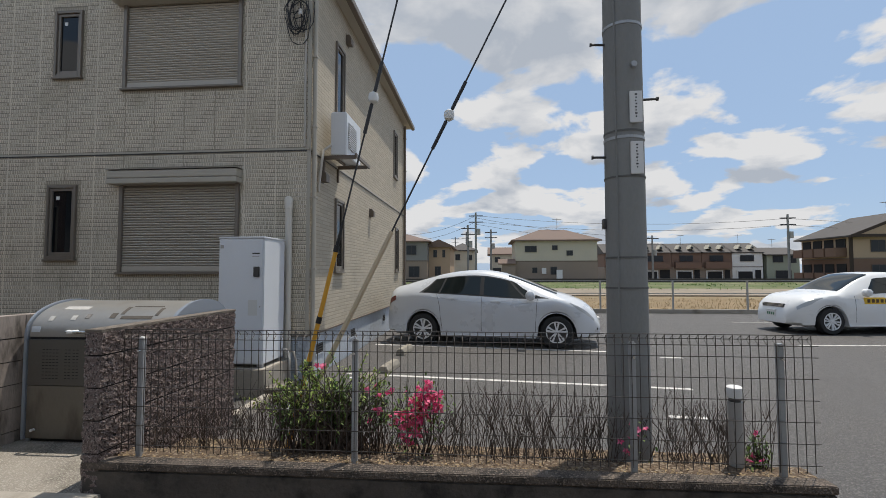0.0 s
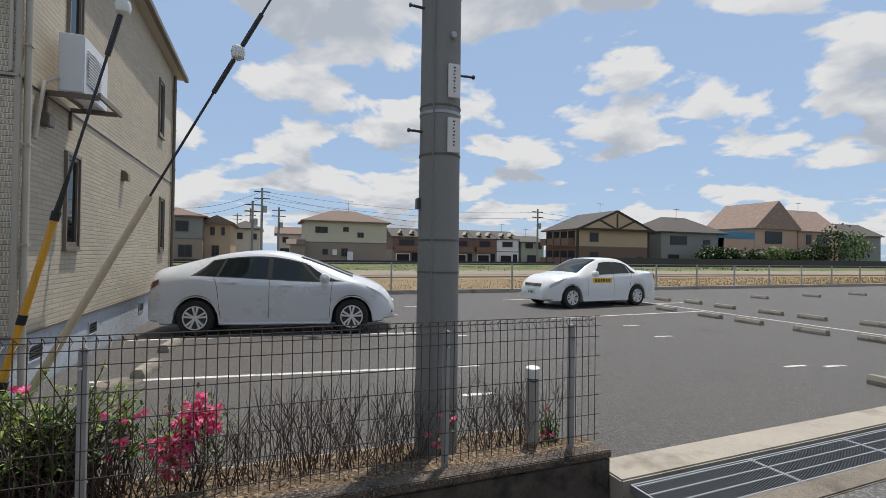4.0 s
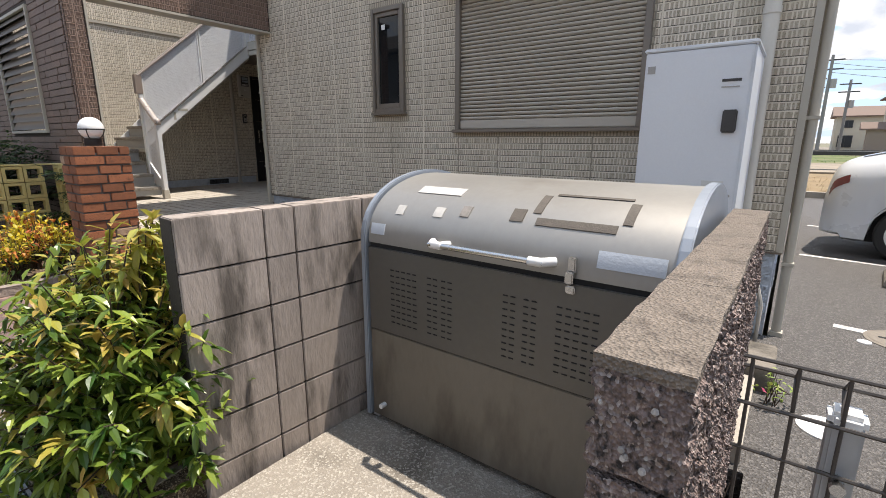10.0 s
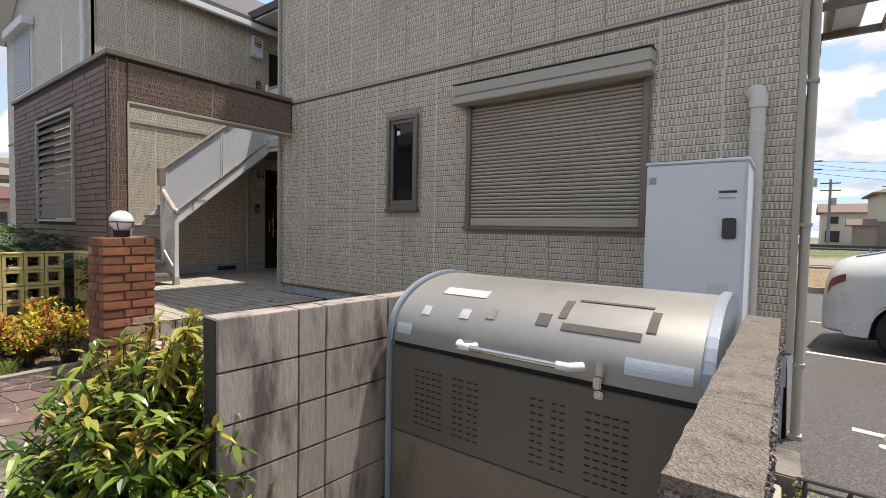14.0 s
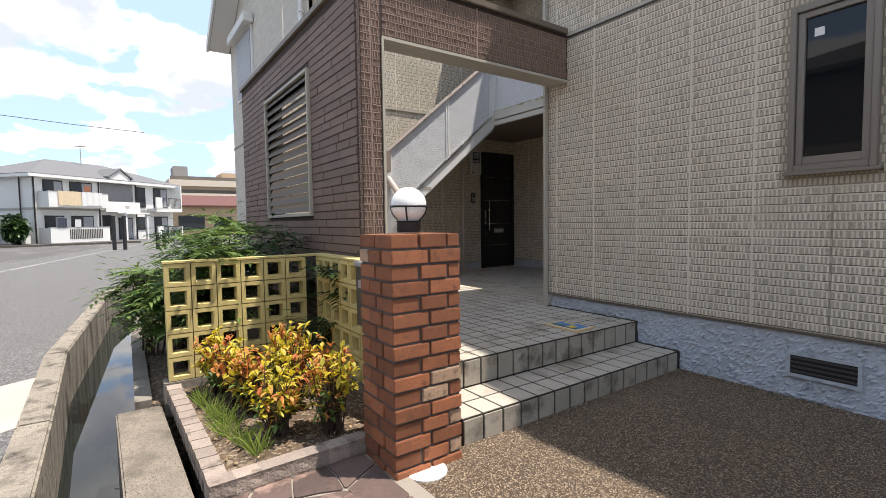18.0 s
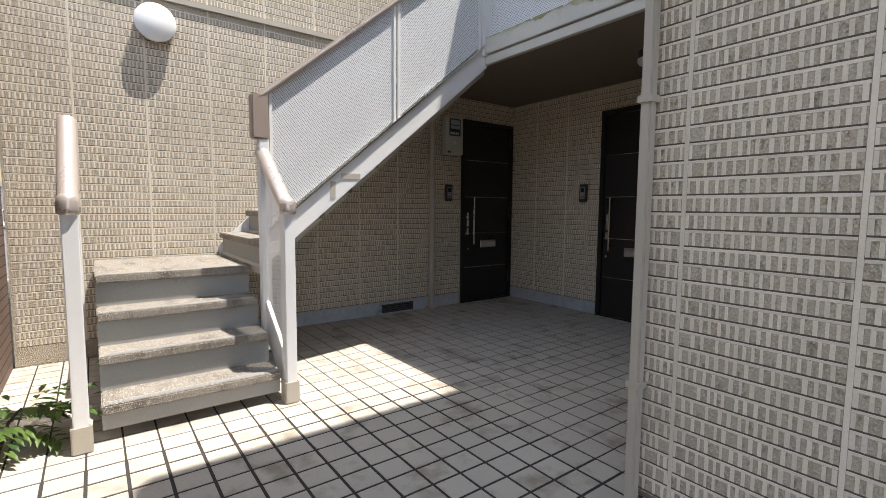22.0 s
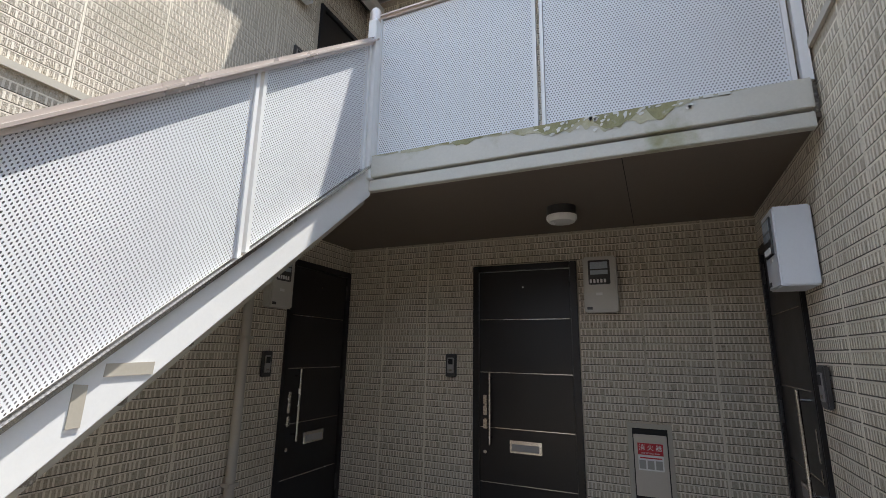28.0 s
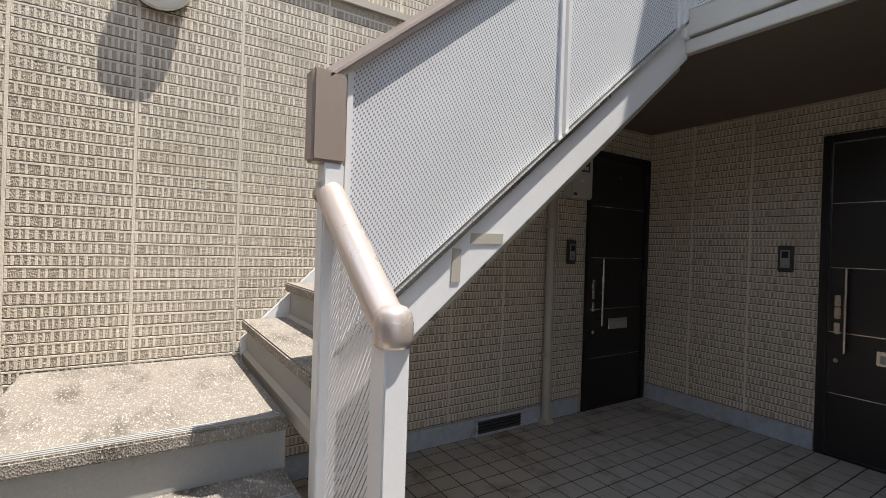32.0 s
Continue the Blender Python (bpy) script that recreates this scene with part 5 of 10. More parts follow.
def shutter_window(x0, x1, z0, z1, hood, label):
    y = FACE
    w = thing("shutter_window", ((x0 + x1) / 2, y, z0), label, "window shutter", "roller shutters")
    for a, b, za, zb in ((x0 - 0.03, x0 + 0.02, z0, z1), (x1 - 0.02, x1 + 0.03, z0, z1)):
        part("guide_rail", Shape().box(a, b, y - 0.035, y + 0.03, za, zb), FRAME, w, bevel=0.004)
    part("sill", Shape().box(x0 - 0.05, x1 + 0.05, y - 0.055, y + 0.03, z0 - 0.03, z0), FRAME, w, "dark aluminium sill", bevel=0.005)
    n = int((z1 - z0 - 0.09) / 0.0345)
    prof = [(0.002, 0.0), (-0.008, 0.003), (-0.016, 0.012), (-0.017, 0.020), (-0.012, 0.027), (0.002, 0.029)]
    me = None
    for k in range(n):
        z = z0 + 0.085 + 0.0345 * k
        sl = Shape().prism([(p[0], p[1]) for p in prof], "x", x0 + 0.02 - (x0 + x1) / 2, x1 - 0.02 - (x0 + x1) / 2)
        if me is None:
            first = part("slat", sl, SHUTTER, w, local=True)
            me = first.data
            first.location = (0, 0.012, z - z0)
        else:
            ob = new("slat", me)
            ob.parent, ob.location = w, (0, 0.012, z - z0)
    part("bottom_bar", Shape().box(x0 + 0.02, x1 - 0.02, y - 0.012, y + 0.02, z0 + 0.004, z0 + 0.082), SHUTTER, w, bevel=0.006)
    part("backing", Shape().box(x0, x1, y + 0.02, y + 0.03, z0, z1), FRAME, w)
    if hood:
        part("hood", Shape().prism([(y - 0.152, z1 + 0.078), (y, z1 + 0.078), (y, z1 + 0.19), (y - 0.152, z1 + 0.178)][::-1], "x", x0 - 0.12, x1 + 0.06), TRIM_PALE, w, "pale boxed shutter hood", bevel=0.008)
        part("hood_lip", Shape().box(x0 - 0.125, x1 + 0.065, y - 0.16, y - 0.002, z1 + 0.002, z1 + 0.070), TRIM_PALE, w, bevel=0.006)
        part("hood_joint", Shape().box(x0 - 0.115, x1 + 0.055, y - 0.146, y - 0.002, z1 + 0.0705, z1 + 0.0775), GREYDARK, w)
        part("hood_top", Shape().box(x0 - 0.125, x1 + 0.065, y - 0.158, y - 0.002, z1 + 0.1905, z1 + 0.196), FRAME, w)
    return w


shutter_window(-4.90, -3.26, 1.30, 2.48, True, "closed beige roller shutter under a boxed hood")
shutter_window(-4.91, -3.26, 3.83, 5.0, True, "closed beige roller shutter on the upper floor")


def slim_window(axis, c, sgn, u0, u1, z0, z1, label, sticker=False):
    um = (u0 + u1) / 2
    w = thing("slim_window", (um, c, z0) if axis == "y" else (c, um, z0), label, "window", "slim windows")

    def bx(a, b, d0, d1, za, zb):
        lo, hi = sorted((c + sgn * d0, c + sgn * d1))
        return Shape().box(a, b, lo, hi, za, zb) if axis == "y" else Shape().box(lo, hi, a, b, za, zb)

    for a, b, za, zb in ((u0, u0 + 0.035, z0, z1), (u1 - 0.035, u1, z0, z1), (u0 + 0.035, u1 - 0.035, z1 - 0.04, z1), (u0 + 0.035, u1 - 0.035, z0, z0 + 0.04)):
        part("frame", bx(a, b, -0.06, 0.035, za, zb), FRAME, w, bevel=0.004)
    for a, b, za, zb in ((u0 + 0.037, u0 + 0.075, z0 + 0.042, z1 - 0.042), (u1 - 0.075, u1 - 0.037, z0 + 0.042, z1 - 0.042), (u0 + 0.075, u1 - 0.075, z1 - 0.08, z1 - 0.042), (u0 + 0.075, u1 - 0.075, z0 + 0.042, z0 + 0.09)):
        part("sash", bx(a, b, -0.03, 0.015, za, zb), FRAME, w, bevel=0.003)
    part("sill", bx(u0 - 0.02, u1 + 0.02, -0.02, 0.05, z0 - 0.025, z0 - 0.001), FRAME, w, bevel=0.004)
    pane = part("pane", bx(u0 + 0.07, u1 - 0.07, -0.012, -0.006, z0 + 0.085, z1 - 0.075), GLASS, w, "dark window glass")
    # added dark sheet stands for the unlit room behind the pane
    part("blind", bx(u0 + 0.06, u1 - 0.06, -0.05, -0.04, z0 + 0.08, z1 - 0.07), DARK, w)
    if sticker:
        part("sticker", bx(u0 + 0.115, u0 + 0.165, -0.005, -0.004, z1 - 0.20, z1 - 0.15), SIGNWHITE, pane, "small white sticker")
    return w


slim_window("y", FACE, -1, -6.0, -5.565, 1.485, 2.50, "slim dark window in a taupe frame with a white sticker", True)
slim_window("y", FACE, -1, -5.97, -5.56, 4.02, 4.97, "slim dark upper window in a taupe frame", True)
for h in SIDE_HOLES:
    slim_window("x", EAST, 1, *h, "slim dark window in the sunlit side wall")
wsh = thing("shutter_window", (-15.5, 4.8, 3.95), "closed grey shutter with a hood on the wing", "window shutter")
part("frame", Shape().box(-16.22, -14.83, 4.76, 4.86, 3.93, 5.22), WHITE, wsh, bevel=0.006)
for k in range(22):
    part("slat", Shape().box(-16.15, -14.9, 4.745, 4.758, 3.98 + 0.055 * k, 4.025 + 0.055 * k), GALV, wsh)
part("hood", Shape().box(-16.35, -14.72, 4.60, 4.79, 5.22, 5.40), WHITE, wsh, "white boxed hood", bevel=0.01)

# vent hoods and air conditioner on the side wall
for yy, zz in ((6.42, 2.58), (9.28, 2.42), (7.6, 5.15)):
    vh = thing("vent_hood", (EAST, yy, zz), "small square brown vent hood on the wall", "vent", "vent hoods")
    part("hood", Shape().prism([(EAST, zz), (EAST + 0.09, zz - 0.01), (EAST + 0.09, zz + 0.10), (EAST + 0.05, zz + 0.15), (EAST, zz + 0.15)], "y", yy - 0.075, yy + 0.075), TRIM, vh, bevel=0.006)
    part("flange", Shape().box(EAST + 0.001, EAST + 0.006, yy - 0.09, yy + 0.09, zz - 0.02, zz + 0.165), TRIM, vh)
ac = thing("air_conditioner", (-2.0, 6.75, 2.93), "white outdoor air conditioner on a wall bracket", "air conditioner")
part("case", Shape().box(-2.16, -1.93, 6.43, 7.2, 2.965, 3.59), UNIT, ac, bevel=0.012)
part("fan_guard", Shape().lathe([(0.20, 0.0), (0.20, 0.012), (0.17, 0.016), (0.0, 0.016)], (-1.93, 6.72, 3.27), 24, "x"), GREY, ac)
for k in range(12):
    part("grille_bar", Shape().box(-1.928, -1.910, 6.50, 6.94, 3.09 + 0.032 * k, 3.098 + 0.032 * k), UNIT, ac)
for yy in (6.46, 7.12):
    part("bracket_arm", Shape().box(EAST, -1.80, yy - 0.02, yy + 0.02, 2.91, 2.962), TRIM, ac, "dark steel bracket arm")
    part("bracket_upright", Shape().box(EAST + 0.001, EAST + 0.03, yy - 0.02, yy + 0.02, 2.70, 2.93), TRIM, ac)
part("bracket_bar", Shape().box(-1.80, -1.77, 6.40, 7.2, 2.925, 2.975), TRIM, ac)
part("bracket_bar", Shape().box(-2.14, -2.11, 6.48, 7.0, 2.935, 2.975), TRIM, ac)
part("refrigerant_pipe", Shape().tube([(-2.15, 6.42, 3.1), (-2.22, 6.3, 3.0), (-2.24, 6.25, 2.7), (-2.25, 6.2, 2.4)], 0.02, 8), PIPE, ac, smooth=True)

# pipe and cables on the facade
vp = thing("vent_pipe", (-2.525, FACE - 0.06, 0.3), "pale round pipe with a bent top on the facade", "pipe")
part("pipe", Shape().tube([(-2.525, FACE - 0.06, -0.05), (-2.525, FACE - 0.06, 2.15)], 0.045, 16), PIPE_PALE, vp, smooth=True)
part("bend", Shape().tube([(-2.525, FACE - 0.06, 2.13), (-2.525, FACE - 0.06, 2.2), (-2.535, FACE - 0.045, 2.24), (-2.555, FACE - 0.0, 2.25)], 0.055, 16), PIPE_PALE, vp, smooth=True)
part("collar", Shape().tube([(-2.525, FACE - 0.06, 1.96), (-2.525, FACE - 0.06, 2.0)], 0.051, 16), PIPE_PALE, vp)
cables = thing("service_cables", (-2.35, FACE - 0.05, 4.3), "tangle of dark service cables at the house corner", "cables")
rng = random.Random(4)
for k in range(12):
    cx, cz, rx, rz, ph = -2.42 + rng.uniform(-0.08, 0.08), 4.72 + rng.uniform(-0.12, 0.12), rng.uniform(0.06, 0.17), rng.uniform(0.12, 0.34), rng.uniform(0, 6)
    part("cable", Shape().tube([(cx + rx * math.cos(ph + 0.45 * q), FACE - 0.035 - 0.05 * (0.5 + 0.5 * math.sin(1.7 * q + ph)), cz + rz * math.sin(ph + 0.45 * q)) for q in range(13)], 0.006, 6), WIRECABLE, cables, smooth=True)
for z in (4.95, 4.72):
    part("insulator", Shape().lathe([(0.02, 0), (0.03, 0.02), (0.02, 0.04), (0.03, 0.06), (0.015, 0.08)], (-2.40, FACE - 0.07, z), 10), CERAMIC, cables)
part("conduit", Shape().tube([(-2.34, FACE - 0.02, 2.96), (-2.34, FACE - 0.02, 4.55)], 0.016, 8), PIPE, cables, smooth=True)

# ---- water heater ----
wh = thing("water_heater", (-2.79, 5.48, 0.2), "tall white hot-water tank unit with a black latch", "water heater")
part("body", Shape().box(-3.065, -2.52, 5.20, 5.76, 0.24, 1.69), UNIT, wh, bevel=0.01)
part("top_cap", Shape().box(-3.072, -2.513, 5.19, 5.765, 1.69, 1.712), UNIT, wh, bevel=0.006)
part("front_panel", Shape().box(-3.06, -2.535, 5.192, 5.1995, 0.62, 1.685), UNIT, wh, bevel=0.003)
part("front_panel", Shape().box(-3.06, -2.535, 5.192, 5.1995, 0.25, 0.612), UNIT, wh, bevel=0.003)
part("latch", Shape().box(-2.637, -2.567, 5.172, 5.1915, 1.242, 1.362), GREYDARK, wh, "black recessed latch", bevel=0.006)
part("maker_mark", Shape().box(-2.66, -2.57, 5.189, 5.1918, 1.508, 1.522), GREYDARK, wh)
part("maker_mark", Shape().box(-2.66, -2.575, 5.189, 5.1918, 1.478, 1.484), GREY, wh)
part("paper_label", Shape().box(-2.70, -2.59, 5.189, 5.1918, 0.80, 0.98), mat("faded_label", (0.60, 0.60, 0.58), 0.6, var=0.04), wh)
for x in (-3.03, -2.56):
    for z in (0.9, 0.28):
        part("screw", Shape().lathe([(0.008, -0.004), (0.008, 0)], (x, 5.192, z), 8, "y"), GREY, wh)
part("hook_plate", Shape().box(-3.045, -3.005, 5.188, 5.1918, 1.575, 1.615), GREY, wh)
for x in (-3.02, -2.57):
    for y in (5.25, 5.7):
        part("foot", Shape().box(x - 0.03, x + 0.03, y - 0.03, y + 0.03, 0.2, 0.24), GALV, wh)
part("hose", Shape().tube([(-2.50, 5.70, 0.34), (-2.44, 5.68, 0.33), (-2.40, 5.66, 0.22), (-2.40, 5.66, 0.0), (-2.40, 5.68, LOT)], 0.018, 8), GREY, wh, smooth=True)
part("hose", Shape().tube([(-2.50, 5.74, 0.30), (-2.38, 5.75, 0.30), (-2.34, 5.74, 0.15), (-2.34, 5.75, LOT)], 0.014, 8), PIPE, wh, smooth=True)
solo("heater_plinth", Shape().box(-3.12, -2.46, 5.12, 5.86, LOT - 0.05, 0.2), CONC, "concrete plinth under the water heater", "plinth", bevel=0.01)
solo("concrete_block", Shape().box(-2.42, -2.22, 5.02, 5.40, LOT - 0.02, 0.02), CONC_DARK, "loose grey concrete block on the asphalt", "block", bevel=0.008)
solo("kerb_stone", Shape().box(-2.40, -2.30, 4.27, 5.0, LOT - 0.05, -0.03), CONC, "pale kerb stone edging a weedy strip", "kerb", bevel=0.008)

# ---- refuse bin ----
BX0, BX1, BY = -3.74, -2.475, 3.55
BASE = -0.07
bn = thing("refuse_bin", ((BX0 + BX1) / 2, 3.95, BASE), "large domed steel communal refuse bin with peeled stickers", "bin")
arc = [(3.975 - 0.425 * math.cos(math.pi * k / 24), 0.775 + 0.27 * math.sin(math.pi * k / 24) ** 0.85) for k in range(25)]
arc_in = [(3.975 - 0.405 * math.cos(math.pi * k / 24), 0.775 + 0.25 * math.sin(math.pi * k / 24) ** 0.85) for k in range(25)]
lid = part("lid", Shape().prism(arc[::-1] + arc_in, "x", BX0 + 0.035, BX1 - 0.035), STEEL, bn, "domed steel lid with tape marks", smooth=True)
for xa, xb in ((BX0, BX0 + 0.026), (BX1 - 0.033, BX1)):
    rim = [(3.975 - 0.440 * math.cos(math.pi * k / 24), 0.775 + 0.285 * math.sin(math.pi * k / 24) ** 0.85) for k in range(25)]
    part("side", Shape().prism([(BY - 0.015, BASE + 0.02)] + rim + [(4.41, BASE + 0.02)], "x", xb, xa), EDGE, bn, "blue-grey side panel", bevel=0.004)
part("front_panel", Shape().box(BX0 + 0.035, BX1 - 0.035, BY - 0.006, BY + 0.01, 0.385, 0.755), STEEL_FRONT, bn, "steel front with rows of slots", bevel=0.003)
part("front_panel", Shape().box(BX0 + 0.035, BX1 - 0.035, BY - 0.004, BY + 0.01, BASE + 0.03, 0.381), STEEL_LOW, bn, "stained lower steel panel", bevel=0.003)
part("gap", Shape().box(BX0 + 0.036, BX1 - 0.036, BY + 0.008, BY + 0.02, 0.74, 0.79), DARK, bn)
part("back_panel", Shape().box(BX0 + 0.035, BX1 - 0.035, 4.385, 4.4, BASE + 0.03, 0.78), STEEL_LOW, bn)
# added dark strip stands for the shade in the gap under the bin
part("kick", Shape().box(BX0 + 0.035, BX1 - 0.035, BY + 0.03, BY + 0.05, BASE, BASE + 0.05), DARK, bn)
for xc in (BX0 + 0.01, BX1 - 0.05):
    for yy in (BY + 0.02, 4.34):
        part("foot", Shape().box(xc, xc + 0.04, yy, yy + 0.05, BASE, BASE + 0.03), GALV, bn)
slot_mesh = Shape().box(0, 0.018, 0, 0.0023, 0, 0.0042).mesh("vent_slot", DARK, None)
for g0, cols in ((BX0 + 0.165, 5), (BX0 + 0.36, 2), (BX0 + 0.43, 2), (BX0 + 0.70, 2), (BX0 + 0.78, 2), (BX0 + 0.90, 5)):
    for r_ in range(10):
        for c_ in range(cols):
            ob = new("vent_slot", slot_mesh)
            ob.parent = bn
            ob.location = Vector((g0 + 0.03 * c_, BY - 0.0085, 0.44 + 0.0255 * r_)) - ORIGIN[bn]


def on_lid(name, x0, x1, a0, a1, m, label="", lift=0.003):
    """A thin piece that follows the lid's curve between two angles."""
    n = 6
    top, low = [], []
    for k in range(n + 1):
        t = a0 + (a1 - a0) * k / n
        c, s_ = math.cos(t), math.sin(t) ** 0.85
        top.append((3.975 - (0.425 + lift) * c, 0.775 + (0.27 + lift) * s_))
        low.append((3.975 - 0.424 * c, 0.775 + 0.269 * s_))
    part(name, Shape().prism(top[::-1] + low, "x", x0, x1), m, lid, label)


TAPE = mat("tape_residue", (0.10, 0.085, 0.07), 0.8, var=0.4, scale=40, fine=200, bump=0.3)
TAPE_PALE = mat("label_remains", (0.48, 0.46, 0.43), 0.7, var=0.15, scale=40)
PLATE = mat("label_plate", (0.50, 0.53, 0.57), 0.4, var=0.08)
on_lid("label_strip", BX0 + 0.20, BX0 + 0.42, 0.83, 0.98, TAPE_PALE, "torn white label")
on_lid("sticker", BX0 + 0.16, BX0 + 0.20, 0.42, 0.57, TAPE_PALE)
on_lid("sticker", BX0 + 0.35, BX0 + 0.395, 0.45, 0.60, TAPE_PALE)
on_lid("sticker", BX0 + 0.47, BX0 + 0.51, 0.50, 0.66, mat("half_sticker", (0.22, 0.20, 0.18), 0.7, var=0.4, scale=60), "scraped sticker")
on_lid("sticker", BX0 + 0.68, BX0 + 0.73, 0.52, 0.70, TAPE)
on_lid("label_plate", BX0 + 0.05, BX0 + 0.125, 0.10, 0.25, PLATE)
on_lid("label_plate", BX1 - 0.25, BX1 - 0.055, 0.12, 0.30, PLATE)
on_lid("tape_mark", BX0 + 0.78, BX0 + 1.05, 0.50, 0.60, TAPE, "black tape residue")
on_lid("tape_mark", BX0 + 0.80, BX0 + 1.06, 0.985, 1.02, TAPE, "black tape residue")
on_lid("tape_mark", BX0 + 0.755, BX0 + 0.785, 0.66, 0.97, TAPE, "black tape residue")
on_lid("tape_mark", BX0 + 1.06, BX0 + 1.09, 0.62, 0.93, TAPE, "black tape residue")
hd = part("handle", Shape().tube([(BX0 + 0.40, BY - 0.045, 0.82), (BX0 + 0.86, BY - 0.045, 0.82)], 0.011, 10), CHROME, lid, "long tubular lid handle", smooth=True)
for x in (BX0 + 0.39, BX0 + 0.81):
    part("handle_end", Shape().tube([(x, BY - 0.006, 0.82), (x + 0.02, BY - 0.042, 0.82), (x + 0.062, BY - 0.045, 0.82), (x + 0.078, BY - 0.008, 0.82)] if x < BX0 + 0.6 else [(x, BY - 0.045, 0.82), (x + 0.04, BY - 0.045, 0.82), (x + 0.075, BY - 0.006, 0.82)], 0.0155, 12), SIGNWHITE, hd, "white plastic handle end", smooth=True)
lt = part("latch", Shape().box(BX0 + 0.93, BX0 + 0.955, BY - 0.016, BY + 0.004, 0.79, 0.845), CHROME, bn, "steel toggle latch", bevel=0.004)
part("latch_arm", Shape().box(BX0 + 0.926, BX0 + 0.953, BY - 0.028, BY - 0.016, 0.76, 0.80), CHROME, lt, bevel=0.004)
part("latch_plate", Shape().box(BX0 + 0.926, BX0 + 0.957, BY - 0.016, BY - 0.007, 0.725, 0.752), CHROME, lt, bevel=0.004)
part("bolt", Shape().lathe([(0.011, -0.03), (0.011, 0)], (BX0 + 0.11, BY - 0.004, BASE + 0.10), 8, "y"), SIGNWHITE, bn)

# ---- fence, pole and guy wires ----
setting("kerb_fence_top", Shape().prism([(-2.445, 2.695), (1.885, 2.715), (1.885, 2.825), (-2.445, 2.805)], "z", 0.105, 0.15), KERB_TOP, "weathered top of the low wall", "kerb", bevel=0.006)
setting("kerb_fence", Shape().prism([(-2.44, 2.70), (1.88, 2.72), (1.88, 2.94), (-2.44, 2.92)], "z", -0.6, 0.104), KERB_BLACK, "low weathered concrete wall under the fence", "kerb", bevel=0.01)
setting("soil_edge", Shape().prism([(-2.445, 2.808), (1.885, 2.828), (1.885, 3.02), (-2.445, 3.0)], "z", 0.105, 0.128), SOIL, "soil and litter heaped against the low wall", "soil")
setting("kerb_bed", Shape().box(-2.3, 1.88, 3.55, 3.64, -0.5, -0.03), CONC, "pale kerb at the back of the planting bed", "kerb", bevel=0.008)
setting("soil_bed", Shape().box(-2.42, 1.87, 2.93, 3.55, -0.5, 0.0), SOIL, "dry soil and litter in the planting bed", "soil")
fence = thing("mesh_fence", (-0.2, 2.84, 0.12), "low welded wire mesh fence with folded top", "fence")
FX0, FX1, FY = -2.30, 1.88, 2.83
for x in (-2.19, -0.79, 0.87, 1.69):
    p = part("post", Shape().box(x - 0.017, x + 0.017, FY + 0.012, FY + 0.046, 0.1, 0.87), GALV, fence, "galvanised square post", bevel=0.004)
    part("post_cap", Shape().box(x - 0.019, x + 0.019, FY + 0.010, FY + 0.048, 0.865, 0.885), SIGNWHITE if x < -2 else GALV, p, bevel=0.006)
    part("clip_bolt", Shape().tube([(x, FY - 0.012, 0.80), (x, FY + 0.03, 0.80)], 0.008, 8), CHROME, p)
for z, d in ((0.935, 0.002), (0.905, 0.045), (0.875, -0.004), (0.81, 0.0), (0.69, 0.0), (0.57, 0.0), (0.45, 0.0), (0.33, 0.0), (0.21, 0.0)):
    part("wire", Shape().tube([(FX0, FY + d, z), ((FX0 + FX1) / 2, FY + d, z + 0.002), (FX1, FY + d, z)], 0.0026, 6), WIRE, fence)
x = FX0 + 0.01
vw = None
while x < FX1:
    if vw is None:
        vw = part("upright_wire", Shape().tube([(0, 0, 0.17), (0, 0, 0.875), (0, 0.002, 0.932), (0, 0.042, 0.905), (0, 0.005, 0.879)], 0.0024, 5), WIRE, fence, local=True)
        data = vw.data
        vw.location = (x + 0.2, FY - 2.84, -0.12)
    else:
        ob = new("upright_wire", data)
        ob.parent, ob.location = fence, (x + 0.2, FY - 2.84, -0.12)
    x += 0.047

PXC, PYC = 1.01, 3.40
pole = thing("utility_pole", (PXC, PYC, 0.0), "tall grey concrete utility pole with number plates", "utility pole")
part("shaft", Shape().tube([(PXC, PYC, -0.3), (PXC, PYC, 9.5)], 0.144, 32, r1=0.108), POLEM, pole, smooth=True)
for z in (1.18, 1.39, 1.95, 2.22, 2.27, 3.03, 3.38, 4.2):
    part("band", Shape().tube([(PXC, PYC, z), (PXC, PYC, z + (0.012 if z not in (2.22, 3.03) else 0.02))], 0.1455 - 0.0038 * z + 0.002, 32), GALV if z in (2.22, 3.03) else mat("pole_seam", (0.13, 0.13, 0.125), 0.8), pole)
for z, sgn in ((2.11, -1), (2.52, 1), (2.93, -1), (3.34, 1), (3.75, -1)):
    part("step_bolt", Shape().tube([(PXC + sgn * 0.12, PYC - 0.02, z), (PXC + sgn * 0.225, PYC - 0.03, z)], 0.009, 8), GREYDARK, pole)
    part("bolt_head", Shape().tube([(PXC + sgn * 0.222, PYC - 0.03, z), (PXC + sgn * 0.234, PYC - 0.03, z)], 0.015, 8), GREYDARK, pole)
for z0, z1 in ((2.32, 2.54), (1.965, 2.19)):
    pl = part("number_plate", Shape().box(PXC + 0.0, PXC + 0.085, PYC - 0.150, PYC - 0.138, z0, z1), SIGNWHITE, pole, "white number plate", bevel=0.003)
    for k in range(8):
        zz = z1 - 0.03 - 0.022 * k
        part("plate_mark", Shape().box(PXC + 0.034 + 0.004 * (k % 2), PXC + 0.050 - 0.003 * (k % 3), PYC - 0.1515, PYC - 0.150, zz, zz + 0.010), GREYDARK, pl)
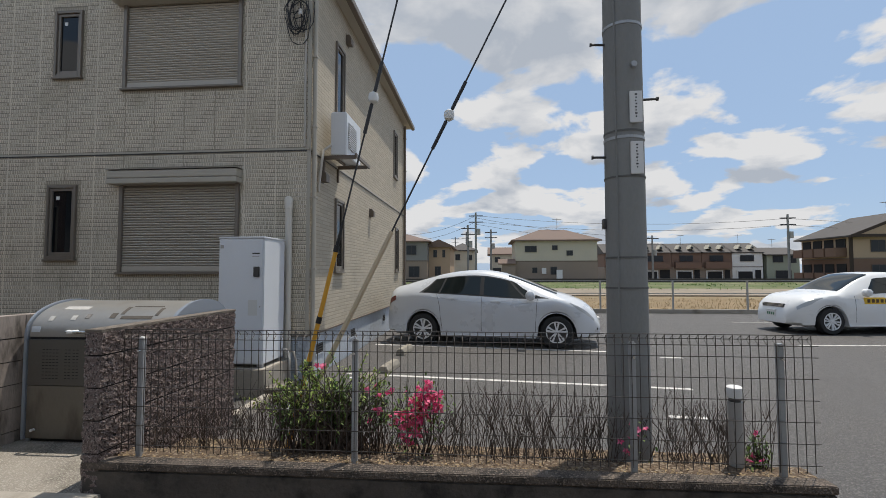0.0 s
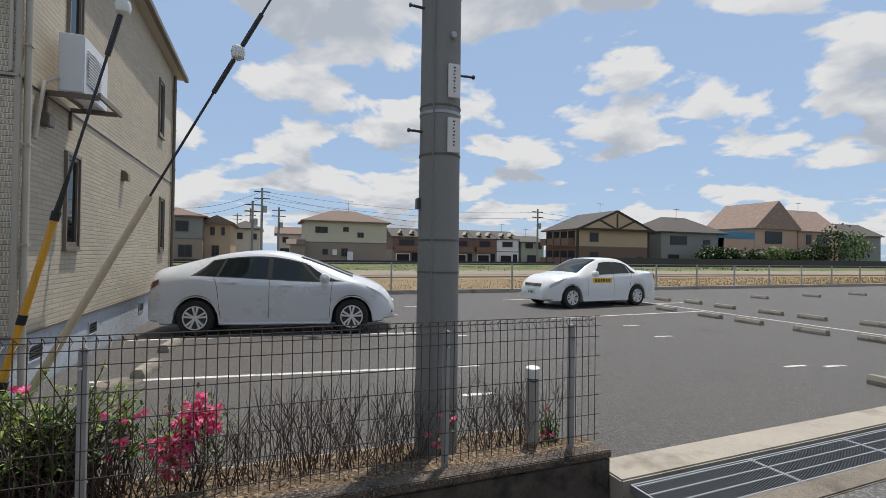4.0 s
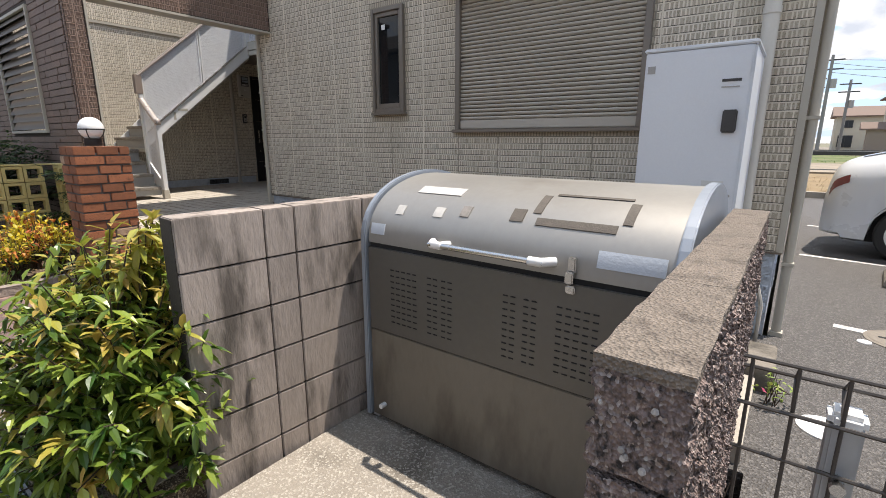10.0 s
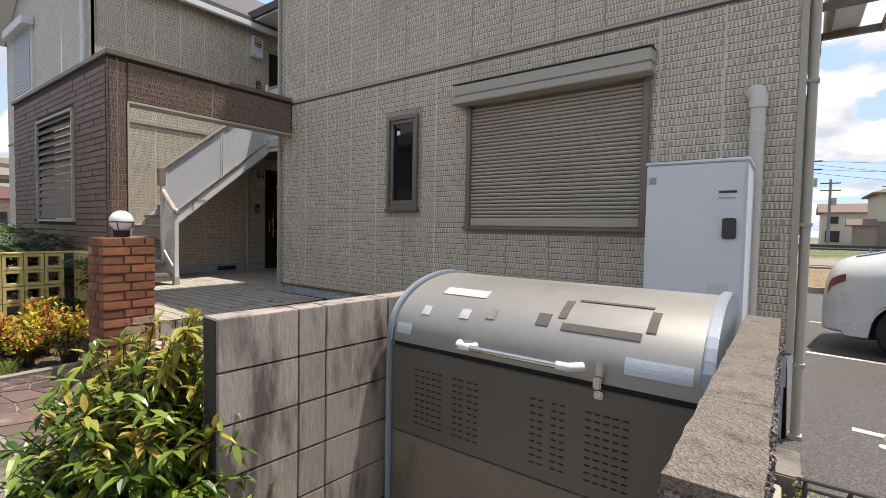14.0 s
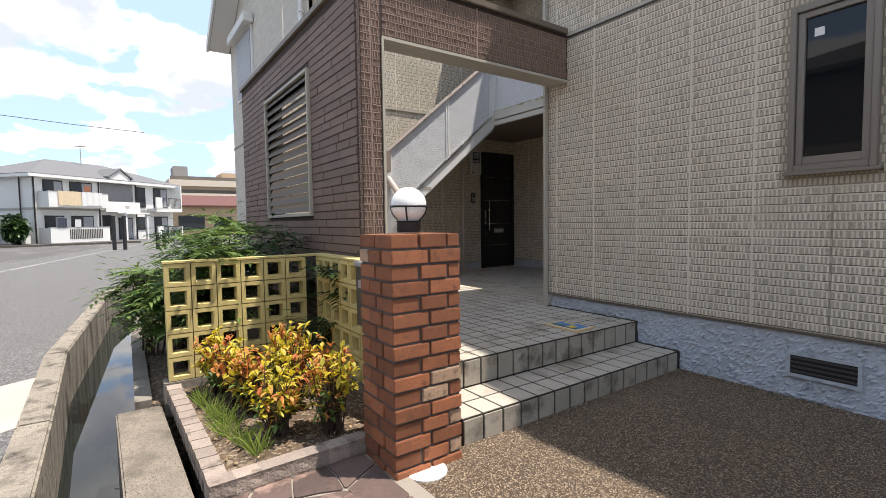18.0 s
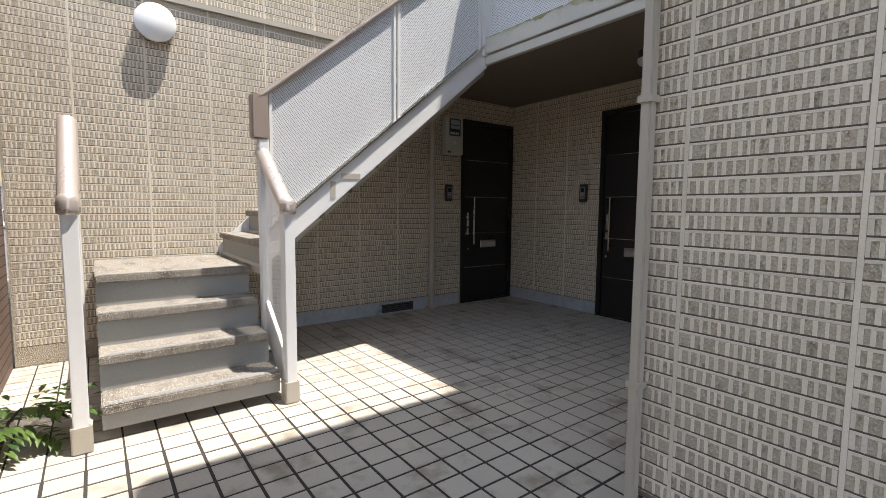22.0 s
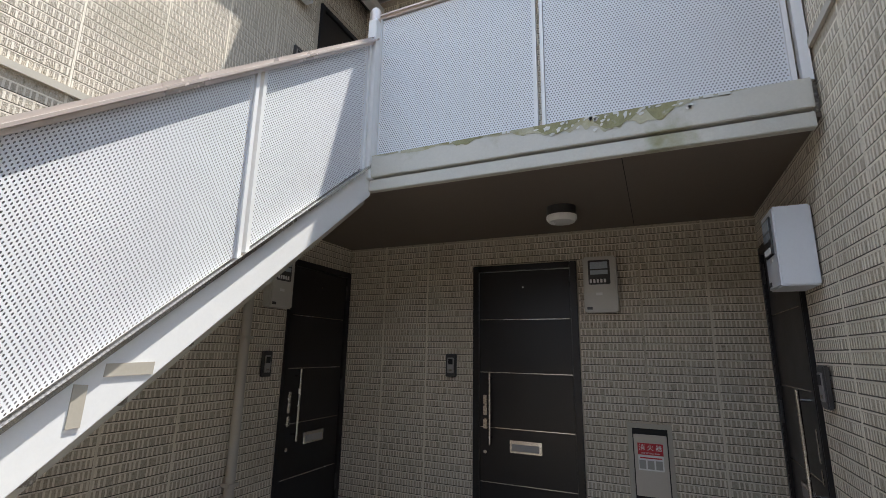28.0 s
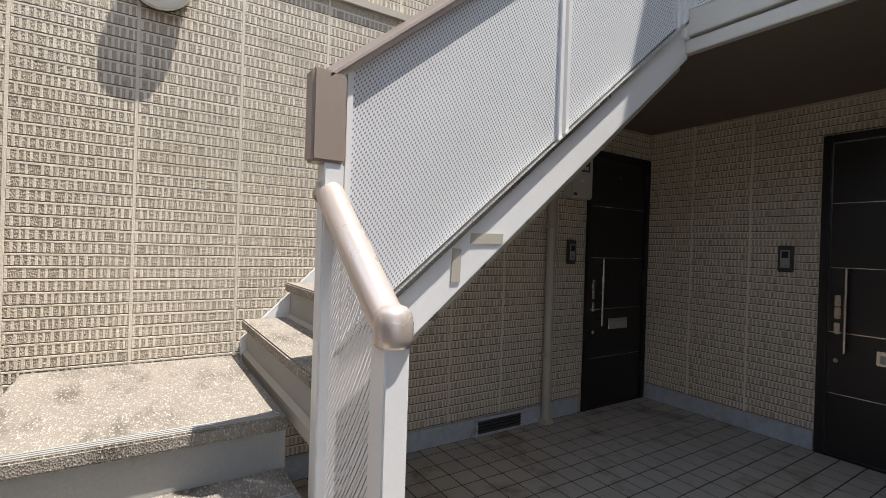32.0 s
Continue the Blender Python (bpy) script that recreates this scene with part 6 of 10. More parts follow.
part("pole_disc", Shape().lathe([(0.02, -0.02), (0.024, 0.0)], (PXC + 0.035, PYC - 0.134, 2.73), 12, "y"), GALV, pole)
part("ground_wire", Shape().tube([(PXC - 0.085, PYC - 0.117, 0.0), (PXC - 0.085, PYC - 0.112, 2.0), (PXC - 0.085, PYC - 0.098, 5.0)], 0.006, 6), POLEM, pole)
part("socket", Shape().box(PXC - 0.16, PXC - 0.14, PYC - 0.03, PYC + 0.02, 1.60, 1.67), GREYDARK, pole)


def guy(name, foot, knee, ins, cover, label, z_top):
    g_ = thing(name, foot, label, "guy wire", "guy wires")
    f, k = Vector(foot), Vector(knee)
    d = (k - f).normalized()
    top = f + d * ((z_top - f.z) / d.z)
    part("wire", Shape().tube([f + d * 0.1, top], 0.007, 6), WIRECABLE, g_)
    part("cover", Shape().tube([f - d * 0.05, k], 0.019 if cover is YCOVER else 0.022, 12, r1=0.016 if cover is YCOVER else 0.018), cover, g_, "plastic guy cover", smooth=True)
    if cover is YCOVER:
        for t in (0.36, 0.62, 0.985):
            q = f + (k - f) * t
            part("black_band", Shape().tube([q, q + d * (0.10 if t < 0.5 else 0.05)], 0.029 if t < 0.5 else 0.021, 12), BLACK, g_, smooth=True)
        part("sheath", Shape().tube([k, k + d * 0.22], 0.016, 8, r1=0.009), BLACK, g_)
    i = Vector(ins)
    part("insulator", Shape().lathe([(0.010, -0.045), (0.034, -0.03), (0.040, 0.0), (0.034, 0.03), (0.010, 0.045)], tuple(i), 14), CERAMIC, g_, "white porcelain guy insulator", smooth=True)
    for s_ in (-1, 1):
        part("wire_grip", Shape().tube([i + d * 0.05 * s_, i + d * 0.28 * s_], 0.014, 6), WIRECABLE, g_)


guy("guy_wire", (-1.44, 3.40, 0.02), (-1.09, 3.40, 1.47), (-0.815, 3.40, 2.61), YCOVER, "pole guy wire with a yellow and black cover", 8.5)
guy("guy_wire", (-1.46, 3.42, 0.02), (-0.675, 3.42, 1.60), (-0.245, 3.42, 2.465), BEIGE, "pole guy wire with a beige cover", 4.9)
mp_ = thing("marker_post", (1.52, 3.02, 0.0), "short grey marker post with a white cap", "post")
part("body", Shape().tube([(1.52, 3.02, -0.05), (1.52, 3.02, 0.51)], 0.040, 18), GREY, mp_, smooth=True)
part("ring", Shape().tube([(1.52, 3.02, 0.50), (1.52, 3.02, 0.535)], 0.034, 18), GREYDARK, mp_, "dark gap under the cap", smooth=True)
part("cap", Shape().lathe([(0.046, 0.535), (0.048, 0.56), (0.046, 0.594), (0.036, 0.602), (0.001, 0.604)], (1.52, 3.02, 0.0), 18), SIGNWHITE, mp_, "white plastic cap", smooth=True)

# ---- car park markings ----
def lot_line(x0, y0, x1, y1, w=0.08):
    a, b = Vector((x0, y0)), Vector((x1, y1))
    n_ = Vector((-(b - a).y, (b - a).x)).normalized() * w / 2
    setting("parking_line", Shape().prism([tuple(a - n_), tuple(b - n_), tuple(b + n_), tuple(a + n_)], "z", LOT - 0.01, LOT + 0.004), PAINTLINE, "worn white parking bay line", "line")


for (a, b, c, d) in ((-2.1, 9.06, 2.6, 8.5), (-1.9, 6.46, 2.5, 5.92), (-2.0, 11.6, 2.8, 11.1), (11.1, 13.0, 10.9, 3.2), (9.4, 11.5, 12.6, 11.7), (6.0, 9.55, 11.0, 9.75), (6.9, 13.7, 11.0, 13.9)):
    lot_line(a, b, c, d)
for (a, b) in ((6.36, 4.66), (1.8, 4.81), (6.46, 6.97), (6.85, 8.19), (2.9, 8.05), (6.9, 4.5), (3.4, 12.6)):
    lot_line(a, b, a + 0.35, b - 0.03, 0.07)
STOPM = mat("wheel_stop_concrete", (0.29, 0.262, 0.215), 0.9, var=0.25, scale=5, fine=50, bump=0.4, stain=(0.15, 0.13, 0.10), stain_at=0.53, stain_scale=4)
ws_proto = None
for x, y, tilt in [(-1.38, 8.2, -6), (-1.36, 6.75, -6), (12.2, 12.4, -2), (12.4, 11.4, -2), (12.2, 10.15, -2), (12.13, 8.8, -2), (12.1, 7.8, -2), (12.25, 6.6, -2), (9.97, 10.1, -2), (9.94, 8.75, -2), (9.9, 7.75, -2), (9.8, 6.43, -2), (9.9, 5.4, -2), (6.5, 3.5, -2), (-1.5, 4.7, -6), (16.5, 12.2, -2), (19.5, 12.3, -2), (22.5, 12.4, -2)]:
    if ws_proto is None:
        ws_proto = new("wheel_stop", Shape().prism([(-0.075, 0), (0.075, 0), (0.07, 0.05), (0.045, 0.105), (-0.045, 0.105), (-0.07, 0.05)], "y", -0.3, 0.3).mesh("wheel_stop", STOPM, None, 0.006))
        tagged(ws_proto, "weathered concrete wheel stop on the asphalt", "wheel stop", "wheel stops")
        ws_proto.matrix_basis = pose(x, y, LOT, 0, 0, tilt)
    else:
        copy_thing(ws_proto, pose(x, y, LOT, 0, 0, tilt))
for x, y, r_ in ((-2.0, 4.80, 0.115), (-6.6, 3.53, 0.10), (-1.75, 6.2, 0.04)):
    z = LOT if y > 4 else GRAVEL
    solo("round_cover", Shape().lathe([(r_, -0.01), (r_, 0.006), (r_ * 0.93, 0.010)], (x, y, z), 24), SIGNWHITE, "small round white plastic drain cover", "cover", "drain covers")
mh = thing("manhole_cover", (-1.53, 6.36, LOT), "round concrete manhole cover in the asphalt", "manhole cover")
part("ring", Shape().lathe([(0.215, -0.01), (0.215, 0.004), (0.20, 0.006)], (-1.53, 6.36, LOT), 32), CONC_DARK, mh)
part("lid", Shape().lathe([(0.19, -0.005), (0.19, 0.007), (0.18, 0.009)], (-1.53, 6.36, LOT), 32), CONC_DARK, mh)
for s_ in (-1, 1):
    part("lift_slot", Shape().box(-1.53 + 0.11 * s_ - 0.025, -1.53 + 0.11 * s_ + 0.025, 6.345, 6.37, LOT + 0.0092, LOT + 0.012), DARK, mh)
# low fence and kerb at the far side of the lot
setting("kerb_far", Shape().box(-30, 60, 16.4, 16.55, -0.6, 0.02), CONC, "low concrete kerb at the end of the car park", "kerb")
setting("field", Shape().box(-60, 200, 16.55, 26, -0.7, -0.05), mat("dry_grass", (0.21, 0.15, 0.08), 1.0, var=0.35, scale=0.6, fine=8, bump=0.6, stain=(0.25, 0.21, 0.12), stain_at=0.55, stain_scale=0.5), "strip of dry straw-coloured grass", "field")
setting("field", Shape().box(-60, 200, 26, 36, -0.7, 0.02), mat("bare_field", (0.24, 0.2, 0.15), 1.0, var=0.35, scale=0.5, fine=6, bump=0.6), "bare grey-brown field", "field")
setting("field", Shape().box(-60, 200, 36, 56, -0.7, 0.02), mat("green_field", (0.09, 0.115, 0.035), 1.0, var=0.4, scale=0.35, fine=5, bump=0.8, stain=(0.22, 0.19, 0.11), stain_at=0.50, stain_scale=0.25), "overgrown green field", "field")
setting("field", Shape().box(-60, 200, 56, 130, -0.7, 0.0), CONC_DARK, "ground before the far houses", "ground")
ff = thing("far_fence", (10, 16.48, 0.02), "low wire fence with thin grey posts beyond the car park", "fence")
for k in range(22):
    x = -8 + 2.4 * k
    part("post", Shape().box(x - 0.025, x + 0.025, 16.45, 16.5, 0.0, 1.0), GREY, ff)
for z in (0.98, 0.55):
    part("rail", Shape().box(-8, 42.4, 16.47, 16.485, z - 0.012, z + 0.012), GREY, ff)

# ---- cars ----
CARGLASS = glass_mat("car_glass", (0.012, 0.016, 0.016), 0.03, 0.4)
SILVER = mat("car_silver", (0.62, 0.64, 0.67), 0.3, 0.1, var=0.01, bump=0.0, coat=0.6)
CARWHITE = mat("car_white", (0.74, 0.74, 0.73), 0.3, var=0.02, bump=0.0, coat=0.6)
TYRE = mat("tyre", (0.018, 0.018, 0.018), 0.8, var=0.1)
# backing disc's dark colour stands for the shade between the spokes
RIMDARK = mat("rim_shadow", (0.05, 0.05, 0.05), 0.5, 0.3, var=0.05, bump=0)
RIM = mat("wheel_rim", (0.74, 0.74, 0.74), 0.35, 0.15, var=0.04, bump=0)
LAMP = glass_mat("headlamp", (0.45, 0.47, 0.48), 0.1)
TAIL = glass_mat("tail_lamp", (0.16, 0.02, 0.02), 0.12)


def curve(points):
    xs, ys = [p[0] for p in points], [p[1] for p in points]

    def at(x):
        x = min(max(x, xs[0]), xs[-1])
        k = next((i for i in range(len(xs) - 2) if x < xs[i + 1]), len(xs) - 2)
        t = (x - xs[k]) / (xs[k + 1] - xs[k])
        m0 = (ys[k + 1] - ys[k - 1]) / (xs[k + 1] - xs[k - 1]) if k else (ys[1] - ys[0]) / (xs[1] - xs[0])
        m1 = (ys[k + 2] - ys[k]) / (xs[k + 2] - xs[k]) if k + 2 < len(xs) else (ys[k + 1] - ys[k]) / (xs[k + 1] - xs[k])
        h = xs[k + 1] - xs[k]
        t2, t3 = t * t, t * t * t
        return (2 * t3 - 3 * t2 + 1) * ys[k] + (t3 - 2 * t2 + t) * h * m0 + (-2 * t3 + 3 * t2) * ys[k + 1] + (t3 - t2) * h * m1

    return at


def car(place, turn, spec, paint, label, category="car", scale=1.0, shrink=1.0):
    c = thing("car", place, label, category, "", turn)
    L = spec["length"]
    top, belt, hw, ht = (curve(spec[k]) for k in ("top", "belt", "half", "half_top"))
    wheels, wr = spec["wheels"], 0.31
    mid = sum(wheels) / 2
    arch = wr + 0.055

    def low(x):
        z = 0.19 if 0.25 < x < L - 0.25 else 0.24
        for w in wheels:
            if abs(x - w) < arch:
                z = max(z, wr + math.sqrt(arch * arch - (x - w) ** 2))
        return z

    def ring(x):
        zt, zb, a, b, zl = top(x), min(belt(x), top(x) - 0.012), hw(x), ht(x), low(x)
        zl = min(zl, zb - 0.03)
        return [(0, zl), (a * 0.90, zl), (a * 0.975, zl + 0.03), (a, zl + 0.45 * (zb - zl)), (a * 0.985, zl + 0.8 * (zb - zl)), (a * 0.955, zb),
                (b + 0.03, zt - 0.055 - 0.10 * max(0, zt - zb - 0.25)), (b * 0.90, zt - 0.012), (b * 0.5, zt + 0.004), (0, zt + 0.008)]

    def side(x, t, out=0.006):
        r_ = ring(x)
        p, q = Vector(r_[5]), Vector(r_[6])
        d = (q - p).normalized()
        v = p + (q - p) * t + Vector((d.y, -d.x)) * out
        return v

    n = 120
    xs = [L * k / n for k in range(n + 1)]
    body = Shape()
    for sgn in (1, -1):
        vs = []
        for x in xs:
            vs += [(x - mid, sgn * a, z) for a, z in ring(x)]
        fs = []
        for i in range(n):
            for k in range(9):
                q = (i * 10 + k, (i + 1) * 10 + k, (i + 1) * 10 + k + 1, i * 10 + k + 1)
                fs.append(q if sgn > 0 else q[::-1])
        for i, flip in ((0, False), (n, True)):
            q = tuple(i * 10 + k for k in range(10))
            fs.append(q if (sgn > 0) != flip else q[::-1])
        body.add(vs, fs)
    bm_ = part("body", body, paint, c, local=True, smooth=True)
    part("underside", Shape().box(0.35 - mid, L - 0.35 - mid, -0.60, 0.60, 0.17, 0.70), BLACK, c, local=True)

    def sheet(name, x0, x1, t0, t1, m, label="", slant0=0.0, slant1=0.0, both=True, out=0.006):
        for sgn in ((1, -1) if both else (-1,)):
            vs, fs, k_ = [], [], 14
            for i in range(k_ + 1):
                for j in range(5):
                    t = t0 + (t1 - t0) * j / 4
                    x = (x0 + slant0 * t) + ((x1 + slant1 * t) - (x0 + slant0 * t)) * i / k_
                    p = side(x, t, out)
                    vs.append((x - mid, sgn * p[0], p[1]))
            for i in range(k_):
                for j in range(4):
                    q = (i * 5 + j, (i + 1) * 5 + j, (i + 1) * 5 + j + 1, i * 5 + j + 1)
                    fs.append(q if sgn > 0 else q[::-1])
            part(name, Shape().add(vs, fs), m, bm_, label, local=True, smooth=True)

    for w in spec.get("band", ()):
        sheet("window_surround", w[0], w[1], 0.05, 0.95, GREYDARK, "black window surround", w[2], w[3], True, 0.002)
    for w in spec["windows"]:
        sheet("side_window", w[0], w[1], 0.10, 0.90, CARGLASS, "tinted side window", w[2], w[3])
    for w in spec.get("pillars", ()):
        sheet("window_pillar", w[0], w[1], 0.08, 0.92, BLACK, "", w[2], w[3])

    def over(name, x0, x1, s0, m, label=""):
        vs, fs = [], []
        for i in range(9):
            x = x0 + (x1 - x0) * i / 8
            r_ = ring(x)
            for j in range(-6, 7):
                f = abs(j) / 6
                pts = [r_[9], r_[8], r_[7], (r_[6][0] * s0 + r_[7][0] * (1 - s0), r_[6][1] * s0 + r_[7][1] * (1 - s0))]
                u = f * 3
                k = min(int(u), 2)
                p = Vector(pts[k]) + (Vector(pts[k + 1]) - Vector(pts[k])) * (u - k)
                vs.append((x - mid, math.copysign(p[0], j) if j else 0, p[1] + 0.006))
        for i in range(8):
            for j in range(12):
                fs.append((i * 13 + j, (i + 1) * 13 + j, (i + 1) * 13 + j + 1, i * 13 + j + 1))
        part(name, Shape().add(vs, fs), m, bm_, label, local=True, smooth=True)

    over("windscreen", *spec["windscreen"], 0.25, CARGLASS, "sloping windscreen")
    over("rear_window", *spec["rear_window"], 0.1, CARGLASS)

    def hull(x, f):
        """A place on the lower side: f from sill (0) to belt (1)."""
        r_ = ring(x)
        pts = r_[2:6]
        u = f * 3
        k = min(int(u), 2)
        p = Vector(pts[k]) + (Vector(pts[k + 1]) - Vector(pts[k])) * (u - k)
        return p

    for sgn in (1, -1):
        for x, lean in spec["door_lines"]:
            line = [Vector((x - mid + lean * f, sgn * (hull(x + lean * f, f)[0] + 0.001), hull(x + lean * f, f)[1])) for f in (0.08, 0.3, 0.5, 0.7, 0.85, 1.0)]
            part("door_gap", Shape().tube(line, 0.004, 4), BLACK, bm_, local=True)
        for x in spec["handles"]:
            p = hull(x, 0.86)
            part("door_handle", Shape().box(x - mid - 0.10, x - mid + 0.10, min(sgn * p[0], sgn * (p[0] + 0.03)), max(sgn * p[0], sgn * (p[0] + 0.03)), p[1] - 0.018, p[1] + 0.018), paint, bm_, local=True, bevel=0.012)
        xm = spec["mirror"]
        p = side(xm, 0.06)
        arm = part("mirror", Shape().lathe([(0.02, -0.10), (0.085, -0.06), (0.10, 0.0), (0.085, 0.06), (0.03, 0.09)], (xm - mid, sgn * (p[0] + 0.12), p[1] + 0.06), 12, "y"), paint, bm_, "door mirror", local=True, smooth=True)
        x0, x1, f0, f1 = spec["headlamp"]
        vs = []
        for i in range(7):
            lo = f0 + 0.5 * (f1 - f0) * (1 - i / 6)
            for j in range(4):
                q = hull(x0 + (x1 - x0) * i / 6, lo + (f1 - lo) * j / 3)
                vs.append((x0 + (x1 - x0) * i / 6 - mid, sgn * (q[0] + 0.009), q[1] + 0.004))
        fs = [(i * 4 + j, (i + 1) * 4 + j, (i + 1) * 4 + j + 1, i * 4 + j + 1) for i in range(6) for j in range(3)]
        part("headlamp", Shape().add(vs, fs if sgn > 0 else [q[::-1] for q in fs]), LAMP, bm_, "clear headlamp", local=True, smooth=True)
        x0, x1, f0, f1 = spec["tail"]
        vs = []
        for i in range(7):
            lo = f0 + 0.25 * (f1 - f0) * i / 6
            for j in range(4):
                q = hull(x0 + (x1 - x0) * i / 6, lo + (f1 - lo) * j / 3)
                vs.append((x0 + (x1 - x0) * i / 6 - mid, sgn * (q[0] + 0.009), q[1] + 0.004))
        fs = [(i * 4 + j, (i + 1) * 4 + j, (i + 1) * 4 + j + 1, i * 4 + j + 1) for i in range(6) for j in range(3)]
        part("tail_lamp", Shape().add(vs, fs if sgn > 0 else [q[::-1] for q in fs]), TAIL, bm_, "red tail lamp", local=True, smooth=True)
        sill = [Vector((x - mid, sgn * (ring(x)[2][0] - 0.004), 0.205)) for x in (wheels[0] + arch + 0.03, mid, wheels[1] - arch - 0.03)]
        part("sill", Shape().tube(sill, 0.022, 6), paint, bm_, local=True)
        for w in wheels:
            wy = sgn * (hw(w) - 0.11)
            tyre = part("tyre", Shape().lathe([(0.20, -0.08), (0.205, -0.10), (wr - 0.02, -0.10), (wr, -0.07), (wr, 0.07), (wr - 0.02, 0.10), (0.205, 0.10), (0.20, 0.08)], (w - mid, wy, wr), 32, "y", False), TYRE, c, "black tyre", local=True, smooth=True)
            rim = part("rim", Shape().lathe([(0.205, 0.06), (0.205, 0.10), (0.19, 0.10), (0.18, 0.07), (0.05, 0.065), (0.0, 0.065)] if sgn > 0 else [(0.0, -0.065), (0.05, -0.065), (0.18, -0.07), (0.19, -0.10), (0.205, -0.10), (0.205, -0.06)], (w - mid, wy, wr), 32, "y"), RIMDARK, tyre, local=True)
            part("rim_edge", Shape().lathe([(0.186, 0.088), (0.188, 0.104), (0.206, 0.104), (0.208, 0.088)] if sgn > 0 else [(0.208, -0.088), (0.206, -0.104), (0.188, -0.104), (0.186, -0.088)], (w - mid, wy, wr), 32, "y", False), RIM, rim, local=True, smooth=True)
            for k in range(spec["spokes"] * 2):
                a = 2 * math.pi * (k // 2) / spec["spokes"] + 0.3 + (0.20 if k % 2 else -0.20)
                ca, sa = math.cos(a), math.sin(a)
                yo = sgn * 0.098
                vs = []
                for rr, hwid in ((0.03, 0.013), (0.12, 0.015), (0.192, 0.020)):
                    for s_ in (-1, 1):
                        vs.append((w - mid + ca * rr - sa * hwid * s_, wy + yo - sgn * 0.012 * (rr < 0.1), wr + sa * rr + ca * hwid * s_))
                vs += [(v_[0], v_[1] - sgn * 0.03, v_[2]) for v_ in vs]
                part("spoke", Shape().add(vs, [(0, 2, 3, 1), (2, 4, 5, 3), (6, 7, 9, 8), (8, 9, 11, 10), (0, 6, 8, 2), (2, 8, 10, 4), (1, 3, 9, 7), (3, 5, 11, 9)]), RIM, rim, local=True)
            part("hub", Shape().lathe([(0.045, 0.07), (0.045, 0.10), (0.02, 0.105)] if sgn > 0 else [(0.02, -0.105), (0.045, -0.10), (0.045, -0.07)], (w - mid, wy, wr), 16, "y"), RIM, rim, local=True)
    xf = L - mid
    part("front_plate", Shape().box(xf - 0.02, xf + 0.012, -0.165, 0.165, 0.38, 0.545), SIGNWHITE, bm_, "white number plate", local=True, bevel=0.004)
    for k in range(4):
        part("plate_mark", Shape().box(xf + 0.0125, xf + 0.014, -0.12 + 0.065 * k, -0.08 + 0.065 * k, 0.41, 0.48), mat("plate_green", (0.03, 0.16, 0.08), 0.5), bm_, local=True)
    part("lower_grille", Shape().box(xf - 0.10, xf - 0.005, -0.42, 0.42, 0.27, 0.36), BLACK, bm_, local=True, bevel=0.01)
    if spec.get("grille"):
        part("grille", Shape().box(xf - 0.14, xf - 0.035, -0.36, 0.36, 0.60, 0.70), GREYDARK, bm_, "chrome-edged grille", local=True, bevel=0.012)
        for k in range(3):
            part("grille_bar", Shape().box(xf - 0.05, xf - 0.03, -0.35, 0.35, 0.615 + 0.03 * k, 0.625 + 0.03 * k), CHROME, bm_, local=True)
    for sgn in (-1, 1):
        part("fog_lamp", Shape().box(xf - 0.14, xf - 0.045, min(sgn * 0.44, sgn * 0.54), max(sgn * 0.44, sgn * 0.54), 0.33, 0.40), GREYDARK, bm_, local=True, bevel=0.015)
    for sgn in (-1, 1):
        # pressed crease along the doors
        crease = [Vector((x - mid, sgn * (hull(x, 0.80)[0] + 0.0005), hull(x, 0.80)[1])) for x in (wheels[0] + 0.15, wheels[0] + 0.8, mid, wheels[1] - 0.8, wheels[1] - 0.1)]
        part("body_crease", Shape().tube(crease, 0.0035, 4), paint, bm_, local=True, smooth=True)
        for w in wheels:
            lip = [Vector((w - mid + (arch + 0.004) * math.cos(math.pi * k / 12), sgn * (hull(min(max(w + (arch + 0.004) * math.cos(math.pi * k / 12), 0.05), L - 0.05), 0.03)[0] - 0.002), wr + (arch + 0.004) * math.sin(math.pi * k / 12))) for k in range(1, 12)]
            part("wheel_arch_lip", Shape().tube(lip, 0.011, 5), paint, bm_, local=True, smooth=True)
    c.scale = (scale * shrink, scale, scale)
    return c, hull, mid, bm_


